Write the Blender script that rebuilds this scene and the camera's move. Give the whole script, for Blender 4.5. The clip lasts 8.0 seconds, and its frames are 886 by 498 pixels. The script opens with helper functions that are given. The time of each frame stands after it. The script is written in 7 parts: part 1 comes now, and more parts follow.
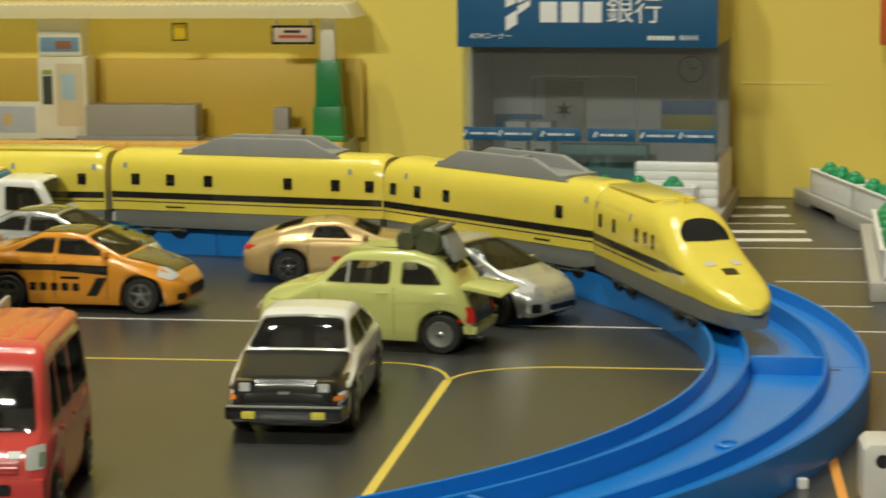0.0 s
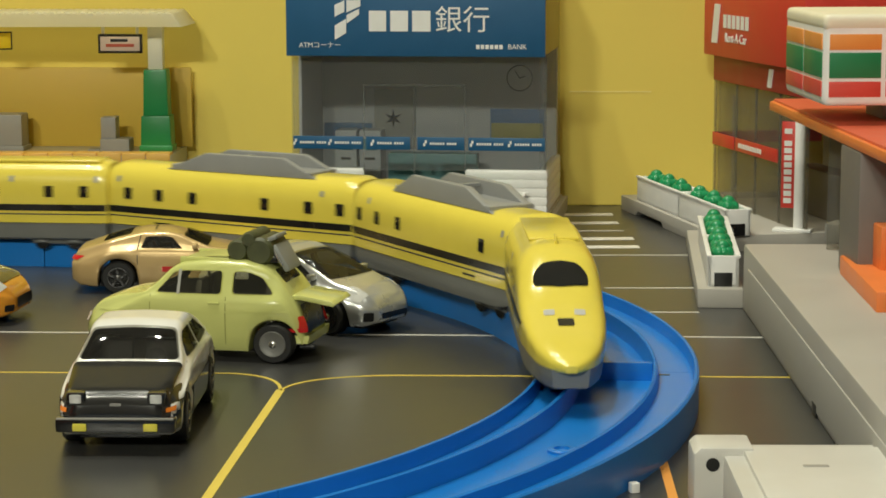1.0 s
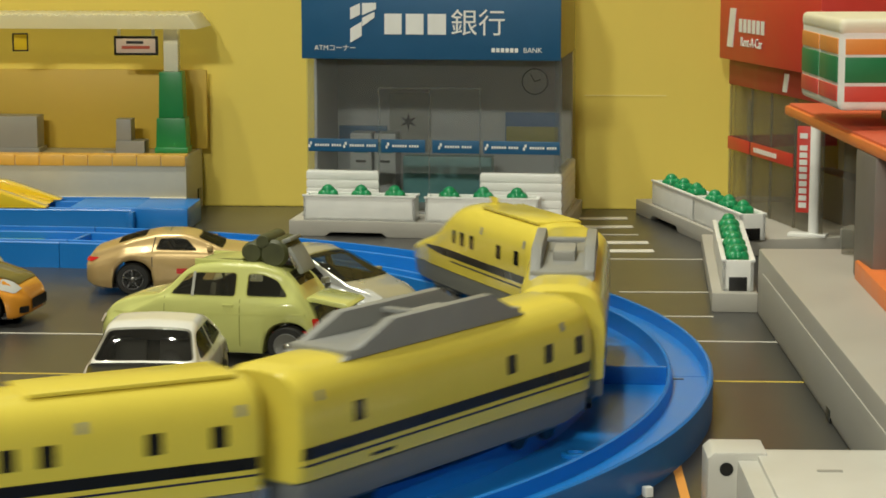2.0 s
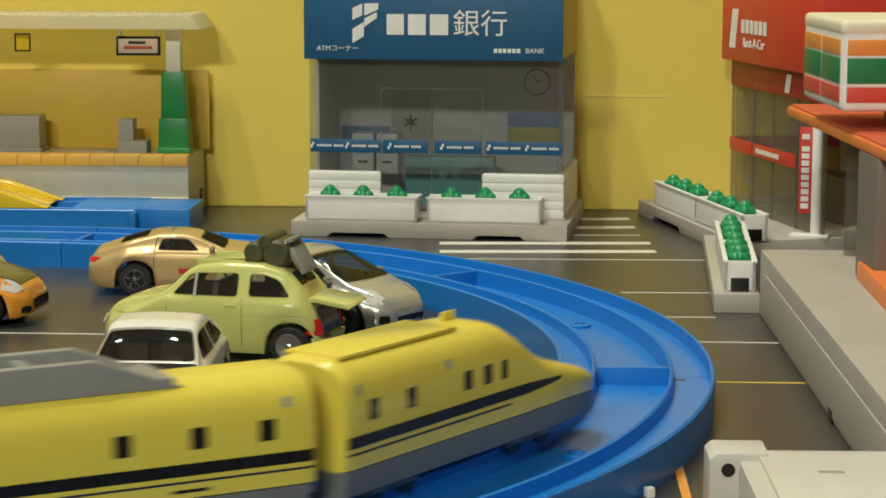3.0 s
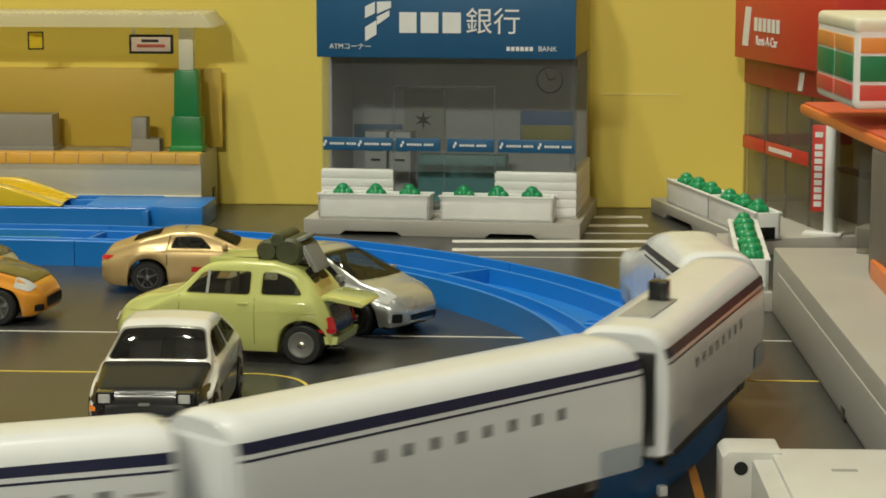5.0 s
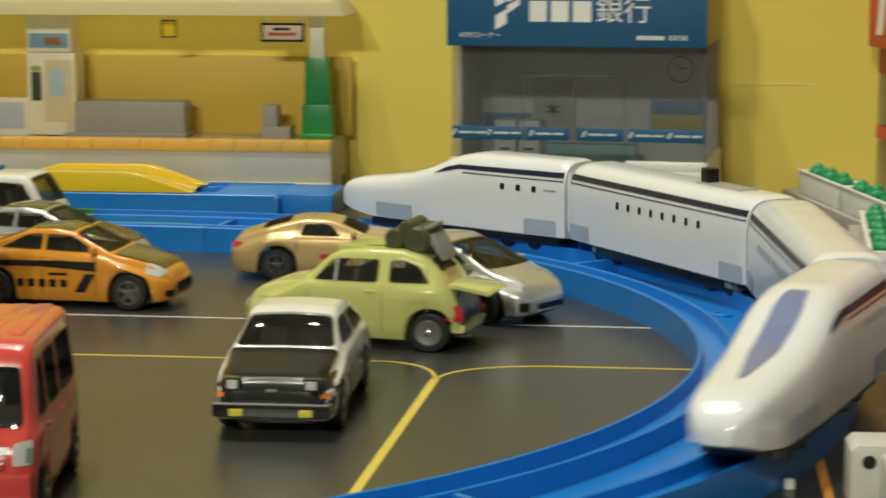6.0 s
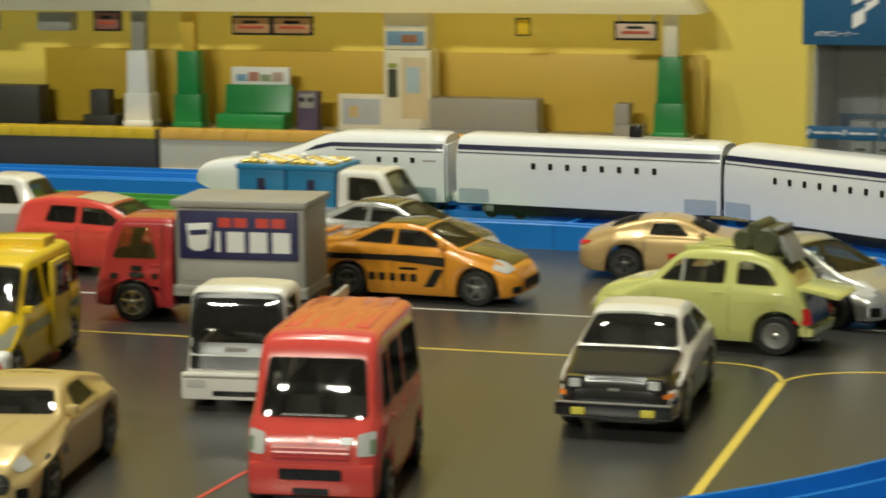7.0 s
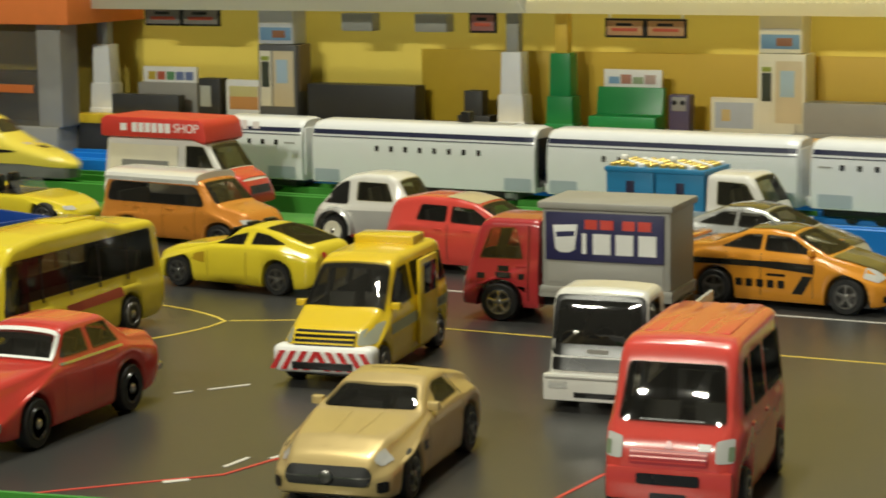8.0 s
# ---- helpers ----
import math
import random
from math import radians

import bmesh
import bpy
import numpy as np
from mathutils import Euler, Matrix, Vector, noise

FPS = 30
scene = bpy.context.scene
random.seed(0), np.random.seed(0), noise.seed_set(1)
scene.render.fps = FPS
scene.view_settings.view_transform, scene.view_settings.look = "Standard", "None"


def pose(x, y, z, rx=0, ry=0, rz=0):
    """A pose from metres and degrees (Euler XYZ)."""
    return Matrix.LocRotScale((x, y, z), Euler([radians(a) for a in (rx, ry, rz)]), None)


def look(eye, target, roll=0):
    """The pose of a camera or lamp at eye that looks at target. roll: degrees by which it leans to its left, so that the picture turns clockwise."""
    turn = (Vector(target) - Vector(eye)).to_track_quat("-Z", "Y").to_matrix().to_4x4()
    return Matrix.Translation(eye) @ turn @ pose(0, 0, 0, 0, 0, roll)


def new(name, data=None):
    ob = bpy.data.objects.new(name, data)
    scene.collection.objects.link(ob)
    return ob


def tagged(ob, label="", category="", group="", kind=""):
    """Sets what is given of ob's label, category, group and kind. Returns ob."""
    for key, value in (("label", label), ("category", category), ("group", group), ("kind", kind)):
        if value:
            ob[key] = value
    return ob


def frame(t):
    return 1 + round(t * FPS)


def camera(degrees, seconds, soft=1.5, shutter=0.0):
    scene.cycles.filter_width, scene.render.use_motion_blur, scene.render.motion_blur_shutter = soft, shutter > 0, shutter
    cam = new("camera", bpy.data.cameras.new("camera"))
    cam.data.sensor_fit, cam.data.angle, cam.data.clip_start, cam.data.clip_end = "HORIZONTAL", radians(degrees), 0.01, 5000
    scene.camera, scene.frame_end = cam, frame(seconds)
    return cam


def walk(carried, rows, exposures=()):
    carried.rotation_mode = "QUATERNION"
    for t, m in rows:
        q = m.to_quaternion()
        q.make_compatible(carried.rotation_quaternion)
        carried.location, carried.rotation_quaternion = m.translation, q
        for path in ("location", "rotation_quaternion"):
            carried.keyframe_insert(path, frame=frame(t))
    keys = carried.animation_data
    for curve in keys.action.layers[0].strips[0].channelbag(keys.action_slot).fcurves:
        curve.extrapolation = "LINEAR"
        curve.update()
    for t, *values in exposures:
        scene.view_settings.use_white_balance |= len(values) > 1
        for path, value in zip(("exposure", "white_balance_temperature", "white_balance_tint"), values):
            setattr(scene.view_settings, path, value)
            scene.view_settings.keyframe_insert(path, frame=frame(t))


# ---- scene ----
# camera and its pan
cam = camera(23.32, 8.0, soft=1.7, shutter=0.4)
walk(cam, [
    (0.0, pose(0.0009, 0.0004, 0.1169, 81.175, 0.413, 4.105)),
    (0.5, pose(0.0001, 0.0000, 0.1169, 81.293, 0.224, 0.562)),
    (1.0, pose(-0.0001, -0.0000, 0.1169, 81.391, 0.138, -0.493)),
    (1.5, pose(-0.0000, -0.0000, 0.1169, 81.448, 0.077, -0.214)),
    (3.0, pose(-0.0000, -0.0000, 0.1169, 81.488, -0.104, -0.004)),
    (3.5, pose(0.0000, 0.0000, 0.1169, 81.475, -0.080, 0.012)),
    (4.0, pose(0.0000, 0.0000, 0.1169, 81.477, -0.064, 0.062)),
    (5.5, pose(0.0002, 0.0001, 0.1169, 81.342, -0.036, 0.949)),
    (6.0, pose(0.0008, 0.0003, 0.1169, 81.137, 0.018, 3.841)),
    (6.5, pose(0.0019, 0.0009, 0.1169, 81.126, 0.260, 9.061)),
    (7.0, pose(0.0027, 0.0014, 0.1169, 81.127, 0.402, 13.330)),
    (7.5, pose(0.0039, 0.0022, 0.1169, 81.204, 0.533, 19.399)),
    (8.0, pose(0.0046, 0.0029, 0.1169, 81.282, 0.638, 23.364)),
], exposures=((0.0, -0.12), (1.5, -0.16), (4.0, -0.17), (5.5, -0.26), (6.5, -0.12), (7.5, -0.14), (8.0, -0.12)))

# room light: dim bounce plus three pairs of ceiling lamps (the lamps' fixtures are built below)
world = bpy.data.worlds.new("world")
world.use_nodes = True
world.node_tree.nodes["Background"].inputs[0].default_value = (1.0, 0.985, 0.96, 1)
world.node_tree.nodes["Background"].inputs[1].default_value = 0.5
scene.world = world


LAMPS = ((-0.62, -1.28, 0.96, 16.2), (-0.30, -1.28, 0.96, 16.2), (-0.47, 0.50, 1.52, 7.0), (-0.20, 0.50, 1.52, 7.0), (-0.47, 1.02, 1.52, 3.4), (-0.20, 1.02, 1.52, 3.4))
for x, y, z, watts in LAMPS:
    lamp = bpy.data.lights.new("ceiling_lamp_light", "AREA")
    lamp.shape, lamp.size, lamp.energy, lamp.color = "DISK", 0.13 if y < 0 else 0.06, watts, (0.965, 0.955, 0.785)
    ob = new("ceiling_lamp_light", lamp)
    ob.matrix_world = look((x, y, z - 0.03), (-0.15, 0.66, 0.0))


# ---- materials ----
def plastic(name, color, rough=0.35, metal=0.0, coat=0.0, vary=0.08, scale=120.0, bump=0.02, flake=0.0):
    """Moulded plastic or enamel: slight colour drift, smudged gloss and fine relief."""
    m = bpy.data.materials.new(name)
    m.use_nodes = True
    nt = m.node_tree
    b = nt.nodes["Principled BSDF"]
    co = nt.nodes.new("ShaderNodeTexCoord")
    n1 = nt.nodes.new("ShaderNodeTexNoise")
    n1.inputs["Scale"].default_value, n1.inputs["Detail"].default_value = scale, 4
    n2 = nt.nodes.new("ShaderNodeTexNoise")
    n2.inputs["Scale"].default_value, n2.inputs["Detail"].default_value = scale * 14, 2
    nt.links.new(co.outputs["Object"], n1.inputs["Vector"])
    nt.links.new(co.outputs["Object"], n2.inputs["Vector"])
    ramp = nt.nodes.new("ShaderNodeMix")
    ramp.data_type = "RGBA"
    lo = [max(0.0, c * (1 - vary)) for c in color]
    hi = [min(1.0, c * (1 + vary) + 0.004) for c in color]
    ramp.inputs[6].default_value, ramp.inputs[7].default_value = (*lo, 1), (*hi, 1)
    nt.links.new(n1.outputs["Fac"], ramp.inputs[0])
    nt.links.new(ramp.outputs[2], b.inputs["Base Color"])
    rr = nt.nodes.new("ShaderNodeMapRange")
    rr.inputs[3].default_value, rr.inputs[4].default_value = rough * 0.8, min(1.0, rough * 1.25)
    nt.links.new(n1.outputs["Fac"], rr.inputs[0])
    nt.links.new(rr.outputs[0], b.inputs["Roughness"])
    bp = nt.nodes.new("ShaderNodeBump")
    bp.inputs["Strength"].default_value, bp.inputs["Distance"].default_value = bump, 0.0004
    nt.links.new(n2.outputs["Fac"], bp.inputs["Height"])
    nt.links.new(bp.outputs[0], b.inputs["Normal"])
    b.inputs["Metallic"].default_value = metal
    b.inputs["Coat Weight"].default_value = coat
    b.inputs["Coat Roughness"].default_value = 0.06
    return m


def clear(name, color, rough=0.06, alpha_mix=0.72):
    """Thin clear moulded plastic: mostly see-through with a glossy skin."""
    m = bpy.data.materials.new(name)
    m.use_nodes = True
    nt = m.node_tree
    out = nt.nodes["Material Output"]
    b = nt.nodes["Principled BSDF"]
    b.inputs["Base Color"].default_value = (0.45 * color[0], 0.45 * color[1], 0.45 * color[2], 1)
    b.inputs["Roughness"].default_value = rough
    tr = nt.nodes.new("ShaderNodeBsdfTransparent")
    tr.inputs[0].default_value = (*color, 1)
    mix = nt.nodes.new("ShaderNodeMixShader")
    mix.inputs[0].default_value = 1 - alpha_mix
    nt.links.new(tr.outputs[0], mix.inputs[1])
    nt.links.new(b.outputs[0], mix.inputs[2])
    nt.links.new(mix.outputs[0], out.inputs[0])
    return m


def glazing(name, tint, haze):
    """Moulded car glazing: tinted, slightly hazy, with a mirror-like skin."""
    m = bpy.data.materials.new(name)
    m.use_nodes = True
    nt = m.node_tree
    nt.nodes.remove(nt.nodes["Principled BSDF"])
    tr = nt.nodes.new("ShaderNodeBsdfTransparent")
    tr.inputs[0].default_value = (*tint, 1)
    dull = nt.nodes.new("ShaderNodeBsdfDiffuse")
    dull.inputs[0].default_value = (0.5 * tint[0], 0.5 * tint[1], 0.5 * tint[2], 1)
    mix = nt.nodes.new("ShaderNodeMixShader")
    mix.inputs[0].default_value = haze
    gloss = nt.nodes.new("ShaderNodeBsdfGlossy")
    gloss.inputs["Color"].default_value = (0.055, 0.055, 0.055, 1)
    gloss.inputs["Roughness"].default_value = 0.035
    both = nt.nodes.new("ShaderNodeAddShader")
    nt.links.new(tr.outputs[0], mix.inputs[1])
    nt.links.new(dull.outputs[0], mix.inputs[2])
    nt.links.new(mix.outputs[0], both.inputs[0])
    nt.links.new(gloss.outputs[0], both.inputs[1])
    nt.links.new(both.outputs[0], nt.nodes["Material Output"].inputs[0])
    return m


def let_through(m, color, share):
    """Lets part of the light pass through thin moulded plastic."""
    nt = m.node_tree
    thin = nt.nodes.new("ShaderNodeBsdfTranslucent")
    thin.inputs[0].default_value = (*color, 1)
    mix = nt.nodes.new("ShaderNodeMixShader")
    mix.inputs[0].default_value = share
    nt.links.new(nt.nodes["Principled BSDF"].outputs[0], mix.inputs[1])
    nt.links.new(thin.outputs[0], mix.inputs[2])
    nt.links.new(mix.outputs[0], nt.nodes["Material Output"].inputs[0])
    return m


def printed_mat():
    """Dark grey printed play mat with a satin coat, faint mottling and dust."""
    m = plastic("printed_play_mat", (0.043, 0.043, 0.042), 0.30, vary=0.22, scale=9, bump=0.03)
    nt = m.node_tree
    b = nt.nodes["Principled BSDF"]
    b.inputs["Specular IOR Level"].default_value = 0.6
    return m


def glow(name, color, strength):
    m = bpy.data.materials.new(name)
    m.use_nodes = True
    b = m.node_tree.nodes["Principled BSDF"]
    b.inputs["Base Color"].default_value = (*color, 1)
    b.inputs["Emission Color"].default_value = (*color, 1)
    b.inputs["Emission Strength"].default_value = strength
    return m


MAT = printed_mat()
YELLOW_WALL = plastic("yellow_card_wall", (0.80, 0.63, 0.11), 0.55, vary=0.06, scale=14, bump=0.05)
# one column stem, and the sheet coloured as canopy shadow on the yellow wall
AMBER_STEM_SHADE = plastic("amber_station_panel", (0.66, 0.44, 0.05), 0.5, vary=0.06, scale=20)
ROOM = plastic("room_paint", (0.60, 0.58, 0.53), 0.8, vary=0.05, scale=3)
BLUE = plastic("blue_rail_plastic", (0.008, 0.19, 0.62), 0.30, vary=0.10, scale=60)
BLUE2 = plastic("blue_rail_panel", (0.02, 0.21, 0.62), 0.42, vary=0.10, scale=90)
GREEN_RAIL = plastic("green_rail_plastic", (0.05, 0.26, 0.03), 0.4, vary=0.12, scale=60)
WHITE_LINE = plastic("white_print", (0.72, 0.70, 0.64), 0.5, vary=0.12, scale=90)
YELLOW_LINE = plastic("yellow_print", (0.72, 0.55, 0.09), 0.5, vary=0.12, scale=90)
RED_LINE = plastic("red_print", (0.60, 0.06, 0.04), 0.5)
ORANGE_LINE = plastic("orange_print", (0.78, 0.33, 0.06), 0.5)
TRAIN_YELLOW = plastic("train_yellow", (0.78, 0.64, 0.085), 0.22, coat=0.3, vary=0.04)
TRAIN_WHITE = plastic("train_white", (0.77, 0.785, 0.80), 0.2, coat=0.3, vary=0.03)
TRAIN_GREY = plastic("train_grey", (0.27, 0.275, 0.27), 0.4)
SKIRT_GREY = plastic("train_skirt_grey", (0.13, 0.135, 0.13), 0.5)
NAVY = plastic("navy_print", (0.012, 0.015, 0.05), 0.35)
BLACK = plastic("black_plastic", (0.008, 0.008, 0.008), 0.28)
RUBBER = plastic("black_tyre", (0.007, 0.007, 0.007), 0.6)
DARK_PANE = plastic("dark_window", (0.012, 0.012, 0.011), 0.035, vary=0.2, bump=0.0)
GLASS = glazing("grey_car_glazing", (0.40, 0.395, 0.37), 0.025)
TINT = glazing("smoky_car_glazing", (0.52, 0.50, 0.37), 0.04)
INTERIOR = plastic("dark_cabin_plastic", (0.022, 0.021, 0.019), 0.5, vary=0.3, scale=300)
SEAT_GREY = plastic("grey_seat_plastic", (0.085, 0.083, 0.078), 0.5, vary=0.2, scale=300)
CHROME = plastic("bright_metal", (0.62, 0.61, 0.58), 0.22, metal=1.0)
RIM = plastic("rim_metal", (0.22, 0.215, 0.205), 0.3, metal=0.9)
LAMP_GLASS = plastic("headlamp", (0.62, 0.62, 0.59), 0.10, metal=0.15, coat=0.6)
RED_LENS = plastic("red_lens", (0.60, 0.02, 0.02), 0.15)
AMBER = plastic("amber_lens", (0.80, 0.22, 0.02), 0.2)
GREY_BOX = plastic("grey_plastic", (0.33, 0.32, 0.29), 0.45)
STONE_GREY = plastic("stone_grey_plastic", (0.42, 0.40, 0.36), 0.5, scale=60)
IVORY = plastic("ivory_plastic", (0.78, 0.74, 0.58), 0.4)
WHITE = plastic("white_plastic", (0.84, 0.84, 0.82), 0.4)
BLACK_PLAT = plastic("charcoal_plastic", (0.035, 0.035, 0.035), 0.45)
GREEN = plastic("green_plastic", (0.012, 0.24, 0.06), 0.35)
LEAF = plastic("green_shrub_plastic", (0.010, 0.27, 0.10), 0.32, vary=0.25, scale=400)
RED = plastic("red_plastic", (0.62, 0.045, 0.03), 0.4)
ORANGE = plastic("orange_plastic", (0.80, 0.21, 0.045), 0.4)
BANK_BLUE = plastic("bank_blue", (0.004, 0.092, 0.225), 0.42, vary=0.06)
CLEAR = clear("clear_plastic", (0.92, 0.93, 0.93), 0.08, 0.90)
SMOKE = clear("smoky_clear_plastic", (0.80, 0.79, 0.74), alpha_mix=0.84)


# ---- building helpers (shapes are written in millimetres) ----
def part(name, bm, material, parent=None, label="", smooth=True, edge=35):
    """Links a bmesh, written in millimetres, as one mesh object."""
    bmesh.ops.recalc_face_normals(bm, faces=bm.faces)
    bmesh.ops.scale(bm, vec=(0.001, 0.001, 0.001), verts=bm.verts)
    for f in bm.faces:
        f.smooth = smooth
    if smooth:
        for e in bm.edges:
            if len(e.link_faces) == 2 and e.calc_face_angle(0) > radians(edge):
                e.smooth = False
    me = bpy.data.meshes.new(name)
    bm.to_mesh(me)
    bm.free()
    me.materials.append(material)
    ob = new(name, me)
    if parent:
        ob.parent = parent
    if label:
        ob["label"] = label
    return ob


def thing(name, m, label, category, group="", kind=""):
    ob = new(name)
    ob.empty_display_size = 0.01
    ob.matrix_basis = m
    return tagged(ob, label, category, group, kind)


def at(x, y, z=0.0, turn=0.0):
    """A pose from millimetres and a turn about the vertical."""
    return pose(x / 1000, y / 1000, z / 1000, 0, 0, turn)


def box(x0, x1, y0, y1, z0, z1, bevel=0.4, bm=None, seg=2):
    own = bm is None
    bm = bm or bmesh.new()
    b2 = bmesh.new()
    bmesh.ops.create_cube(b2, size=1)
    for v in b2.verts:
        v.co = ((x0 + x1) / 2 + v.co.x * (x1 - x0), (y0 + y1) / 2 + v.co.y * (y1 - y0), (z0 + z1) / 2 + v.co.z * (z1 - z0))
    if bevel:
        bmesh.ops.bevel(b2, geom=list(b2.edges), offset=bevel, segments=seg, affect="EDGES", profile=0.6)
    join(bm, b2)
    return bm


def join(bm, other, m=None):
    me = bpy.data.meshes.new("tmp")
    if m is not None:
        bmesh.ops.transform(other, matrix=m, verts=other.verts)
    other.to_mesh(me)
    other.free()
    bm.from_mesh(me)
    bpy.data.meshes.remove(me)
    return bm


def prism(points, y0, y1, bevel=0.3, axis="y"):
    """Extrudes an outline in x-z along y (axis y), or in x-y along z (axis z)."""
    bm = bmesh.new()
    low = [bm.verts.new((a, y0, b) if axis == "y" else (a, b, y0)) for a, b in points]
    high = [bm.verts.new((a, y1, b) if axis == "y" else (a, b, y1)) for a, b in points]
    n = len(points)
    bm.faces.new(low)
    bm.faces.new(high[::-1])
    for i in range(n):
        bm.faces.new((low[i], high[i], high[(i + 1) % n], low[(i + 1) % n]))
    if bevel:
        bmesh.ops.recalc_face_normals(bm, faces=bm.faces)
        sharp = [e for e in bm.edges if e.calc_face_angle(0) > 0.5]
        bmesh.ops.bevel(bm, geom=sharp, offset=bevel, segments=2, affect="EDGES", profile=0.6)
    return bm


def turned(profile, n=24, axis="z"):
    """A turned solid from (radius, height) pairs."""
    bm = bmesh.new()
    rings = []
    for r, h in profile:
        ring = []
        for i in range(n):
            a = 2 * math.pi * i / n
            p = (r * math.cos(a), r * math.sin(a), h)
            if axis == "y":
                p = (p[0], p[2], p[1])
            if axis == "x":
                p = (p[2], p[0], p[1])
            ring.append(bm.verts.new(p))
        rings.append(ring)
    for a, b in zip(rings, rings[1:]):
        for i in range(n):
            bm.faces.new((a[i], a[(i + 1) % n], b[(i + 1) % n], b[i]))
    bm.faces.new(rings[0][::-1])
    bm.faces.new(rings[-1])
    return bm


def moved(bm, x=0, y=0, z=0, turn=0.0, tip=0.0):
    bmesh.ops.transform(bm, matrix=Matrix.Translation((x, y, z)) @ Matrix.Rotation(radians(turn), 4, "Z") @ Matrix.Rotation(radians(tip), 4, "Y"), verts=bm.verts)
    return bm


def lettering(text, size, material, parent, m, name="lettering", thick=0.12):
    """Raised letters from the built-in font, as one mesh."""
    cu = bpy.data.curves.new("tmp", "FONT")
    cu.body, cu.size, cu.extrude, cu.align_x, cu.align_y = text, size / 1000, thick / 1000, "CENTER", "CENTER"
    ob = bpy.data.objects.new("tmp", cu)
    scene.collection.objects.link(ob)
    bpy.context.view_layer.update()
    me = bpy.data.meshes.new_from_object(ob.evaluated_get(bpy.context.evaluated_depsgraph_get()))
    bpy.data.objects.remove(ob)
    bpy.data.curves.remove(cu)
    me.name = name
    me.materials.clear()
    me.materials.append(material)
    o = new(name, me)
    o.parent = parent
    o.matrix_basis = m
    return o


def bars(items, material, parent, m, name="print_bar"):
    """Flat printed marks that stand for a brand or unreadable writing: (x0, x1, y0, y1) in the plane of m."""
    bm = bmesh.new()
    for x0, x1, y0, y1 in items:
        box(x0, x1, y0, y1, -0.05, 0.12, 0, bm)
    o = part(name, bm, material, parent, smooth=False)
    o.matrix_basis = m
    return o


FACE_FRONT = Matrix.Rotation(radians(90), 4, "X")


def facing(x, y, z, turn=0.0):
    """A pose for flat writing that stands upright and faces -y, in millimetres."""
    return Matrix.Translation((x / 1000, y / 1000, z / 1000)) @ Matrix.Rotation(radians(turn), 4, "Z") @ FACE_FRONT


# ---- the setting ----
def structure(name, bm, material, label, m=None):
    ob = part(name, bm, material, smooth=False)
    if m is not None:
        ob.matrix_basis = m
    return tagged(ob, label, name.split("_")[0], kind="structure")


structure("floor", box(-2600, 2600, -2400, 1900, -24, -4, 0), ROOM, "plain pale floor under the play mat")
structure("ground", box(-1500, 900, -300, 1150, -3.9, 0, 0), MAT, "dark grey printed play mat with road lines")
structure("wall_north", box(-2600, 2600, 1900, 1950, -24, 1700, 0), ROOM, "plain room wall behind the display")
structure("wall_south", box(-2600, 2600, -2450, -2400, -24, 1700, 0), ROOM, "plain room wall")
structure("wall_west", box(-2650, -2600, -2400, 1900, -24, 1700, 0), ROOM, "plain room wall")
structure("wall_east", box(2600, 2650, -2400, 1900, -24, 1700, 0), ROOM, "plain room wall")
structure("ceiling", box(-2600, 2600, -2400, 1900, 1700, 1740, 0), ROOM, "plain pale ceiling")
for x, y, z, watts in LAMPS:
    t = thing("ceiling_lamp", pose(x, y, z), "round ceiling lamp with a frosted glowing shade", "lamp", "ceiling lamps")
    r = 58 if y < 0 else 30
    part("mount", turned([(r + 4, 1700 - z * 1000), (r + 4, 4), (r, 0)], 32), WHITE, t)
    part("shade", turned([(r - 2, 0), (r - 4, -8), (r * 0.75, -14), (r * 0.4, -18)], 32), glow("lamp_glow", (1.0, 0.97, 0.92), 9.0), t)


def line(x0, y0, x1, y1, width, material, label, name="road_line", z=0.12):
    a, b = Vector((x0, y0, 0)), Vector((x1, y1, 0))
    d = b - a
    bm = box(0, d.length, -width / 2, width / 2, 0.0, z, 0)
    return structure(name, bm, material, label, at(x0, y0, 0, math.degrees(math.atan2(d.y, d.x))))


def curve_line(points, width, material, label, name="road_line", z=0.14):
    bm = bmesh.new()
    rows = []
    n = len(points)
    for i, p in enumerate(points):
        a, b = points[max(0, i - 1)], points[min(n - 1, i + 1)]
        d = Vector((b[0] - a[0], b[1] - a[1])).normalized()
        q = Vector((-d.y, d.x)) * width / 2
        rows.append([bm.verts.new((p[0] + s * q.x, p[1] + s * q.y, h)) for s, h in ((-1, 0), (-1, z), (1, z), (1, 0))])
    for a, b in zip(rows, rows[1:]):
        for k in range(3):
            bm.faces.new((a[k], a[k + 1], b[k + 1], b[k]))
    return structure(name, bm, material, label)


def bezier(p0, p1, p2, n=14):
    return [((1 - t) ** 2 * p0[0] + 2 * t * (1 - t) * p1[0] + t * t * p2[0], (1 - t) ** 2 * p0[1] + 2 * t * (1 - t) * p1[1] + t * t * p2[1]) for t in (i / n for i in range(n + 1))]


# the yellow wall behind the town
structure("backdrop_panel", box(-700, 420, 0, 12, 0, 330, 0.6), YELLOW_WALL, "plain yellow card panel behind the toy town", at(0, 897, 0, -3.4))
# pale colour paints the light caught along a crease
fold = structure("backdrop_fold", box(0, 34, -0.1, 0.1, 47.6, 47.9, 0), plastic("pale_crease", (0.88, 0.76, 0.34), 0.3), "faint crease with a painted highlight across the yellow panel", at(60, 893.36, 0, -3.4))
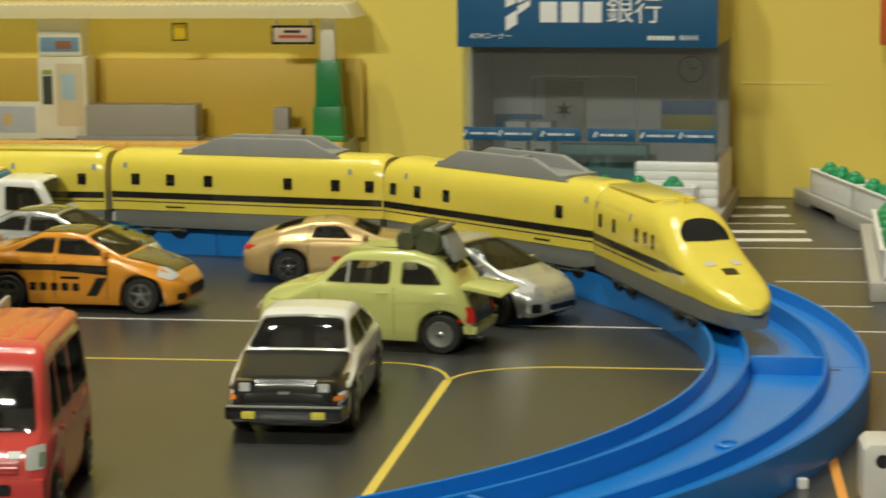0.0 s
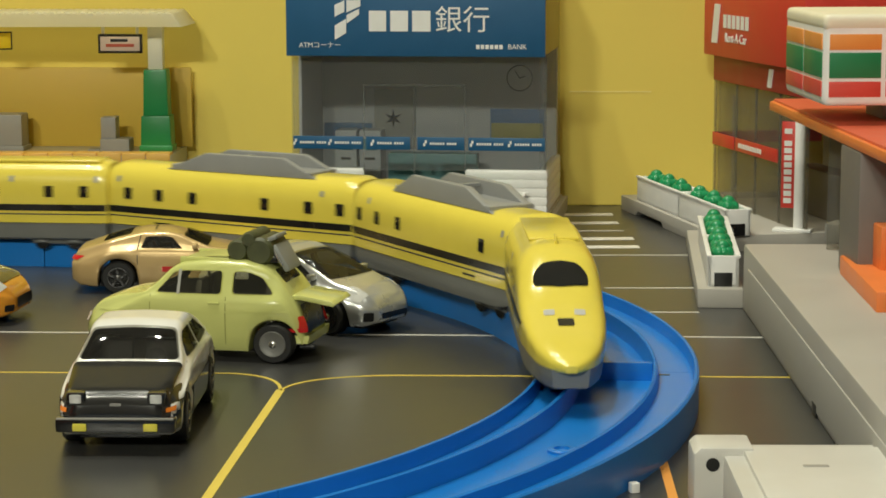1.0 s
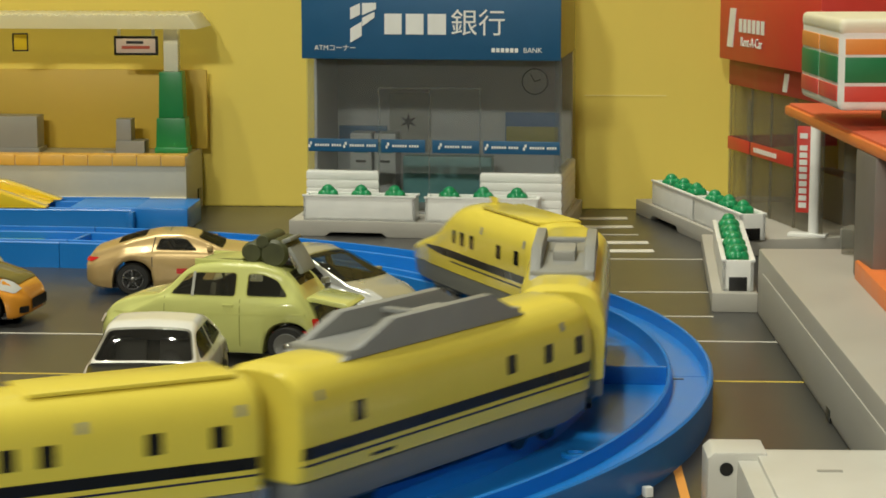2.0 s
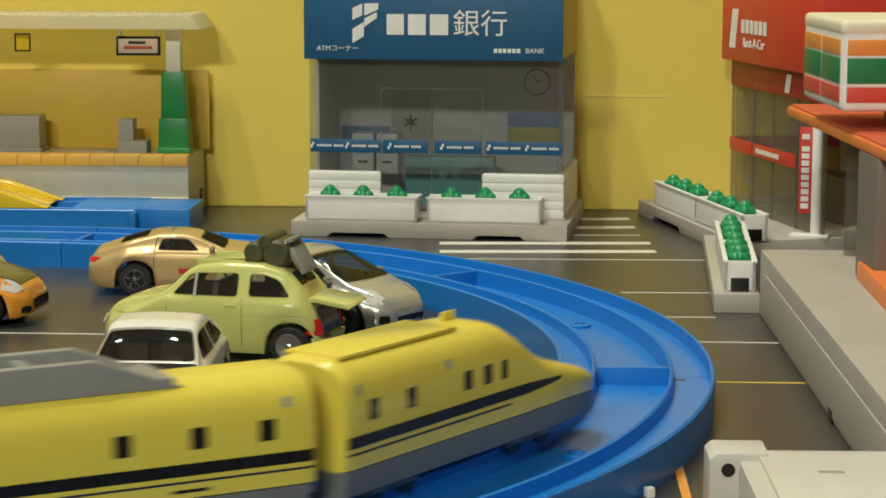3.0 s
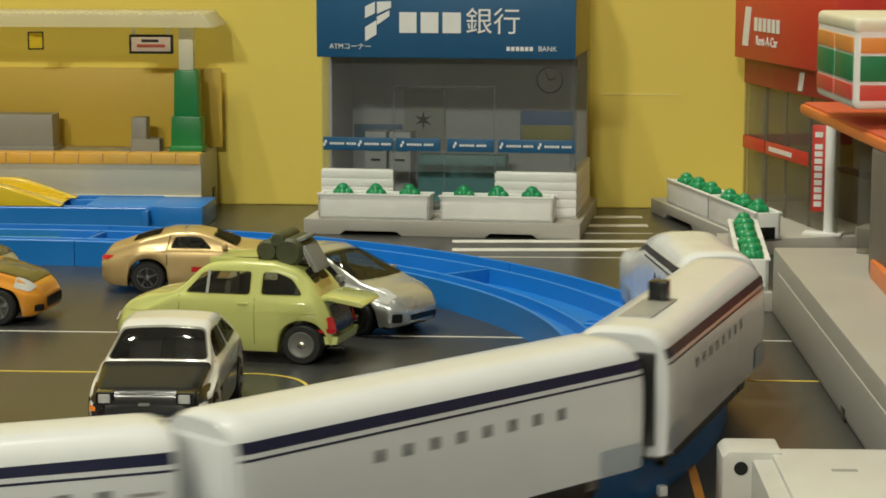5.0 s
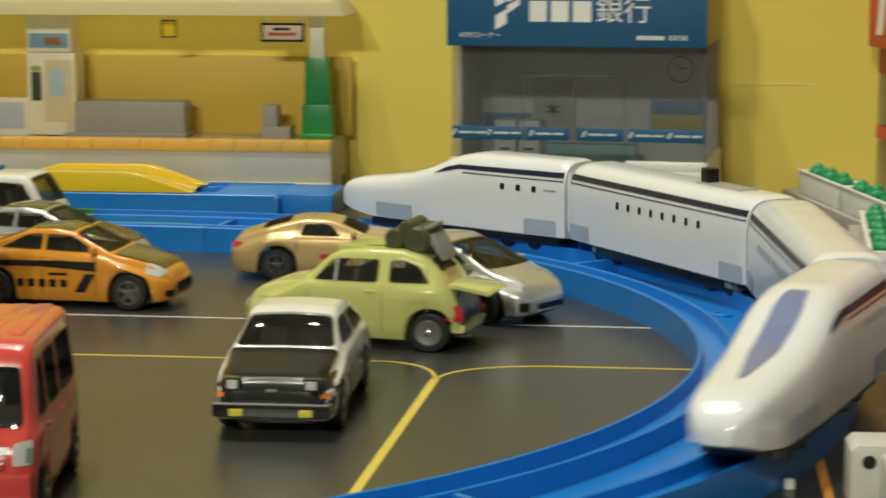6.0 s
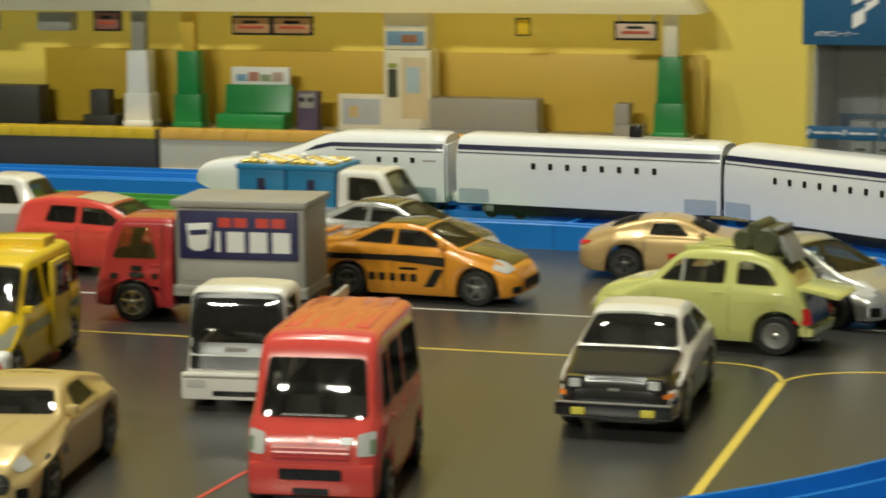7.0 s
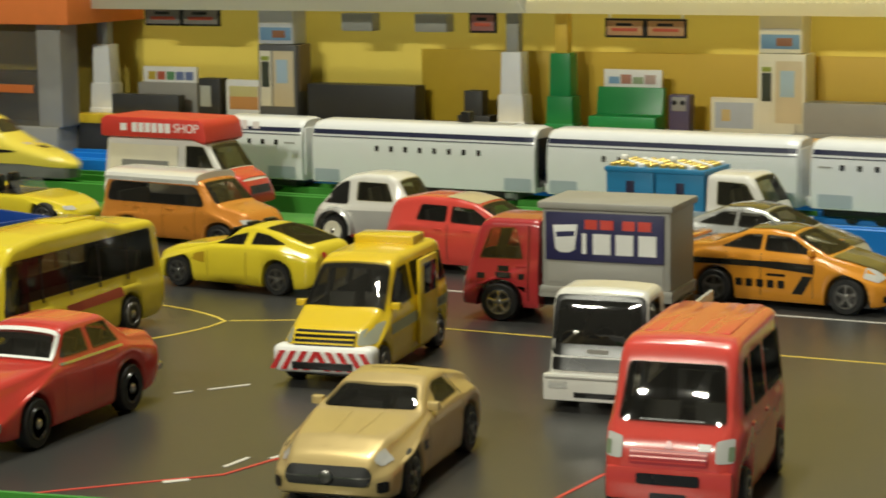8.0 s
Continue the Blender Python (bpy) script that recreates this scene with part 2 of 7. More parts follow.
# road marks
line(-560, 640, 180, 596, 0.9, WHITE_LINE, "thin white line across the play mat")
line(58, 686, 90, 685.5, 0.9, WHITE_LINE, "thin white parking line")
line(40, 643, 83, 641.5, 0.9, WHITE_LINE, "thin white parking line")
line(0, 757.5, 96, 755, 0.9, WHITE_LINE, "thin white parking line")
line(-255.5, 563.4, -52, 554.5, 0.9, YELLOW_LINE, "thin yellow line on the play mat")
line(-8, 551, 96, 546.5, 0.9, YELLOW_LINE, "thin yellow line on the play mat")
curve_line(bezier((-54, 554.6), (-38, 553), (-37, 533)), 0.9, YELLOW_LINE, "yellow line curving into a junction")
curve_line(bezier((-37, 533), (-33, 551), (-6, 551)), 0.9, YELLOW_LINE, "yellow line curving into a junction")
line(-37, 534, -47, 410, 2.2, YELLOW_LINE, "broad yellow centre line")
curve_line(bezier((-372, 572), (-325, 572), (-304, 551)) + bezier((-304, 551), (-302, 530), (-322, 500))[1:], 1.1, YELLOW_LINE, "yellow line in a rounded corner")
curve_line([(-303, 552), (-285, 560), (-255, 563.5)], 0.9, YELLOW_LINE, "thin yellow line on the play mat")
for y in (774.5, 795.5):
    line(-1, y, 78, y + 1, 6.5, WHITE_LINE, "white zebra crossing bar", "crossing_bar")
for y in (839, 864):
    line(50, y, 76, y + 0.5, 6.5, WHITE_LINE, "white zebra crossing bar", "crossing_bar")
line(30, 818, 76, 817, 0.9, WHITE_LINE, "thin white line by the zebra crossing")
line(-262, 467, -255, 476, 1.1, WHITE_LINE, "short white road dash")
line(-268, 460, -265, 464, 1.1, WHITE_LINE, "short white road dash")
line(-220, 400, -219, 409, 1.1, WHITE_LINE, "short white road dash")
line(-214, 410, -213, 414, 1.1, WHITE_LINE, "short white road dash")
line(-226, 384, -222, 388, 2.0, WHITE_LINE, "short white road dash")
curve_line([(-262, 350), (-243, 370), (-217, 394), (-213, 409), (-205, 430)], 1.0, RED_LINE, "thin red line on the play mat")
line(-146, 385, -141, 424, 1.0, RED_LINE, "thin red line on the play mat")
line(49.5, 400, 52, 462, 2.0, ORANGE_LINE, "orange line on the play mat")


# ---- the toy railway: one loop with an inner and an outer lane ----
SHIFT = 18.0
CX, CY, RAD, TURN = -165.2, 543.4, 214.3, -5.0
FLARE, SPAN = radians(12.0), 420.0      # the front straight leaves the bend a little early and runs outward
INNER, OUTER = RAD - 14.9, RAD + 14.1
ALONG = Vector((math.cos(radians(TURN)), math.sin(radians(TURN))))
ACROSS = Vector((-ALONG.y, ALONG.x))
RUN = SPAN * math.cos(FLARE / 2)


def loop_lengths(r):
    """Lengths of the right bend, a straight and the left bend for a lane of radius r."""
    return r * (math.pi - FLARE), RUN, (r + SPAN * math.sin(FLARE / 2)) * (math.pi + FLARE)


def on_loop(s, r):
    """Place and heading (running with the clock) at s millimetres along a lane of radius r; s = 0 where the back straight meets the right bend."""
    right, straight, left = loop_lengths(r)
    s = s % (right + left + 2 * straight)
    if s < right:
        a = s / r
        u, v, h = r * math.sin(a), r * math.cos(a), -a
    elif s < right + straight:
        a = math.pi - FLARE
        d = s - right
        u, v, h = r * math.sin(a) + d * math.cos(a), r * math.cos(a) - d * math.sin(a), -a
    elif s < right + straight + left:
        r2 = r + SPAN * math.sin(FLARE / 2)
        a = math.pi - FLARE + (s - right - straight) / r2
        u = -SPAN * math.cos(FLARE / 2) + r2 * math.sin(a)
        v = -SPAN * math.sin(FLARE / 2) + r2 * math.cos(a)
        h = -a
    else:
        u, v, h = -straight + (s - right - straight - left), r, 0.0
    p = Vector((CX, CY)) + ALONG * u + ACROSS * v
    return p, h + radians(TURN)


RAIL_SECTION = ((-19.5, 0.0), (-19.5, 8.6), (-19.0, 9.0), (-18.5, 8.8), (-18.2, 5.4), (-11.3, 5.4), (-10.9, 8.3), (-10.4, 8.6), (-9.9, 8.3), (-9.5, 3.6),
                (8.0, 3.6), (8.4, 8.3), (8.9, 8.6), (9.4, 8.3), (9.8, 5.4), (18.2, 5.4), (18.5, 8.8), (19.0, 9.0), (19.5, 8.6), (19.5, 0.0))


def sweep(frames, section):
    bm = bmesh.new()
    rings = [[bm.verts.new((p.x + n.x * o, p.y + n.y * o, z)) for o, z in section] for p, n in frames]
    for a, b in zip(rings, rings[1:]):
        for k in range(len(section)):
            j = (k + 1) % len(section)
            bm.faces.new((a[k], a[j], b[j], b[k]))
    bm.faces.new(rings[0])
    bm.faces.new(rings[-1][::-1])
    return bm


def railway():
    t = thing("toy_railway_track", at(0, 0), "blue and green plastic toy railway loop on the mat", "toy track")
    right, straight, left = loop_lengths(RAD)
    spans, s = [], 0.0
    for length, count, material, n in ((right, 4, BLUE, 14), (straight, 4, GREEN_RAIL, 6), (left, 5, BLUE, 14), (straight * 0.87, 3, GREEN_RAIL, 6), (straight * 0.13, 1, BLUE, 3)):
        for k in range(count):
            spans.append((s + length * k / count + 0.15, s + length * (k + 1) / count - 0.15, material, n))
        s += length
    for s0, s1, material, n in spans:
        s0, s1 = s0 + SHIFT, s1 + SHIFT
        frames = []
        for i in range(n + 1):
            p, h = on_loop(s0 + (s1 - s0) * i / n, RAD)
            frames.append((p, Vector((-math.sin(h), math.cos(h)))))
        piece = part("rail_piece", sweep(frames, RAIL_SECTION), material, t, "green plastic rail piece" if material is GREEN_RAIL else "", edge=25)
        # cross bars, screw bosses in the recessed middle
        for s in (s0 + 1.2,):
            p, h = on_loop(s, RAD)
            bar = box(-0.8, 0.8, -9.6, 8.2, 3.4, 8.2, 0.25)
            cross = part("cross_bar", moved(bar, p.x, p.y, 0, math.degrees(h)), material, piece)
            for y0, y1 in ((-7.4, -5.6), (-4.8, -3.0), (3.2, 5.0), (5.8, 7.6)):
                lug = prism([(-4.6, 3.5), (-0.7, 3.5), (-0.7, 7.4)], y0, y1, 0.15)
                part("joint_lug", moved(lug, p.x, p.y, 0, math.degrees(h)), material, piece)
            part("joint_slot", moved(box(1.4, 2.6, 9.7, 12.4, 5.2, 5.5, 0), p.x, p.y, 0, math.degrees(h)), BLACK, piece, "small dark slot")
        for f in (0.5,):
            p, h = on_loop(s0 + (s1 - s0) * f, RAD)
            part("boss", moved(turned([(3.2, 3.4), (3.2, 4.3), (2.9, 4.5), (1.8, 4.5), (1.7, 3.9)], 16), p.x, p.y), material, piece)
    # green insert in the middle of the last straight
    p, h = on_loop(-20, RAD)
    part("deck_insert", moved(box(-31, 24, -9.0, 7.6, 3.4, 6.2, 0.5), p.x, p.y, 0, math.degrees(h)), GREEN_RAIL, t, "green deck insert")
    return t


railway()
# ---- lofted bodies ----
class Loft:
    """A body along x whose half section (from the middle of the underside to the middle of the top) is given by a function."""

    def __init__(self, section, x0, x1, n=60):
        self.section, self.x0, self.x1, self.n = section, x0, x1, n

    def mesh(self):
        bm = bmesh.new()
        rings = []
        for i in range(self.n + 1):
            f = i / self.n
            x = self.x0 + (self.x1 - self.x0) * f
            half = self.section(x)
            pts = [(y, z) for y, z in half] + [(-y, z) for y, z in half[-2:0:-1]]
            rings.append([bm.verts.new((x, y, z)) for y, z in pts])
        k = len(rings[0])
        for a, b in zip(rings, rings[1:]):
            for j in range(k):
                bm.faces.new((a[j], a[(j + 1) % k], b[(j + 1) % k], b[j]))
        bm.faces.new(rings[0])
        bm.faces.new(rings[-1][::-1])
        return bm

    def y_at(self, x, z):
        half = np.array(self.section(min(max(x, self.x0), self.x1)))
        k = max(1, int(np.argmax(half[:, 0])))
        low = half[: k + 1]
        high = half[k:]
        return float(np.interp(z, high[:, 1], high[:, 0])) if z >= half[k, 1] else float(np.interp(z, low[:, 1], low[:, 0]))

    def z_at(self, x, y):
        half = np.array(self.section(min(max(x, self.x0), self.x1)))
        k = int(np.argmax(half[:, 0]))
        high = half[k:][::-1]
        return float(np.interp(abs(y), high[:, 0], high[:, 1]))

    def x_at(self, y, z, way=1):
        def inside(x):
            return abs(y) <= self.y_at(x, z) + 1e-6 and self.section(x)[0][1] - 0.3 <= z <= self.z_at(x, y) + 1e-6
        xs = np.linspace(self.x1, self.x0, 121) if way > 0 else np.linspace(self.x0, self.x1, 121)
        last = xs[0]
        for x in xs[:90]:
            if inside(x):
                a, b = last, x
                for _ in range(8):
                    m = (a + b) / 2
                    a, b = (a, m) if inside(m) else (m, b)
                return float(b)
            last = x
        return float(xs[0])


def cut_up(bm, axis, step, lo, hi):
    k = math.ceil(lo / step) * step
    while k < hi:
        no = [0, 0, 0]
        no[axis] = 1
        co = [0, 0, 0]
        co[axis] = k + 1e-4
        bmesh.ops.bisect_plane(bm, geom=list(bm.verts) + list(bm.edges) + list(bm.faces), plane_co=co, plane_no=no)
        k += step


def patch(loft, kind, outline, lift=0.15, step=2.5, way=1, side=1, bulge=0.0):
    """A thin panel that follows the body: kind 'side' outline in (x, z), 'top' in (x, y), 'front' in (y, z)."""
    bm = bmesh.new()
    a = [p[0] for p in outline]
    b = [p[1] for p in outline]
    if kind == "side":
        vs = [bm.verts.new((p, 0, q)) for p, q in outline]
        axes = (0, 2)
    elif kind == "top":
        vs = [bm.verts.new((p, q, 0)) for p, q in outline]
        axes = (0, 1)
    else:
        vs = [bm.verts.new((0, p, q)) for p, q in outline]
        axes = (1, 2)
    bm.faces.new(vs)
    cut_up(bm, axes[0], step, min(a), max(a))
    cut_up(bm, axes[1], step, min(b), max(b))
    if bulge:
        bmesh.ops.triangulate(bm, faces=[f for f in bm.faces if len(f.verts) > 4])
    for v in bm.verts:
        p, q = v.co[axes[0]], v.co[axes[1]]
        u = (2 * p - min(a) - max(a)) / (max(a) - min(a))
        w = (2 * q - min(b) - max(b)) / (max(b) - min(b))
        lengthwise, crosswise = (u, w) if kind == "top" else (w, u)
        swell = bulge * max(0.0, 1 - lengthwise ** 2) * max(0.0, 1 - crosswise ** 6)
        if kind == "side":
            v.co.y = side * (loft.y_at(v.co.x, v.co.z) + lift)
        elif kind == "top":
            v.co.z = loft.z_at(v.co.x, v.co.y) + lift + swell
        else:
            v.co.x = loft.x_at(v.co.y, v.co.z, way) + way * (lift + swell)
    return bm


def rounded(points, r=0.8, n=3):
    """Rounds the corners of an outline."""
    out = []
    k = len(points)
    for i in range(k):
        p, a, b = Vector(points[i]), Vector(points[i - 1]), Vector(points[(i + 1) % k])
        da, db = a - p, b - p
        ra, rb = min(r, da.length * 0.45), min(r, db.length * 0.45)
        q0, q1 = p + da.normalized() * ra, p + db.normalized() * rb
        for j in range(n + 1):
            t = j / n
            out.append(tuple((1 - t) ** 2 * q0 + 2 * t * (1 - t) * p + t * t * q1))
    return out


def rect(x0, x1, z0, z1, r=0.5):
    return rounded([(x0, z0), (x1, z0), (x1, z1), (x0, z1)], r)


def smooth_profile(points, reach=1.6):
    xs = np.array([p[0] for p in points], float)
    zs = np.array([p[1] for p in points], float)
    grid = np.linspace(xs[0], xs[-1], 400)
    val = np.interp(grid, xs, zs)
    k = max(1, int(reach / (grid[1] - grid[0])))
    pad = np.concatenate([np.full(k, val[0]), val, np.full(k, val[-1])])
    ker = np.ones(2 * k + 1) / (2 * k + 1)
    val2 = np.convolve(pad, ker, "valid")
    val2[0], val2[-1] = val[0], val[-1]
    return lambda x: float(np.interp(x, grid, val2))


# ---- trains ----
SKIRT = plastic("underframe_grey", (0.17, 0.175, 0.165), 0.45)


def train_section(top, wide, low, n=18, power=3.2):
    """Half section of a rail car: rounded box from low(x) to top(x), half as wide as wide(x)."""
    def section(x):
        t, w, b = top(x), wide(x), low(x)
        mid = b + (t - b) * 0.42
        pts = [(0, b), (w * 0.8, b), (w * 0.97, b + 0.4)]
        for i in range(n + 1):
            a = math.pi / 2 * i / n
            pts.append((w * max(0.0, math.cos(a)) ** (2 / power), mid + (t - mid) * math.sin(a) ** (2 / power)))
        return pts
    return section


def bogie(parent, x):
    b = part("bogie", box(x - 9, x + 9, -7.2, 7.2, -2.2, 1.8, 0.7), SKIRT_GREY, parent, "grey toy bogie")
    for dx in (-5.5, 5.5):
        for y in (-6.2, 6.2):
            part("wheel", moved(turned([(2.8, -0.9), (3.0, -0.6), (3.0, 0.6), (2.8, 0.9)], 18, "y"), x + dx, y, -1.0), BLACK, b)
        for y in (-7.4, 7.4):
            part("axle_box", box(x + dx - 1.6, x + dx + 1.6, y - 0.5, y + 0.5, -1.4, 0.9, 0.25), TRAIN_GREY, b)
    return b


ZR = 10.6   # height of a car's origin above the mat: top of the bogies


def side_panels(car, name, loft, outline, material, lift=0.15, label=""):
    for side in (1, -1):
        part(name, patch(loft, "side", outline, lift, side=side), material, car, label)


def yellow_end(name="railcar"):
    """End car of the yellow train; front to +x, 0 at the middle of a 95 mm car."""
    car = thing(name, at(0, 0), "yellow toy train end car with duckbill nose, black stripe", "toy train", "yellow toy train")
    top = smooth_profile([(-47, 24.6), (-46, 25.6), (2, 25.6), (8, 24.6), (14, 21.4), (19, 17.6), (25, 14.8), (34, 12.2), (43, 9.8), (50, 7.0), (52.5, 5.2)], 2.2)
    wide = smooth_profile([(-47, 10.0), (-46, 10.4), (12, 10.4), (26, 10.2), (36, 9.2), (44, 7.6), (49, 5.4), (51.5, 3.2), (52.5, 1.4)], 1.6)
    low = smooth_profile([(-47, 5.0), (32, 5.0), (46, 3.8), (52.5, 3.6)], 2)
    loft = Loft(train_section(top, wide, low), -47, 52.5, 76)
    part("body", loft.mesh(), TRAIN_YELLOW, car)
    slow = smooth_profile([(-46.5, 5.0), (32, 5.0), (46, 3.8), (51, 3.9)], 2)
    skirt = Loft(lambda x: [(0, -0.4), (wide(x) * 0.82, -0.4), (wide(x) * 0.9, 0.2), (wide(x) * 0.955, slow(x) - 0.3), (wide(x) * 0.955, slow(x) + 0.2), (0, slow(x) + 0.2)], -46.5, 50, 40)
    part("skirt", skirt.mesh(), SKIRT, car, "grey underframe skirt")
    side_panels(car, "stripe", loft, [(-46.6, 9.4), (14, 9.4), (27, 10.2), (28, 10.9), (14, 11.6), (-46.6, 11.6)], BLACK, 0.12)
    side_panels(car, "stripe", loft, [(-46.6, 8.1), (8, 8.1), (8, 8.5), (-46.6, 8.5)], NAVY, 0.12)
    for x in (-39, -27, -8, -1, 5):
        w = 1.5 if x < 0 else 1.1
        side_panels(car, "window", loft, rect(x - w, x + w, 14.0, 17.8, 0.4), DARK_PANE, 0.14)
    side_panels(car, "vent_mark", loft, rect(-44, -42.6, 19.0, 21.0, 0.3), TRAIN_GREY, 0.14)
    side_panels(car, "vent_mark", loft, rect(-15, -13.6, 19.0, 21.0, 0.3), TRAIN_GREY, 0.14)
    part("windscreen", patch(loft, "top", rounded([(12.4, -4.4), (15.4, -6.6), (18.6, -6.6), (19.4, 0), (18.6, 6.6), (15.4, 6.6), (12.4, 4.4), (11.6, 0)], 1.2), 0.3, 1.0), DARK_PANE, car, "wraparound dark windscreen")
    part("nose_mark", patch(loft, "top", rect(33, 36.8, -1.9, 1.9, 0.4), 0.14, 1.2), BLACK, car)
    for y in (-3.6, 3.6):
        part("headlamp", patch(loft, "top", rect(28.4, 31.2, y - 1.3, y + 1.3, 0.5), 0.15, 1.0), LAMP_GLASS, car)
    part("aerial", box(-2.2, 2.2, -0.35, 0.35, 25.2, 27.4, 0.2), TRAIN_YELLOW, car)
    part("roof_rib", box(-44, -6, -6.4, 6.4, 25.1, 25.9, 0.35), TRAIN_YELLOW, car)
    part("coupler", box(-52, -46, -2.2, 2.2, 0.4, 3.6, 0.6), WHITE, car, "pale plastic coupler")
    bogie(car, -29)
    bogie(car, 20)
    return car


def yellow_mid(pantograph):
    car = thing("railcar", at(0, 0), "yellow toy train middle car with grey roof fairing", "toy train", "yellow toy train")
    top = smooth_profile([(-49.5, 24.6), (-48.5, 25.6), (48.5, 25.6), (49.5, 24.6)], 0.6)
    wide = smooth_profile([(-49.5, 10.0), (-48.5, 10.4), (48.5, 10.4), (49.5, 10.0)], 0.6)
    low = smooth_profile([(-49.5, 5.0), (49.5, 5.0)], 1)
    loft = Loft(train_section(top, wide, low), -49.5, 49.5, 40)
    part("body", loft.mesh(), TRAIN_YELLOW, car)
    part("skirt", prism([(-48.5, 5.2), (48.5, 5.2), (48.5, 1.2), (40, -0.4), (-40, -0.4), (-48.5, 1.2)], -9.7, 9.7, 0.5), SKIRT, car, "grey underframe skirt")
    side_panels(car, "stripe", loft, [(-49.2, 9.4), (49.2, 9.4), (49.2, 11.6), (-49.2, 11.6)], BLACK, 0.12)
    side_panels(car, "stripe", loft, [(-49.2, 8.1), (49.2, 8.1), (49.2, 8.5), (-49.2, 8.5)], NAVY, 0.12)
    for x in ((-45, -33, -16, 13, 27, 40) if not pantograph else (-44, -32, -18, 33)):
        side_panels(car, "window", loft, rect(x - 1.6, x + 1.6, 14.0, 17.8, 0.4), DARK_PANE, 0.14)
    for x in (-38, 44):
        side_panels(car, "vent_mark", loft, rect(x - 0.7, x + 0.7, 19.6, 21.4, 0.3), TRAIN_GREY, 0.14)
    side_panels(car, "small_print", loft, rect(22, 29, 6.4, 7.0, 0.1), BLACK, 0.12)
    x0, x1 = (-24, 30) if pantograph else (-30, 22)
    for side in (-1, 1):
        fair = part("roof_fairing", prism([(x0 - 4, 24.4), (x0 + 9, 30.4), (x1 - 12, 30.4), (x1 + 4, 24.4)], side * 7.4, side * 4.9, 0.5), TRAIN_GREY, car, "grey pantograph fairing")
    part("roof_tray", box(x0 - 2, x1 + 2, -7.2, 7.2, 24.9, 26.3, 0.4), TRAIN_GREY, car)
    panto = part("pantograph", box(x0 + 14, x0 + 30, -2.6, 2.6, 26.2, 28.6, 0.5), GREY_BOX, car, "folded grey pantograph")
    part("pan_head", box(x0 + 28, x0 + 30, -4.6, 4.6, 28.6, 29.6, 0.3), TRAIN_GREY, panto)
    part("coupler", box(-54.5, -48, -2.2, 2.2, 0.4, 3.6, 0.6), WHITE, car, "pale plastic coupler")
    bogie(car, -32)
    bogie(car, 32)
    return car


def white_end():
    car = thing("railcar", at(0, 0), "white toy maglev end car with a long low nose", "toy train", "white toy train")
    top = smooth_profile([(-48, 25.0), (-47, 25.8), (-9, 25.8), (0, 24.2), (10, 20.2), (20, 17.2), (32, 15.4), (46, 13.6), (52, 11.4), (54, 8.0)], 2.6)
    wide = smooth_profile([(-48, 10.2), (-47, 10.6), (8, 10.6), (24, 10.0), (40, 8.8), (49, 7.2), (53, 4.8), (54, 3.2)], 2)
    low = smooth_profile([(-48, 1.0), (36, 1.0), (46, 2.4), (54, 4.8)], 2)
    loft = Loft(train_section(top, wide, low, power=3.6), -48, 54, 70)
    part("body", loft.mesh(), TRAIN_WHITE, car)
    part("underframe", box(-44, 36, -8.4, 8.4, -1.6, 1.4, 0.5), BLACK, car, "black underframe")
    side_panels(car, "stripe", loft, [(-47.4, 20.4), (-4, 20.4), (7, 18.2), (2, 20.6), (-4, 21.9), (-47.4, 22.2)], NAVY, 0.12)
    side_panels(car, "stripe", loft, [(-47.4, 19.2), (-6, 19.2), (-6, 19.6), (-47.4, 19.6)], NAVY, 0.12)
    part("nose_stripe", patch(loft, "top", rounded([(-5, -2.2), (4, -3.2), (22, -2.8), (38, -0.6), (38, 0.6), (22, 2.8), (4, 3.2), (-5, 2.2)], 1), 0.2, 1.6), plastic("blue_print", (0.19, 0.22, 0.40), 0.25), car, "blue nose stripe")
    for x in (-36, -29.5, -23):
        side_panels(car, "window", loft, rect(x - 0.9, x + 0.9, 15.2, 17.2, 0.4), BLACK, 0.14)
    side_panels(car, "small_print", loft, rect(-45, -40, 15.8, 16.4, 0.1), GREY_BOX, 0.12)
    for x0, x1 in ((-45, -32), (16, 33)):
        side_panels(car, "side_hatch", loft, rect(x0, x1, 1.8, 6.6, 0.6), plastic("hatch_grey", (0.40, 0.46, 0.52), 0.35), 0.3)
    part("gangway", box(-48.7, -46, -8.0, 8.0, 3.0, 22.0, 0.5), TRAIN_WHITE, car, "pale moulded car end")
    part("coupler", box(-53, -47, -2.2, 2.2, 0.8, 4.0, 0.6), WHITE, car, "pale plastic coupler")
    bogie(car, -28)
    bogie(car, 20)
    return car


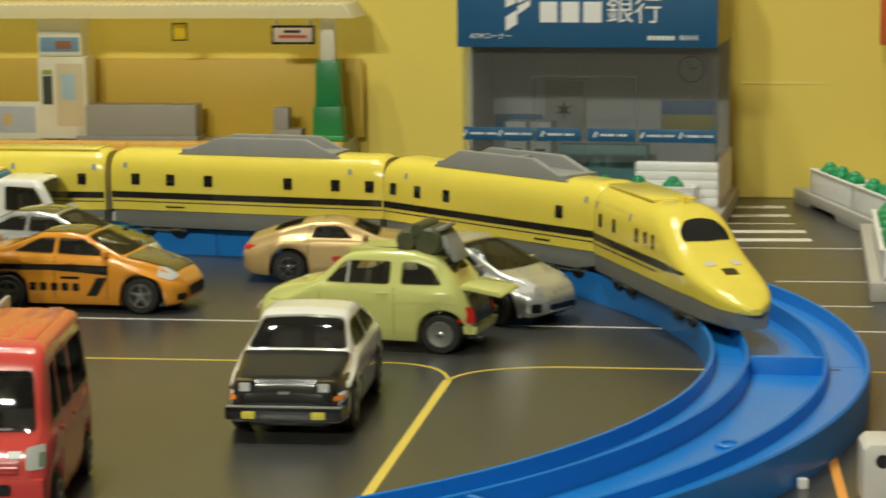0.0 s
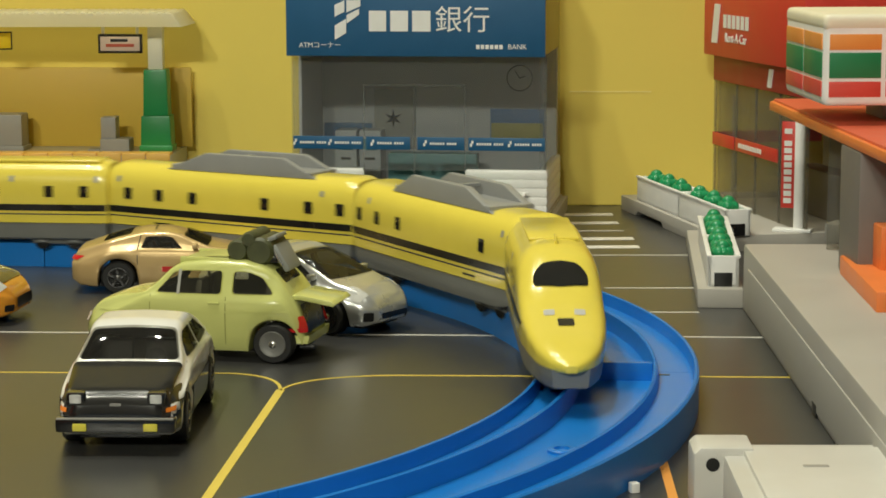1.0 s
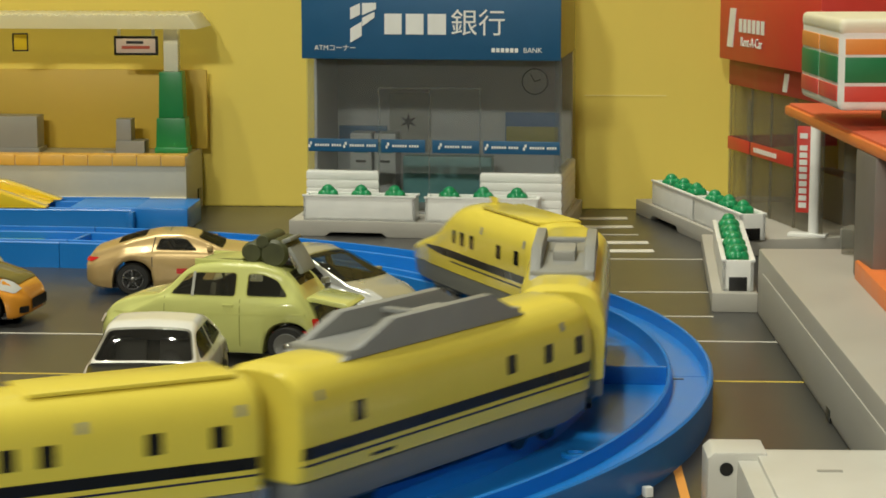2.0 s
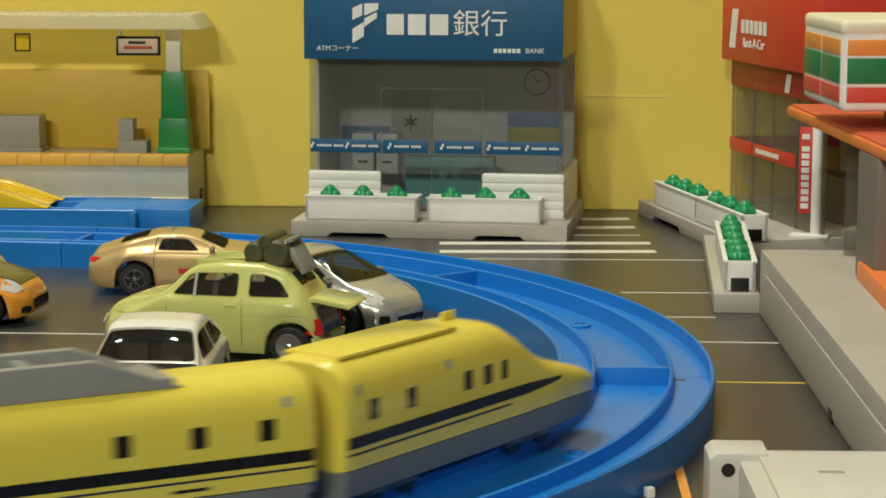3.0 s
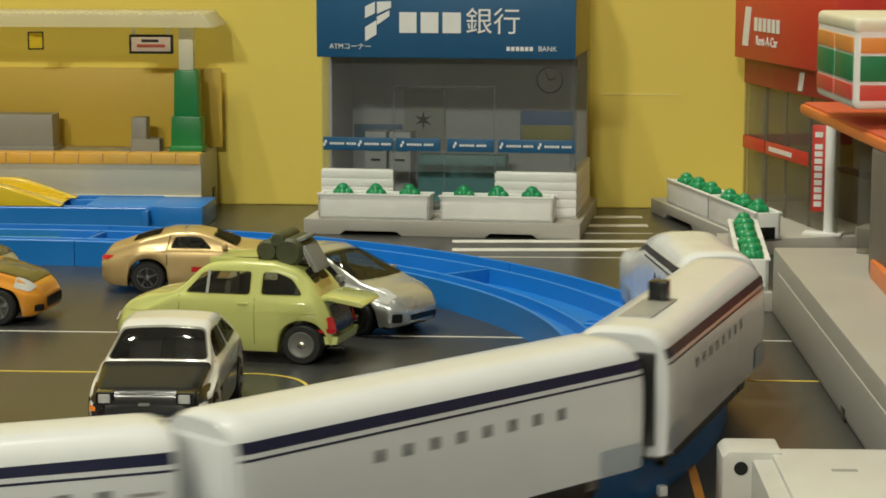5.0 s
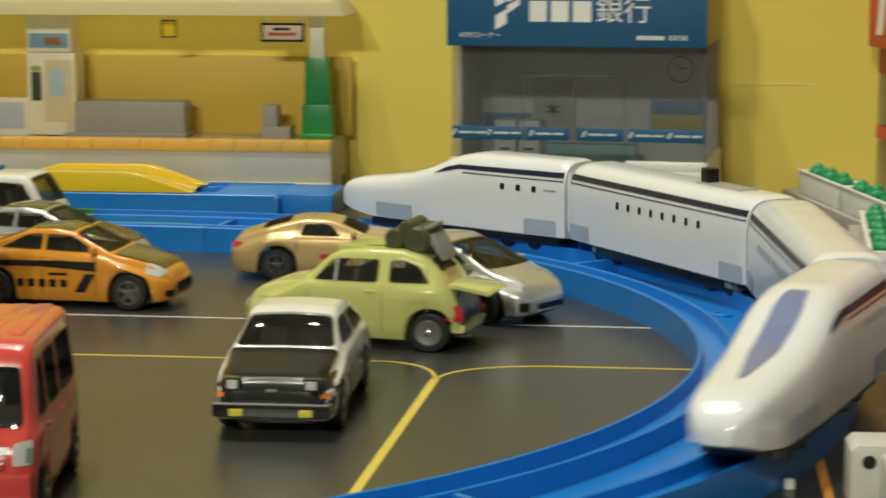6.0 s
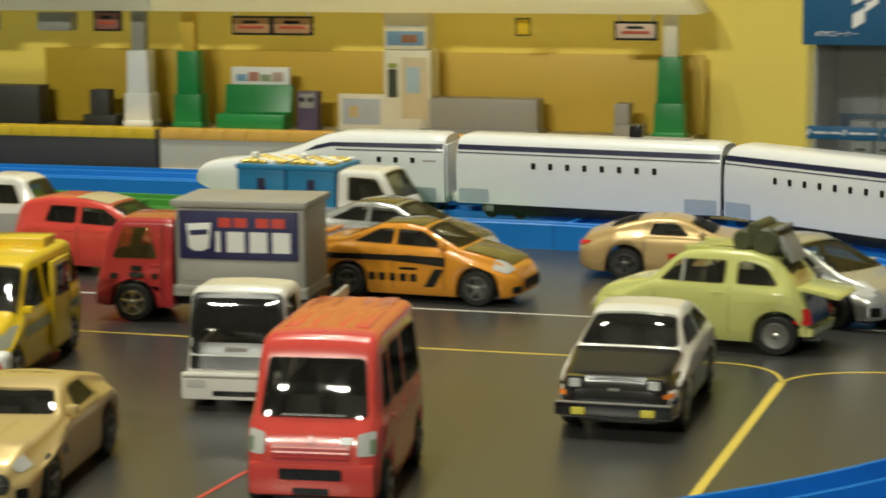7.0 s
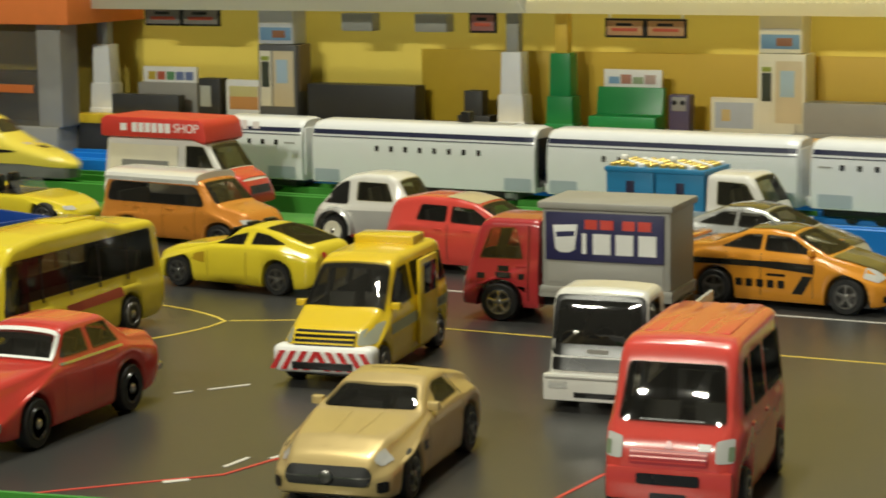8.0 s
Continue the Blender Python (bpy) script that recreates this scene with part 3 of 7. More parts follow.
def white_mid(knob):
    car = thing("railcar", at(0, 0), "white toy maglev middle car with small windows, navy stripes", "toy train", "white toy train")
    top = smooth_profile([(-49.8, 25.0), (-48.8, 25.8), (48.8, 25.8), (49.8, 25.0)], 0.6)
    wide = smooth_profile([(-49.8, 10.2), (-48.8, 10.6), (48.8, 10.6), (49.8, 10.2)], 0.6)
    low = smooth_profile([(-49.8, 1.0), (49.8, 1.0)], 1)
    loft = Loft(train_section(top, wide, low, power=3.6), -49.8, 49.8, 40)
    part("body", loft.mesh(), TRAIN_WHITE, car)
    part("underframe", box(-36, 36, -8.6, 8.6, -2.4, 1.4, 0.5), BLACK, car, "black underframe")
    side_panels(car, "stripe", loft, [(-49.4, 20.4), (49.4, 20.4), (49.4, 22.2), (-49.4, 22.2)], NAVY, 0.12)
    side_panels(car, "stripe", loft, [(-49.4, 19.2), (49.4, 19.2), (49.4, 19.6), (-49.4, 19.6)], NAVY, 0.12)
    for k in range(8):
        x = -26.0 + k * 6.5
        side_panels(car, "window", loft, rect(x - 0.85, x + 0.85, 14.4, 16.6, 0.4), BLACK, 0.14)
    for x0, x1 in ((-48.6, -37), (37, 48.6)):
        side_panels(car, "side_hatch", loft, rect(x0, x1, 1.8, 6.6, 0.6), plastic("hatch_grey", (0.40, 0.46, 0.52), 0.35), 0.3)
    if knob:
        part("roof_slot", box(-36, -13, -3.4, 3.4, 25.2, 26.1, 0.3), GREY_BOX, car)
        part("switch", box(-17.5, -13.5, -2.0, 2.0, 25.6, 30.2, 0.5), BLACK, car, "black power switch")
    part("gangway", box(-50.4, -48.6, -7.6, 7.6, 3.0, 21.5, 0.4), BLACK, car, "dark open car end")
    part("gangway", box(48.6, 50.4, -8.0, 8.0, 3.0, 22.0, 0.5), TRAIN_WHITE, car, "pale moulded car end")
    part("coupler", box(-56, -50, -2.2, 2.2, 0.8, 4.0, 0.6), WHITE, car, "pale plastic coupler")
    bogie(car, -32)
    bogie(car, 32)
    return car


def enlarge(cars, along, across):
    """Sizes the moulded cars of one train."""
    done = set()
    for car, _, _ in cars:
        for ob in car.children_recursive:
            if ob.data.name not in done:
                done.add(ob.data.name)
                ob.data.transform(Matrix.Diagonal((along, across, across, 1)))


def trains():
    lead, tail = yellow_end(), yellow_end()
    a, b = yellow_mid(True), yellow_mid(False)
    yellow = [(lead, 52.5, 0), (a, 153.5, 0), (b, 259.0, 180), (tail, 360.0, 180)]
    enlarge(yellow, 1.02, 1.03)
    lead2, tail2 = white_end(), white_end()
    c, d = white_mid(True), white_mid(False)
    white = [(lead2, 53.5, 0), (c, 157.5, 0), (d, 263.5, 180), (tail2, 367.5, 180)]
    enlarge(white, 1.01, 1.03)
    return yellow, white


END_PIN = 16   # the nose overhangs the front bogie
YELLOW_TRAIN, WHITE_TRAIN = trains()
# where the noses of the two trains are along their lanes, in millimetres, at each time in seconds
YELLOW_LAP = sum(loop_lengths(INNER)) + RUN
YELLOW_NOSE = ((0.0, 290), (0.5, 309), (0.8, 330), (1.0, 353), (1.2, 399), (1.5, 472), (2.8, 733), (3.5, 864), (8.0, YELLOW_LAP - 353))
WHITE_NOSE = ((0.0, 1178), (3.5, 546), (4.2, 413), (5.5, 159), (6.0, 60), (6.5, -34), (7.0, -134), (7.5, -243), (8.0, -353))


def train_pose(s, r, way, flip, ahead, behind):
    """A car's pose with its two bogie pins on its lane; way +1 runs with the clock."""
    p0, _ = on_loop(s + ahead * way, r)
    p1, _ = on_loop(s - behind * way, r)
    d = (p0 - p1).normalized()
    m = p1 + d * behind
    return at(m.x, m.y, ZR, math.degrees(math.atan2(d.y, d.x)) + flip)


def motions():
    for cars, table, r, way in ((YELLOW_TRAIN, YELLOW_NOSE, INNER, 1), (WHITE_TRAIN, WHITE_NOSE, OUTER, -1)):
        ts, ss = [t for t, _ in table], [s for _, s in table]
        for k, (car, back, flip) in enumerate(cars):
            ahead, behind = (END_PIN if k == 0 else 30, END_PIN if k == 3 else 30)
            rows = []
            for i in range(81):
                s = float(np.interp(i / 10, ts, ss)) - way * back
                rows.append((i / 10, train_pose(s, r, way, flip, ahead, behind)))
            walk(car, rows)
# ---- toy cars ----
def paint(name, color, rough=0.22, metal=0.0):
    return plastic(name, color, rough, metal=metal, coat=0.6, vary=0.05, scale=160, bump=0.01)


def car_section(top, belt, wide, sill, wheels, r, roof):
    ra = r + 0.9

    def section(x):
        zt, w, bot = top(x), wide(x), sill(x)
        zb = min(belt(x), zt - 0.25)
        for xw in wheels:
            d = abs(x - xw)
            if d < ra:
                bot = max(bot, r + math.sqrt(ra * ra - d * d) * 0.98)
        bot = min(bot, zb - 0.7)
        c = zt - zb
        k = min(1.0, c / 6.0)
        wr = w * (0.955 - (0.955 - roof) * k)
        rc = min(1.9, c * 0.55)
        h = zb - bot
        pts = [(0, bot), (w * 0.90, bot), (w * 0.96, bot + 0.08 * h), (w * 0.99, bot + 0.3 * h), (w, bot + 0.55 * h), (w * 0.993, bot + 0.78 * h), (w * 0.978, bot + 0.93 * h), (w * 0.955, zb)]
        x0, z0 = w * 0.955, zb
        for f in (0.12, 0.5, 1.0):
            pts.append((x0 + (wr - x0) * f, z0 + (zt - rc - z0) * f))
        for a in (25, 50, 70, 88):
            a = radians(a)
            pts.append((wr - rc * 1.15 * (1 - math.cos(a)), zt - rc + rc * math.sin(a)))
        pts.append((wr * 0.5, zt + 0.25 * k))
        pts.append((0, zt + 0.4 * k))
        return pts
    return section


def wheel(parent, x, y, r, style="plain", material=None):
    side = 1 if y > 0 else -1
    w = 2.1
    tyre = part("wheel", moved(turned([(r * 0.62, -w), (r * 0.9, -w), (r, -w * 0.7), (r, w * 0.7), (r * 0.92, w), (r * 0.66, w)], 28, "y"), x, y, r), RUBBER, parent, "black toy tyre")
    face = y + side * w
    rim = part("rim", moved(turned([(r * 0.66, 0), (r * 0.64, 0.25), (r * 0.56, 0.25), (r * 0.50, -0.35 if style != "disc" else 0.1), (0.4, 0.2)], 24, "y"), x, 0, r), material or RIM, tyre)
    if side < 0:
        rim.data.transform(Matrix.Scale(-1, 4, (0, 1, 0)))
    rim.data.transform(Matrix.Translation((0, face / 1000, 0)))
    if style == "spoke":
        for i in range(5):
            b = box(-0.45, 0.45, -0.25, 0.25, 0.6, r * 0.6, 0.1)
            bmesh.ops.transform(b, matrix=Matrix.Translation((x, face + side * 0.1, r)) @ Matrix.Rotation(2 * math.pi * i / 5, 4, "Y"), verts=b.verts)
            part("spoke", b, RIM if material is None else material, tyre)
    part("hub_cap", moved(turned([(1.0, -0.3), (1.0, 0.2), (0.7, 0.4)], 14, "y") if side > 0 else turned([(0.7, -0.4), (1.0, -0.2), (1.0, 0.3)], 14, "y"), x, face, r), CHROME if style != "spoke" else RIM, tyre)
    return tyre


def make_car(label, m, top, belt, wide, body, wheels=(-20, 20), r=5.4, roof=0.78, sill=3.0, track=11.2, style="plain", rim=None, group="parked toy cars", name="toy_car", category="toy car"):
    t = thing(name, m, label, category, group)
    tp, bl, wd = smooth_profile(top, 1.2), smooth_profile(belt, 1.5), smooth_profile(wide, 1.2)
    x0, x1 = top[0][0], top[-1][0]
    sl = smooth_profile([(x0, sill + 2.2), (x0 + 3, sill + 0.4), (x0 + 8, sill), (x1 - 8, sill), (x1 - 3, sill + 0.3), (x1, sill + 1.6)], 1.0)
    loft = Loft(car_section(tp, bl, wd, sl, wheels, r, roof), x0, x1, 84)
    CABINS[t.name] = (part("body", loft.mesh(), body, t, edge=48), loft, 2 * r + 1.6, [])
    part("chassis", box(x0 + 5, x1 - 5, -track + 2.6, track - 2.6, sill - 0.7, sill + 1.4, 0.4), BLACK, t, "black underside")
    for x in wheels:
        for y in (-track, track):
            wheel(t, x, y, r, style, rim)
    return t, loft


GLAZED = ("side_window", "windscreen", "rear_window", "window_band", "front_glass")
CABINS = {}      # thing's name: its shell, loft, cabin floor and window openings


def sides(t, loft, name, outline, material, lift=0.16, label=""):
    if name in GLAZED and t.name in CABINS:
        CABINS[t.name][3].append(("side", outline, 1))
    for s in (1, -1):
        part(name, patch(loft, "side", outline, lift, side=s), material, t, label)


def front(t, loft, name, outline, material, lift=0.2, way=1, both=True, label=""):
    if name in GLAZED and t.name in CABINS:
        CABINS[t.name][3].append(("front", outline, way))
    lift = lift + 0.12
    part(name, patch(loft, "front", outline, lift, 1.6, way, bulge=0.5 if name == "windscreen" else 0.0), material, t, label)
    if both:
        part(name, patch(loft, "front", [(-y, z) for y, z in outline][::-1], lift, 1.6, way), material, t, label)


def over(t, loft, name, outline, material, lift=0.16, label="", step=2.0):
    glazed = name in ("windscreen", "bonnet")
    if name in GLAZED and t.name in CABINS:
        CABINS[t.name][3].append(("top", outline, 1))
    part(name, patch(loft, "top", outline, max(lift, 0.34) if glazed else lift, 1.0 if glazed else step, bulge=0.45 if name == "windscreen" else 0.0), material, t, label)


def mirrors(t, loft, x, z, material):
    for s in (1, -1):
        y = loft.y_at(x, z)
        part("wing_mirror", box(x - 1.0, x + 0.8, min(s * (y - 0.4), s * (y + 2.2)), max(s * (y - 0.4), s * (y + 2.2)), z, z + 1.9, 0.4), material, t)


def door_lines(t, loft, xs, z0, z1, material=BLACK):
    for x in xs:
        sides(t, loft, "door_gap", [(x - 0.12, z0), (x + 0.12, z0), (x + 0.12, z1), (x - 0.12, z1)], material, 0.1)


def handles(t, loft, xs, z, material):
    for x in xs:
        for s in (1, -1):
            y = loft.y_at(x, z)
            part("door_handle", box(x - 1.5, x + 1.5, s * y - 0.35, s * y + 0.35, z - 0.35, z + 0.35, 0.15), material, t)


COUPE_W = [(-34, 10.6), (-32.5, 12.2), (-27, 13.2), (-10, 13.5), (14, 13.5), (26, 13.1), (32, 12.0), (34, 9.6)]
PALE = paint("pale_yellow_green_paint", (0.58, 0.60, 0.20))
WHITE_PAINT = paint("white_paint", (0.76, 0.75, 0.70))
GOLD = paint("gold_paint", (0.60, 0.45, 0.19), 0.34, 0.35)
GOLD_DARK = paint("old_gold_paint", (0.56, 0.39, 0.17), 0.34, 0.3)
SILVER = paint("silver_paint", (0.52, 0.53, 0.52), 0.28, 0.6)
ORANGE_PAINT = paint("orange_paint", (0.72, 0.29, 0.025))
DARK_FILM = paint("glossy_black_paint", (0.014, 0.014, 0.012), 0.10)
RED_PAINT = paint("red_paint", (0.62, 0.05, 0.035))
CORAL = paint("coral_red_paint", (0.67, 0.068, 0.052))
DEEP_RED = paint("deep_red_paint", (0.42, 0.03, 0.035))
YELLOW_PAINT = paint("yellow_paint", (0.80, 0.56, 0.02))
LEMON = paint("lemon_yellow_paint", (0.78, 0.62, 0.03))
COPPER = paint("copper_orange_paint", (0.66, 0.24, 0.03), 0.28, 0.2)
CAP_GOLD = plastic("cap_gold", (0.60, 0.45, 0.12), 0.3, metal=0.6)
BLACK_PAINT = paint("black_paint", (0.012, 0.012, 0.012), 0.18)


HAZE = glazing("pale_car_glazing", (0.76, 0.75, 0.62), 0.03)


def panda_coupe(m):
    t, L = make_car("white and black toy hatchback coupe with raised headlamps", m,
                    [(-34, 12), (-32.5, 14.6), (-27, 15.6), (-15, 20.2), (-9, 21.2), (2, 21.2), (5, 20.4), (17, 14.4), (20, 13.8), (31, 11.6), (33.2, 10.4), (34, 8.4)],
                    [(-34, 11.5), (-20, 14.6), (12, 13.8), (34, 8)], COUPE_W, WHITE_PAINT, (-20, 20), 5.0, 0.76)
    sides(t, L, "lower_stripe", [(-33, 4.4), (32, 4.4), (32, 9.6), (-33, 10.4)], BLACK_PAINT, label="black lower body stripe")
    over(t, L, "bonnet", rounded([(16.4, -11.8), (32.2, -10.9), (32.2, 10.9), (16.4, 11.8)], 0.6), plastic("satin_black", (0.010, 0.010, 0.008), 0.17), label="black bonnet")
    front(t, L, "nose_panel", rect(-12.4, 12.4, 4.4, 11.9, 0.5), BLACK_PAINT, 0.1, both=False, label="black nose panel")
    over(t, L, "windscreen", rounded([(5.8, -9.2), (15.4, -11.0), (15.4, 11.0), (5.8, 9.2)], 1.2), GLASS)
    over(t, L, "rear_window", rounded([(-26, -10.2), (-15.6, -8.6), (-15.6, 8.6), (-26, 10.2)], 1.2), GLASS)
    sides(t, L, "side_window", rounded([(-22, 15.6), (-4.6, 15.2), (-4.6, 19.6), (-13, 19.4)], 0.8), GLASS)
    sides(t, L, "side_window", rounded([(-3.6, 15.2), (10.6, 15.0), (4.4, 19.6), (-3.6, 19.6)], 0.8), GLASS)
    door_lines(t, L, (-4.1, 12.5), 5.2, 14.6)
    part("front_bumper", box(32.0, 35.0, -12.6, 12.6, 4.4, 7.4, 0.8), BLACK_PAINT, t, "black front bumper")
    front(t, L, "grille", rect(-11.2, 11.2, 7.6, 9.6, 0.4), BLACK_PAINT, 0.2, both=False)
    part("bumper_trim", box(34.6, 35.15, -12.2, 12.2, 7.0, 7.4, 0.1), GREY_BOX, t)
    for y in (-7.4, 7.4):
        part("fog_lamp", box(34.8, 35.4, y - 1.5, y + 1.5, 4.8, 6.3, 0.3), plastic("yellow_lens", (0.75, 0.66, 0.08), 0.2), t)
    front(t, L, "indicator", rect(10.4, 12.2, 8.2, 9.0, 0.2), AMBER, 0.35)
    part("badge", patch(L, "front", rect(-1.2, 1.2, 9.5, 10.0, 0.2), 0.4, 1.5), RIM, t)
    for y in (-8.4, 8.4):
        lamp = part("headlamp", box(29.0, 33.4, y - 1.9, y + 1.9, 9.4, 12.0, 0.5), BLACK_PAINT, t, "raised headlamp pod")
        part("lens", box(33.2, 33.7, y - 1.25, y + 1.25, 9.9, 11.6, 0.3), LAMP_GLASS, lamp)
    front(t, L, "tail_lamp", rect(4.5, 11.4, 10.6, 13.0, 0.4), RED_LENS, way=-1)


def bubble_car(m):
    """Small round pale car with its engine lid open and a load on the roof."""
    t, L = make_car("small round pale yellow-green toy car with open rear lid", m,
                    [(-30, 9), (-29.2, 12.6), (-27.6, 16.0), (-25.6, 19.2), (-23.4, 22.4), (-20, 25.4), (-14, 27.0), (-4, 27.0), (3, 26.2), (6.4, 24.4), (11.6, 18.6), (14, 17.8), (21, 16.6), (26, 14.8), (29, 12.0), (30, 8.6)],
                    [(-30, 9), (-25, 17.4), (12, 17.4), (30, 8.6)], [(-30, 9.6), (-28, 11.8), (-22, 13.4), (-10, 13.8), (12, 13.6), (22, 12.8), (27.5, 11.2), (30, 8.0)], PALE, (-22.5, 19), 5.4, 0.74, 3.0, style="disc", name="toy_car", rim=plastic("dull_hub_metal", (0.20, 0.20, 0.19), 0.4, metal=0.5))
    sides(t, L, "side_window", rounded([(-22.8, 18.5), (-11.4, 18.4), (-11.4, 24.6), (-15.6, 24.6), (-19.6, 23.0)], 1.1), HAZE)
    sides(t, L, "side_window", rounded([(-8.8, 18.3), (9.6, 18.2), (5.0, 23.8), (2.0, 24.5), (-8.8, 24.6)], 1.1), HAZE)
    sides(t, L, "window_post", [(2.6, 18.2), (3.4, 18.2), (3.4, 24.4), (2.6, 24.6)], plastic("window_post_grey", (0.36, 0.36, 0.32), 0.4), 0.3, "grey quarter light post")
    over(t, L, "windscreen", rounded([(6.8, -8.0), (11.4, -9.6), (11.4, 9.6), (6.8, 8.0)], 1.2), HAZE)
    over(t, L, "rear_window", rounded([(-24.4, -7.2), (-21.2, -6.4), (-21.2, 6.4), (-24.4, 7.2)], 1.0), HAZE)
    fabric = paint("roof_fabric", (0.42, 0.44, 0.13), 0.6)
    over(t, L, "fabric_roof", rounded([(-9, -7.0), (3.6, -7.0), (3.6, 7.0), (-9, 7.0)], 1.2), fabric, 0.7, label="folding fabric roof panel")
    for y in (-7.4, 7.4):
        part("roof_rail", box(-9.4, 4.0, y - 0.5, y + 0.5, 25.6, 27.6, 0.4), PALE, t)
    door_lines(t, L, (-10.0, 10.6), 5.0, 17.8, paint("door_shadow", (0.30, 0.31, 0.09)))
    sides(t, L, "waist_crease", [(-27, 14.0), (26, 12.6), (26, 13.0), (-27, 14.5)], PALE, 0.35)
    handles(t, L, (-6.8,), 16.0, PALE)
    front(t, L, "tail_lamp", rounded([(9.0, 8.4), (11.4, 8.4), (11.2, 12.8), (9.0, 12.8)], 0.6), RED_LENS, 0.7, -1)
    front(t, L, "rear_bumper", rect(-11.6, 11.6, 5.2, 7.4, 0.6), PALE, 1.1, -1, False)
    front(t, L, "engine_bay", rounded([(-8.2, 7.8), (8.2, 7.8), (7.4, 15.4), (-7.4, 15.4)], 0.8), BLACK, 0.25, -1, False, "dark open engine bay")
    lid = part("rear_lid", prism([(2.0, 0.6), (-2.0, 1.0), (-10.5, -0.4), (-11.6, -1.4), (-11.0, -2.0), (-2.0, -0.4), (2.0, -0.8)], -8.2, 8.2, 0.4), PALE, t, "raised rear lid")
    lid.location = (-0.0262, 0, 0.0172)
    part("exhaust", moved(turned([(0.8, -2), (0.8, 2)], 10, "x"), -30, 7, 4.0), BLACK, t)
    front(t, L, "headlamp", rounded([(6.6, 9.0), (9.2, 9.0), (9.2, 11.6), (6.6, 11.6)], 1.0), LAMP_GLASS, 0.5)
    # the load tied on the roof
    load = part("roof_load", box(-22.0, -9.6, -6.0, 6.0, 26.2, 28.2, 0.6), BLACK, t, "dark rolled bundles and a chair tied on the roof")
    olive = plastic("olive_bundle", (0.060, 0.066, 0.024), 0.5, vary=0.4, scale=300, bump=0.2)
    for x, z, rr in ((-11.4, 29.6, 3.0), (-17.2, 29.4, 3.9), (-14.4, 32.6, 2.1)):
        b = turned([(rr * 0.35, -7.4), (rr * 0.4, -6.9), (rr * 0.62, -6.9), (rr * 0.66, -7.3), (rr * 0.86, -7.2), (rr, -6.2), (rr * 0.94, -2), (rr, 0), (rr * 0.94, 2.2), (rr, 6.2), (rr * 0.8, 7.2)], 16, "y")
        part("rolled_blanket", moved(b, x, 0, z), olive, load)
    faded = plastic("faded_grey", (0.24, 0.25, 0.23), 0.5)
    part("chair_back", moved(box(-0.9, 0.9, -5.4, 5.4, -5.0, 3.0, 0.7), -22.0, 0, 28.4, 0, 30), faded, load, "grey chair back")
    part("chair_seat", moved(box(-0.6, 0.6, -4.8, 4.8, -2.0, 2.4, 0.5), -19.0, 0, 32.4, 0, -68), faded, load)
    for y in (-5.6, 5.6):
        part("chair_frame", moved(box(-0.4, 0.4, y - 0.4, y + 0.4, -4.4, 3.6, 0.3), -21.0, 0, 29.4, 0, 30), CHROME, load)


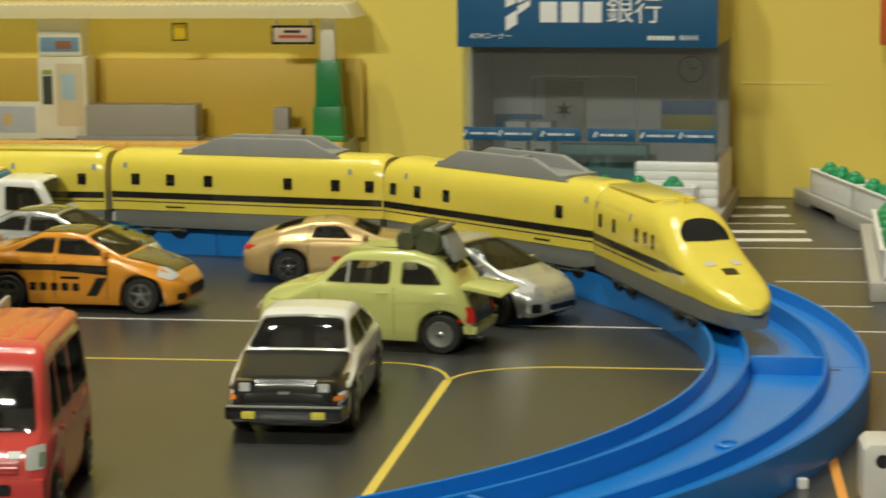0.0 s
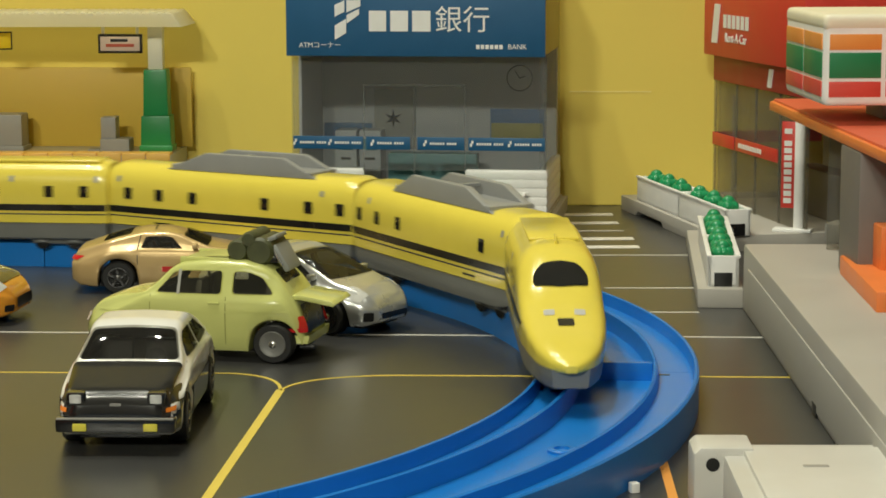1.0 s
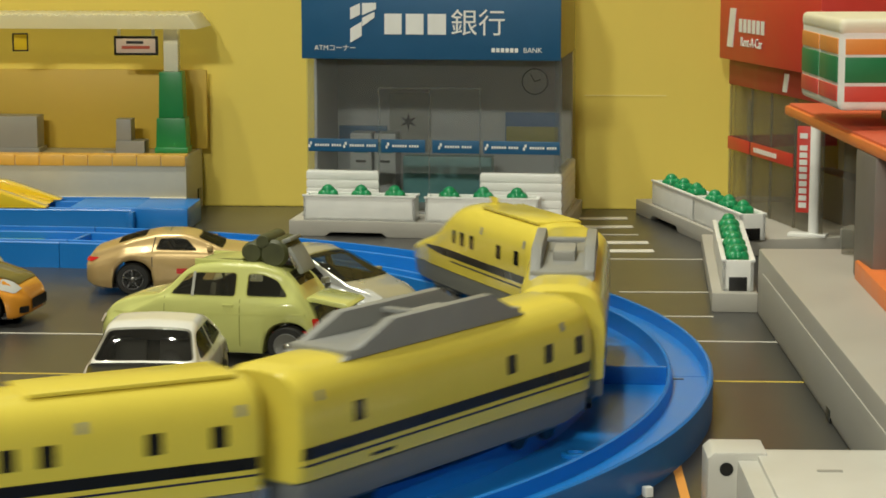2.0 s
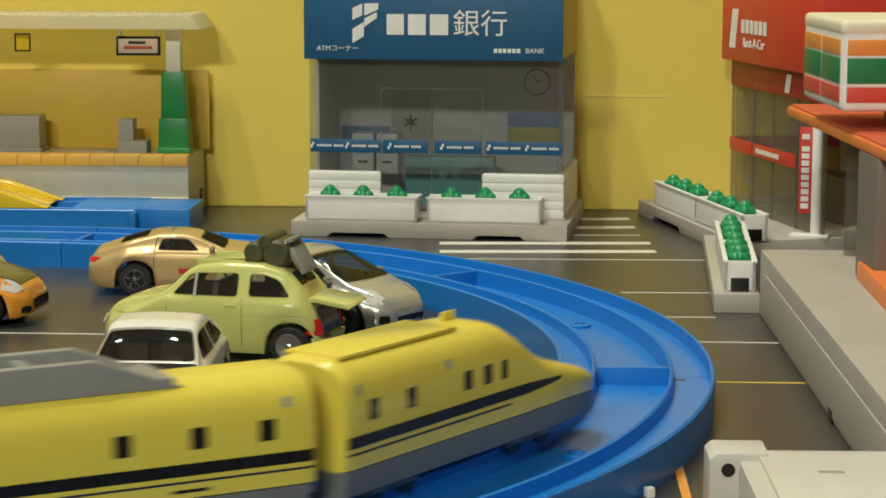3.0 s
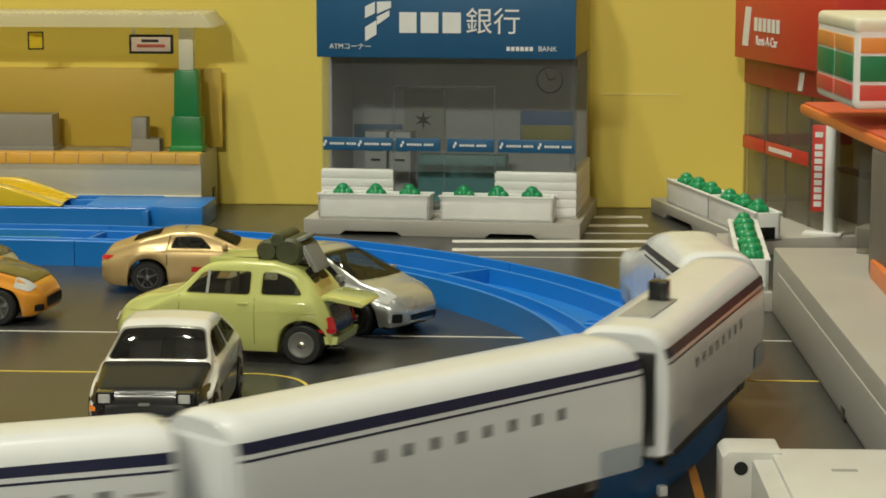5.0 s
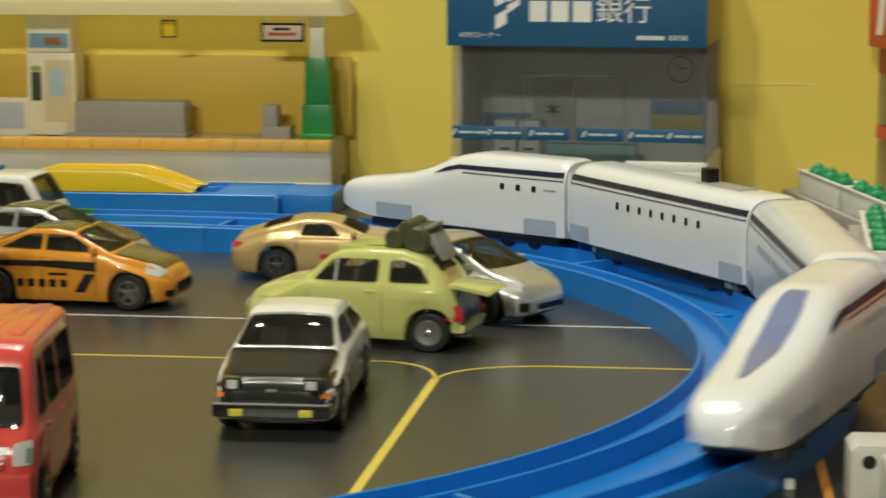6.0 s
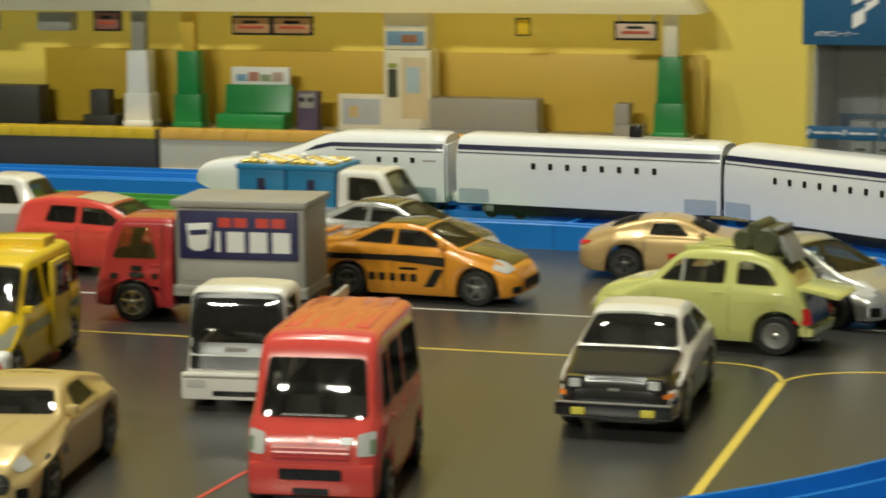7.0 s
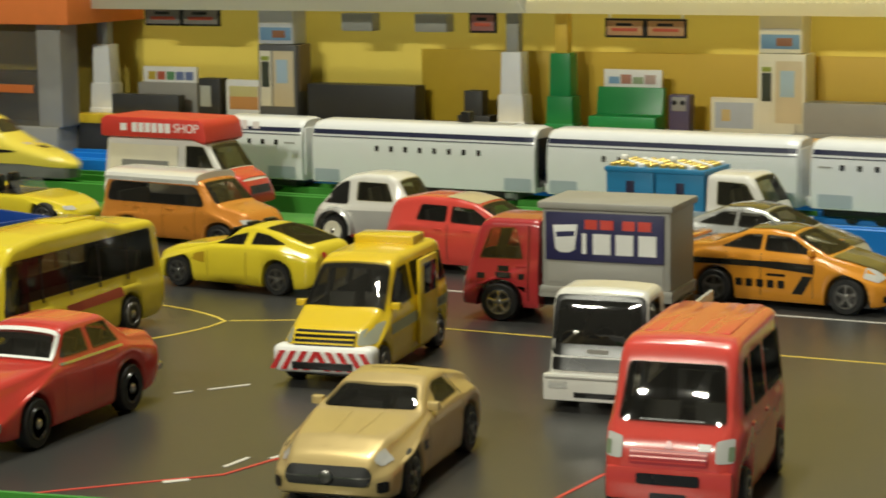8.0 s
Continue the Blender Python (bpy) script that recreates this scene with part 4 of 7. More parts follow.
def gullwing(label, m, material, roof_dark):
    """Low long-bonnet coupe."""
    t, L = make_car(label, m,
                    [(-35, 10.5), (-33.5, 14.2), (-28, 16.0), (-20, 18.6), (-12, 20.4), (-4, 20.4), (0, 19.4), (9, 15.4), (14, 14.8), (26, 13.6), (32, 11.4), (34, 9.4), (35, 7.6)],
                    [(-35, 10), (-22, 14.8), (8, 14.2), (35, 7)], [(-35, 10), (-33, 12.4), (-24, 14.2), (-8, 13.7), (8, 13.6), (22, 14.2), (31, 12.8), (34, 10.4), (35, 7.4)], material, (-20, 21), 5.5, 0.70, 2.4, 11.6, "spoke", BLACK_PAINT)
    over(t, L, "windscreen", rounded([(0.8, -8.4), (8.6, -10.6), (9.2, 0), (8.6, 10.6), (0.8, 8.4), (1.4, 0)], 1.2), GLASS)
    over(t, L, "rear_window", rounded([(-25, -8.2), (-16, -7.6), (-16, 7.6), (-25, 8.2)], 1.4), GLASS)
    sides(t, L, "side_window", rounded([(-12.8, 15.4), (0.8, 15.0), (-2.6, 18.6), (-5, 19.2), (-11.4, 18.9)], 0.8), GLASS)
    sides(t, L, "door_gap", [(-13.9, 5), (-13.6, 5), (-13.6, 15), (-12.6, 19.3), (-12.9, 19.5), (-13.9, 15)], BLACK, 0.12)
    door_lines(t, L, (9.6,), 5, 13.6)
    front(t, L, "grille", rounded([(-8.4, 5.8), (8.4, 5.8), (9.4, 7.6), (8.2, 9.6), (-8.2, 9.6), (-9.4, 7.6)], 0.8), RUBBER, 0.25, both=False, label="wide dark grille")
    front(t, L, "grille_bar", rect(-9.0, 9.0, 7.4, 7.7, 0.1), RIM, 0.5, both=False)
    part("badge", moved(turned([(1.4, -0.3), (1.4, 0.4), (1.1, 0.6)], 18, "x"), L.x_at(0, 7.6) + 0.5, 0, 7.6), RIM, t)
    front(t, L, "air_intake", rect(10.2, 12.2, 4.4, 6.6, 0.5), BLACK, 0.25)
    over(t, L, "headlamp", rounded([(27.6, 10.0), (32.4, 9.0), (31.2, 10.8), (27.4, 12.0)], 0.7), LAMP_GLASS, 0.22, step=1.2)
    over(t, L, "headlamp", rounded([(27.6, -10.0), (27.4, -12.0), (31.2, -10.8), (32.4, -9.0)], 0.7), LAMP_GLASS, 0.22, step=1.2)
    over(t, L, "bonnet_crease", [(10, -3.8), (30, -2.6), (30, -2.0), (10, -3.0)], material, 0.07)
    over(t, L, "bonnet_crease", [(10, 3.0), (30, 2.0), (30, 2.6), (10, 3.8)], material, 0.07)
    front(t, L, "tail_lamp", rect(6.8, 11.2, 11.4, 12.8, 0.4), RED_LENS, 0.3, -1)
    over(t, L, "roof_gap", [(-8.6, -5.2), (-8.2, -5.2), (-8.2, 5.2), (-8.6, 5.2)], BLACK, 0.12)
    sides(t, L, "side_vent", rect(11.4, 14.2, 8.6, 10.6, 0.3), BLACK, 0.14)
    sides(t, L, "small_badge", rect(-6, -1, 7.4, 9.2, 0.3), RED_LENS if roof_dark else material, 0.12)
    mirrors(t, L, 4.8, 15.0, material)


def silver_hatch(m):
    t, L = make_car("silver toy hybrid hatchback with a dark sloping windscreen", m,
                    [(-33, 12), (-31.5, 17.5), (-27, 19.6), (-10, 23.0), (-2, 23.2), (6, 20.8), (19, 15.2), (26, 13.6), (31, 11.2), (33, 8)],
                    [(-33, 12), (-20, 15.4), (18, 13.4), (33, 8)], [(-33, 10.6), (-31, 12.4), (-24, 13.3), (12, 13.4), (24, 12.8), (30, 10.8), (33, 6.4)], SILVER, (-20, 19), 5.4, 0.72, 2.8, rim=BLACK_PAINT)
    over(t, L, "windscreen", rounded([(2.4, -8.6), (18.0, -10.4), (18.8, 0), (18.0, 10.4), (2.4, 8.6)], 1.2), TINT)
    over(t, L, "rear_window", rounded([(-29, -9.0), (-14, -8.4), (-14, 8.4), (-29, 9.0)], 1.2), TINT)
    sides(t, L, "side_window", rounded([(-24, 17.0), (-5.4, 16.0), (-5.4, 21.4), (-12, 21.0)], 0.9), GLASS)
    sides(t, L, "side_window", rounded([(-4.4, 16.0), (13.4, 15.0), (3.6, 20.8), (-4.4, 21.4)], 0.9), GLASS)
    door_lines(t, L, (-4.9, 12.0), 4.4, 15.6)
    over(t, L, "headlamp", rounded([(24.6, 7.6), (30.2, 7.6), (28.4, 11.0), (23.4, 11.4)], 0.9), LAMP_GLASS, 0.2, step=1.3)
    over(t, L, "headlamp", rounded([(24.6, -7.6), (23.4, -11.4), (28.4, -11.0), (30.2, -7.6)], 0.9), LAMP_GLASS, 0.2, step=1.3)
    front(t, L, "grille", rect(-6, 6, 5.2, 6.8, 0.5), BLACK, both=False)
    front(t, L, "air_intake", rect(8.2, 10.6, 4.6, 7.2, 0.5), BLACK)
    mirrors(t, L, 12.6, 15.2, SILVER)


def sport_sedan(label, m, material, stripes, bonnet):
    t, L = make_car(label, m,
                    [(-35, 12), (-33.5, 17.0), (-28, 18.4), (-22, 18.8), (-10, 23.4), (-2, 23.8), (4, 22.8), (16, 16.8), (22, 15.6), (30, 13.4), (33.5, 10.6), (35, 7.6)],
                    [(-35, 12), (-24, 17.0), (14, 15.4), (35, 8)], [(-35, 10.4), (-33, 12.6), (-26, 13.8), (-10, 13.5), (10, 13.5), (22, 13.9), (31, 12.6), (34, 9.6), (35, 7)], material, (-20, 22), 5.6, 0.72, 2.4, 11.6, "spoke", None)
    over(t, L, "windscreen", rounded([(4.6, -8.8), (15.4, -10.6), (16, 0), (15.4, 10.6), (4.6, 8.8)], 1.2), TINT)
    over(t, L, "rear_window", rounded([(-22, -9.4), (-11, -8.4), (-11, 8.4), (-22, 9.4)], 1.2), TINT)
    over(t, L, "bonnet", rounded([(16.8, -11.0), (31.6, -8.8), (31.6, 8.8), (16.8, 11.0)], 1.4), bonnet, 0.2, "dark glossy bonnet")
    over(t, L, "roof_panel", rounded([(-10, -8.0), (3.4, -8.2), (3.4, 8.2), (-10, 8.0)], 1.2), bonnet, 0.2, "dark roof panel")
    sides(t, L, "side_window", rounded([(-18.4, 18.0), (-5.4, 17.6), (-5.4, 22.2), (-10.6, 22.0)], 0.9), GLASS)
    sides(t, L, "side_window", rounded([(-4.4, 17.6), (11.6, 17.0), (3.6, 21.8), (-4.4, 22.2)], 0.9), GLASS)
    door_lines(t, L, (-5.0, 11.6, -16), 4.2, 16.8)
    handles(t, L, (-14, 0), 15.0, material)
    front(t, L, "grille", rect(-7, 7, 5.0, 8.0, 0.6), BLACK, both=False)
    front(t, L, "air_intake", rect(8.4, 11.2, 4.2, 6.2, 0.5), BLACK)
    over(t, L, "headlamp", rounded([(27.0, 9.6), (33.0, 8.4), (31.0, 11.4), (26.6, 12.4)], 0.8), LAMP_GLASS, 0.26, step=1.2)
    over(t, L, "headlamp", rounded([(27.0, -9.6), (26.6, -12.4), (31.0, -11.4), (33.0, -8.4)], 0.8), LAMP_GLASS, 0.26, step=1.2)
    part("rear_spoiler", box(-34.5, -30.5, -10, 10, 18.6, 19.6, 0.4), material, t)
    mirrors(t, L, 10.8, 16.8, material)
    if stripes:
        sides(t, L, "stripe", [(-33.6, 12.6), (-6, 12.8), (4, 12.2), (12, 11.6), (12, 14.4), (2, 14.6), (-33.6, 14.4)], DARK_FILM, 0.2, "dark side stripe")
        sides(t, L, "stripe", [(5, 5.2), (8.4, 5.2), (11.6, 10.8), (8.4, 10.8)], DARK_FILM, 0.2)
        for k in range(5):
            sides(t, L, "print_bar", rect(-13 + k * 3.4, -10.8 + k * 3.4, 6.6, 9.0, 0.5), DARK_FILM, 0.2)
        sides(t, L, "print_bar", rect(-3, 3, 10.2, 11.0, 0.2), DARK_FILM, 0.2)


def small_hatch(m):
    t, L = make_car("coral red small toy hatchback with a pale reflection painted on its roof", m,
                    [(-31, 12), (-30, 19.5), (-27, 23.6), (-18, 25.2), (-4, 25.0), (4, 23.4), (17, 16.6), (24, 14.8), (29, 12), (31, 8)],
                    [(-31, 12), (-24, 16.6), (16, 15.2), (31, 8)], [(-31, 11.2), (-29, 12.8), (-20, 13.4), (14, 13.3), (25, 12.3), (29.5, 10), (31, 6.8)], CORAL, (-19, 19), 5.3, 0.76, 3.0)
    over(t, L, "windscreen", rounded([(5.0, -8.8), (16.2, -10.6), (16.2, 10.6), (5.0, 8.8)], 1.2), TINT)
    # pale patch paints a reflection onto the roof front
    over(t, L, "roof_panel", rounded([(-8, -8.6), (4.2, -8.6), (4.2, 8.6), (-8, 8.6)], 1.2), plastic("pale_roof", (0.55, 0.46, 0.30), 0.2), 0.2, "roof panel in the pale colour of a reflection")
    sides(t, L, "side_window", rounded([(-18, 17.6), (-6.4, 17.2), (-6.4, 22.6), (-16.6, 22.8)], 0.9), GLASS)
    sides(t, L, "side_window", rounded([(-4.8, 17.2), (11.6, 16.6), (3.4, 22.0), (-4.8, 22.6)], 0.9), GLASS)
    door_lines(t, L, (-5.6, 10.4), 4.4, 16.6)
    handles(t, L, (-9, 2), 14.8, CORAL)
    front(t, L, "headlamp", rect(8, 11, 10, 12, 0.4), LAMP_GLASS)
    front(t, L, "grille", rect(-7, 7, 5.4, 7.2, 0.4), BLACK, both=False)


def boxy_van(label, m, material, roof, height, long, kind):
    """One-box vans: kind 'kei' is the tall red van, 'patrol' the yellow one with chevrons."""
    h, l = height, long / 2
    if kind == "kei":
        top = [(-l, h - 4), (-l + 1, h - 1.2), (-l + 4, h), (l - 17, h), (l - 13, h - 0.6), (l - 10.5, h - 2.0), (l - 4.6, h * 0.56), (l - 3.4, h * 0.51), (l - 0.8, h * 0.44), (l, h * 0.30)]
        belt = [(-l, h * 0.55), (l - 5, h * 0.53), (l, h * 0.28)]
        ro = 0.84
    else:
        top = [(-l, h - 5), (-l + 1.5, h - 1), (-l + 5, h), (3, h), (7, h - 1.2), (20.5, h * 0.60), (26, h * 0.54), (l - 3, h * 0.48), (l - 1, h * 0.40), (l, h * 0.28)]
        belt = [(-l, h * 0.60), (16, h * 0.56), (l, h * 0.26)]
        ro = 0.80
    t, L = make_car(label, m, top, belt, [(-l, 11.6), (-l + 2, 12.6), (-l + 8, 13.0), (l - 8, 13.0), (l - 2.5, 12.2), (l - 0.6, 11.0), (l, 9.6)], material, (-l + 11, l - 10.5), 5.0, ro, 2.8, 10.9, "plain", RIM)
    return t, L


def kei_van(m):
    t, L = boxy_van("coral red toy one-box van with ribbed roof", m, CORAL, CORAL, 35, 62, "kei")
    front(t, L, "windscreen", rounded([(-10.2, 19.2), (10.2, 19.2), (9.2, 30.6), (-9.2, 30.6)], 1.2), GLASS, 0.2, both=False, label="large dark windscreen")
    for y in (-6.5, -2.2, 2.2, 6.5):
        part("roof_rib", box(-27.6, 12.4, y - 1.7, y + 1.7, 34.4, 35.35, 0.45), CORAL, t)
    sides(t, L, "side_window", rounded([(12.0, 20.2), (21.0, 20.2), (16.8, 30.6), (12.0, 31.2)], 0.9), GLASS)
    sides(t, L, "side_window", rounded([(-3.6, 20.2), (9.6, 20.2), (9.6, 31.2), (-3.6, 31.2)], 0.9), GLASS)
    sides(t, L, "side_window", rounded([(-26.6, 20.2), (-6.0, 20.2), (-6.0, 31.2), (-26.0, 31.0)], 0.9), GLASS)
    door_lines(t, L, (10.8, -4.8), 4.4, 19.4, DEEP_RED)
    handles(t, L, (12.8, -2.6), 17.4, CORAL)
    front(t, L, "headlamp", rounded([(8.6, 12.4), (11.8, 12.4), (11.8, 17.2), (8.6, 16.6)], 0.7), LAMP_GLASS, 0.35, label="square headlamp")
    front(t, L, "indicator", rect(10.8, 11.9, 12.8, 15.6, 0.3), plastic("lamp_corner_green", (0.20, 0.26, 0.16), 0.2), 0.5)
    front(t, L, "grille", rect(-7.2, 7.2, 11.4, 14.4, 0.5), DEEP_RED, 0.2, both=False)
    for z in (12.1, 13.0, 13.9):
        front(t, L, "grille_slat", rect(-7.0, 7.0, z - 0.16, z + 0.16, 0.1), CORAL, 0.45, both=False)
    front(t, L, "air_intake", rect(-5.8, 5.8, 7.6, 9.8, 0.5), BLACK, 0.9, both=False)
    front(t, L, "plate_recess", rect(-3.4, 3.4, 4.4, 5.8, 0.3), BLACK, 0.3, both=False)
    part("front_bumper", box(28.6, 31.4, -11.8, 11.8, 4.0, 10.8, 1.2), CORAL, t)
    front(t, L, "badge", rounded([(-1.0, 14.6), (1.0, 14.6), (0, 16.6)], 0.3), DEEP_RED, 0.3, both=False)
    front(t, L, "print_bar", rect(5.4, 7.8, 14.6, 16.0, 0.2), WHITE, 0.3, both=False)
    front(t, L, "wiper", rect(-6, 6, 19.6, 20.0, 0.1), BLACK, 0.5, both=False)


def patrol_van(m):
    t, L = boxy_van("yellow toy road patrol van with red-white chevron bumper", m, YELLOW_PAINT, YELLOW_PAINT, 31, 68, "patrol")
    over(t, L, "windscreen", rounded([(8.0, -9.8), (19.6, -11.5), (20.4, 0), (19.6, 11.5), (8.0, 9.8)], 1.4), GLASS)
    sides(t, L, "side_window", rounded([(-1.0, 18.4), (16.0, 18.0), (6.4, 28.0), (-1.0, 28.2)], 1.0), GLASS)
    sides(t, L, "side_window", rounded([(-16.4, 18.8), (-3.2, 18.6), (-3.2, 28.2), (-16.4, 28.0)], 1.0), GLASS)
    sides(t, L, "side_window", rounded([(-31.4, 19.2), (-18.4, 19.0), (-18.4, 28.0), (-30.8, 27.4)], 1.0), GLASS)
    sides(t, L, "reflective_band", [(-33, 12.2), (18, 11.8), (18, 14.6), (-33, 15.0)], plastic("grey_green_band", (0.34, 0.37, 0.24), 0.4), 0.2, "grey reflective band")
    for k in range(6):
        sides(t, L, "print_bar", rect(-27 + k * 3.2, -25 + k * 3.2, 12.8, 14.4, 0.2), plastic("print_dark", (0.10, 0.11, 0.10), 0.5), 0.26)
    for s in (1, -1):
        y = L.y_at(-10, 16)
        part("sliding_door", box(-18, -2.4, s * (y + 0.9) - 0.6, s * (y + 0.9) + 0.6, 5.0, 29.0, 0.6) if s > 0 else box(-18, -17.6, s * y - 0.1, s * y + 0.1, 5, 17, 0), YELLOW_PAINT, t, "sliding door standing proud")
    part("door_glass", box(-15.6, -5.2, L.y_at(-10, 16) + 1.4, L.y_at(-10, 16) + 1.7, 18.8, 27.4, 0.1), DARK_PANE, t)
    part("light_bar", box(-24, -14, -8.6, 8.6, 30.6, 33.6, 0.7), YELLOW_PAINT, t, "yellow roof light bar")
    bumper = part("front_bumper", box(29.0, 35.0, -13.6, 13.6, 3.8, 11.2, 2.2, seg=4), WHITE, t, "white bumper with red chevrons")
    for k in range(9):
        y = -12 + k * 3.0
        lean = 1.4 if y < 0 else -1.4
        b = prism([(y - 0.75 - lean, 4.8), (y + 0.75 - lean, 4.8), (y + 0.75 + lean, 9.8), (y - 0.75 + lean, 9.8)], -0.1, 0.2, 0)
        bmesh.ops.transform(b, matrix=Matrix(((0, 1, 0, 35.0), (1, 0, 0, 0), (0, 0, 1, 0), (0, 0, 0, 1))), verts=b.verts)
        part("chevron", b, RED_LENS, bumper)
    part("bumper_slot", box(34.6, 35.3, -8.2, 8.2, 5.0, 7.0, 0.3), BLACK, bumper)
    front(t, L, "grille", rect(-8.2, 8.2, 10.8, 15.0, 0.6), BLACK, 0.3, both=False)
    for z in (11.8, 13.0, 14.2):
        front(t, L, "grille_slat", rect(-8.0, 8.0, z - 0.22, z + 0.22, 0.1), YELLOW_PAINT, 0.6, both=False)
    front(t, L, "headlamp", rounded([(8.8, 11.6), (12.4, 11.2), (12.2, 16.2), (8.8, 15.0)], 0.8), plastic("smoky_lamp", (0.36, 0.38, 0.30), 0.15), 0.3)
    mirrors(t, L, 14.6, 18.0, YELLOW_PAINT)


def corvette(m):
    t, L = make_car("yellow toy sports car with an open targa top", m,
                    [(-34, 12), (-33, 15.6), (-27, 17.0), (-18, 19.4), (-8, 21.0), (-3, 20.6), (2, 16.6), (9, 15.0), (24, 13.2), (31, 10.6), (34, 7)],
                    [(-34, 11.5), (-20, 15.2), (8, 14.2), (34, 7)], [(-34, 10.8), (-32, 12.8), (-22, 14.4), (-6, 13.6), (8, 13.6), (22, 14.2), (30, 12.4), (34, 7)], LEMON, (-20, 21), 5.3, 0.66, 2.4, 11.4, "spoke", RIM)
    over(t, L, "rear_window", rounded([(-30, -8.8), (-12, -7.8), (-12, 7.8), (-30, 8.8)], 1.4), GLASS)
    over(t, L, "cockpit", rounded([(-6.0, -7.8), (6.4, -9.6), (6.4, 9.6), (-6.0, 7.8)], 1.2), BLACK, 0.3, "open dark cockpit")
    sides(t, L, "side_window", rounded([(-23, 16.2), (-9, 15.6), (-9, 19.2), (-15, 18.8)], 0.8), GLASS)
    sides(t, L, "side_window", rounded([(-6.6, 15.4), (5.6, 15.0), (-0.6, 17.8), (-6.2, 19.0)], 0.6), GLASS)
    for y in (-4.6, 4.6):
        part("seat_back", moved(box(-1.2, 1.2, y - 2.6, y + 2.6, 14.5, 22.0, 0.8), -4.4), BLACK, t)
    part("screen_frame", moved(box(-0.4, 0.4, -9, 9, -2.8, 2.2, 0.3), 1.8, 0, 18.2, 0, -40), BLACK, t)
    door_lines(t, L, (-7.6, 8.4), 4.6, 15.0, paint("yellow_shadow", (0.30, 0.18, 0.01)))
    sides(t, L, "side_vent", rounded([(9.4, 8.6), (14.6, 9.6), (13.6, 11.6), (9.4, 12.4)], 0.6), paint("yellow_deep", (0.45, 0.28, 0.01)), 0.14)
    front(t, L, "tail_lamp", rect(5, 7.4, 12, 14, 0.9), RED_LENS, way=-1)


def sedan(m):
    t, L = make_car("orange-red toy classic saloon with white windscreen frame", m,
                    [(-34, 13), (-33.4, 16.2), (-21, 17.0), (-17.6, 20.4), (-13.4, 23.0), (1, 23.2), (5, 22.2), (11, 16.4), (32, 14.8), (33.6, 12), (34, 8)],
                    [(-34, 12.5), (-20, 15.6), (12, 15.0), (34, 8)], [(-34, 12.2), (-32, 12.8), (-20, 13.0), (20, 13.0), (32, 12.6), (34, 11.6)], RED_PAINT, (-20, 20), 5.4, 0.76, 3.2, 11.0, rim=BLACK_PAINT)
    # brighter coral over the red roof paints in warm light from above
    over(t, L, "roof_skin", rounded([(-12, -9.4), (3, -9.4), (3, 9.4), (-12, 9.4)], 1), CORAL, 0.1)
    for strip in ([(5.2, -9.4), (6.1, -9.4), (6.1, 9.4), (5.2, 9.4)], [(10.7, -11.2), (11.5, -11.2), (11.5, 11.2), (10.7, 11.2)],
                  [(5.2, -9.6), (11.5, -11.4), (11.5, -10.5), (5.2, -8.7)], [(5.2, 8.7), (11.5, 10.5), (11.5, 11.4), (5.2, 9.6)]):
        over(t, L, "windscreen_frame", strip, WHITE, 0.5, "white windscreen frame", step=1.0)
    over(t, L, "windscreen", rounded([(6.0, -8.8), (10.8, -10.6), (10.8, 10.6), (6.0, 8.8)], 0.5), GLASS, 0.32)
    over(t, L, "rear_window", rounded([(-20.2, -9.4), (-15.8, -8.8), (-15.8, 8.8), (-20.2, 9.4)], 0.8), TINT)
    sides(t, L, "side_window", rounded([(-16.8, 16.8), (-5.0, 16.8), (-5.0, 21.8), (-13.6, 21.8)], 0.6), TINT)
    sides(t, L, "side_window", rounded([(-3.4, 16.8), (8.0, 16.8), (3.6, 21.8), (-3.4, 21.8)], 0.6), TINT)
    sides(t, L, "waist_trim", [(-17, 15.5), (9, 15.5), (9, 16.0), (-17, 16.0)], CHROME, 0.2)
    door_lines(t, L, (-3.7, 8.4, -14), 5, 15.4, DEEP_RED)
    part("front_bumper", box(33, 36, -12.4, 12.4, 5.8, 8.2, 0.8), CHROME, t, "chrome bumper")
    part("rear_bumper", box(-36, -33, -12.4, 12.4, 6.8, 8.8, 0.8), CHROME, t, "chrome bumper")
    front(t, L, "grille", rect(-10, 10, 9.4, 12.4, 0.5), BLACK, both=False)
    for y in (6.6, 9.4, -6.6, -9.4):
        part("headlamp", moved(turned([(1.3, -0.6), (1.3, 0.5), (1.0, 0.7)], 16, "x"), L.x_at(y, 11), y, 11), LAMP_GLASS, t)
    front(t, L, "tail_lamp", rect(8, 11.6, 10.6, 12.6, 0.4), RED_LENS, way=-1)


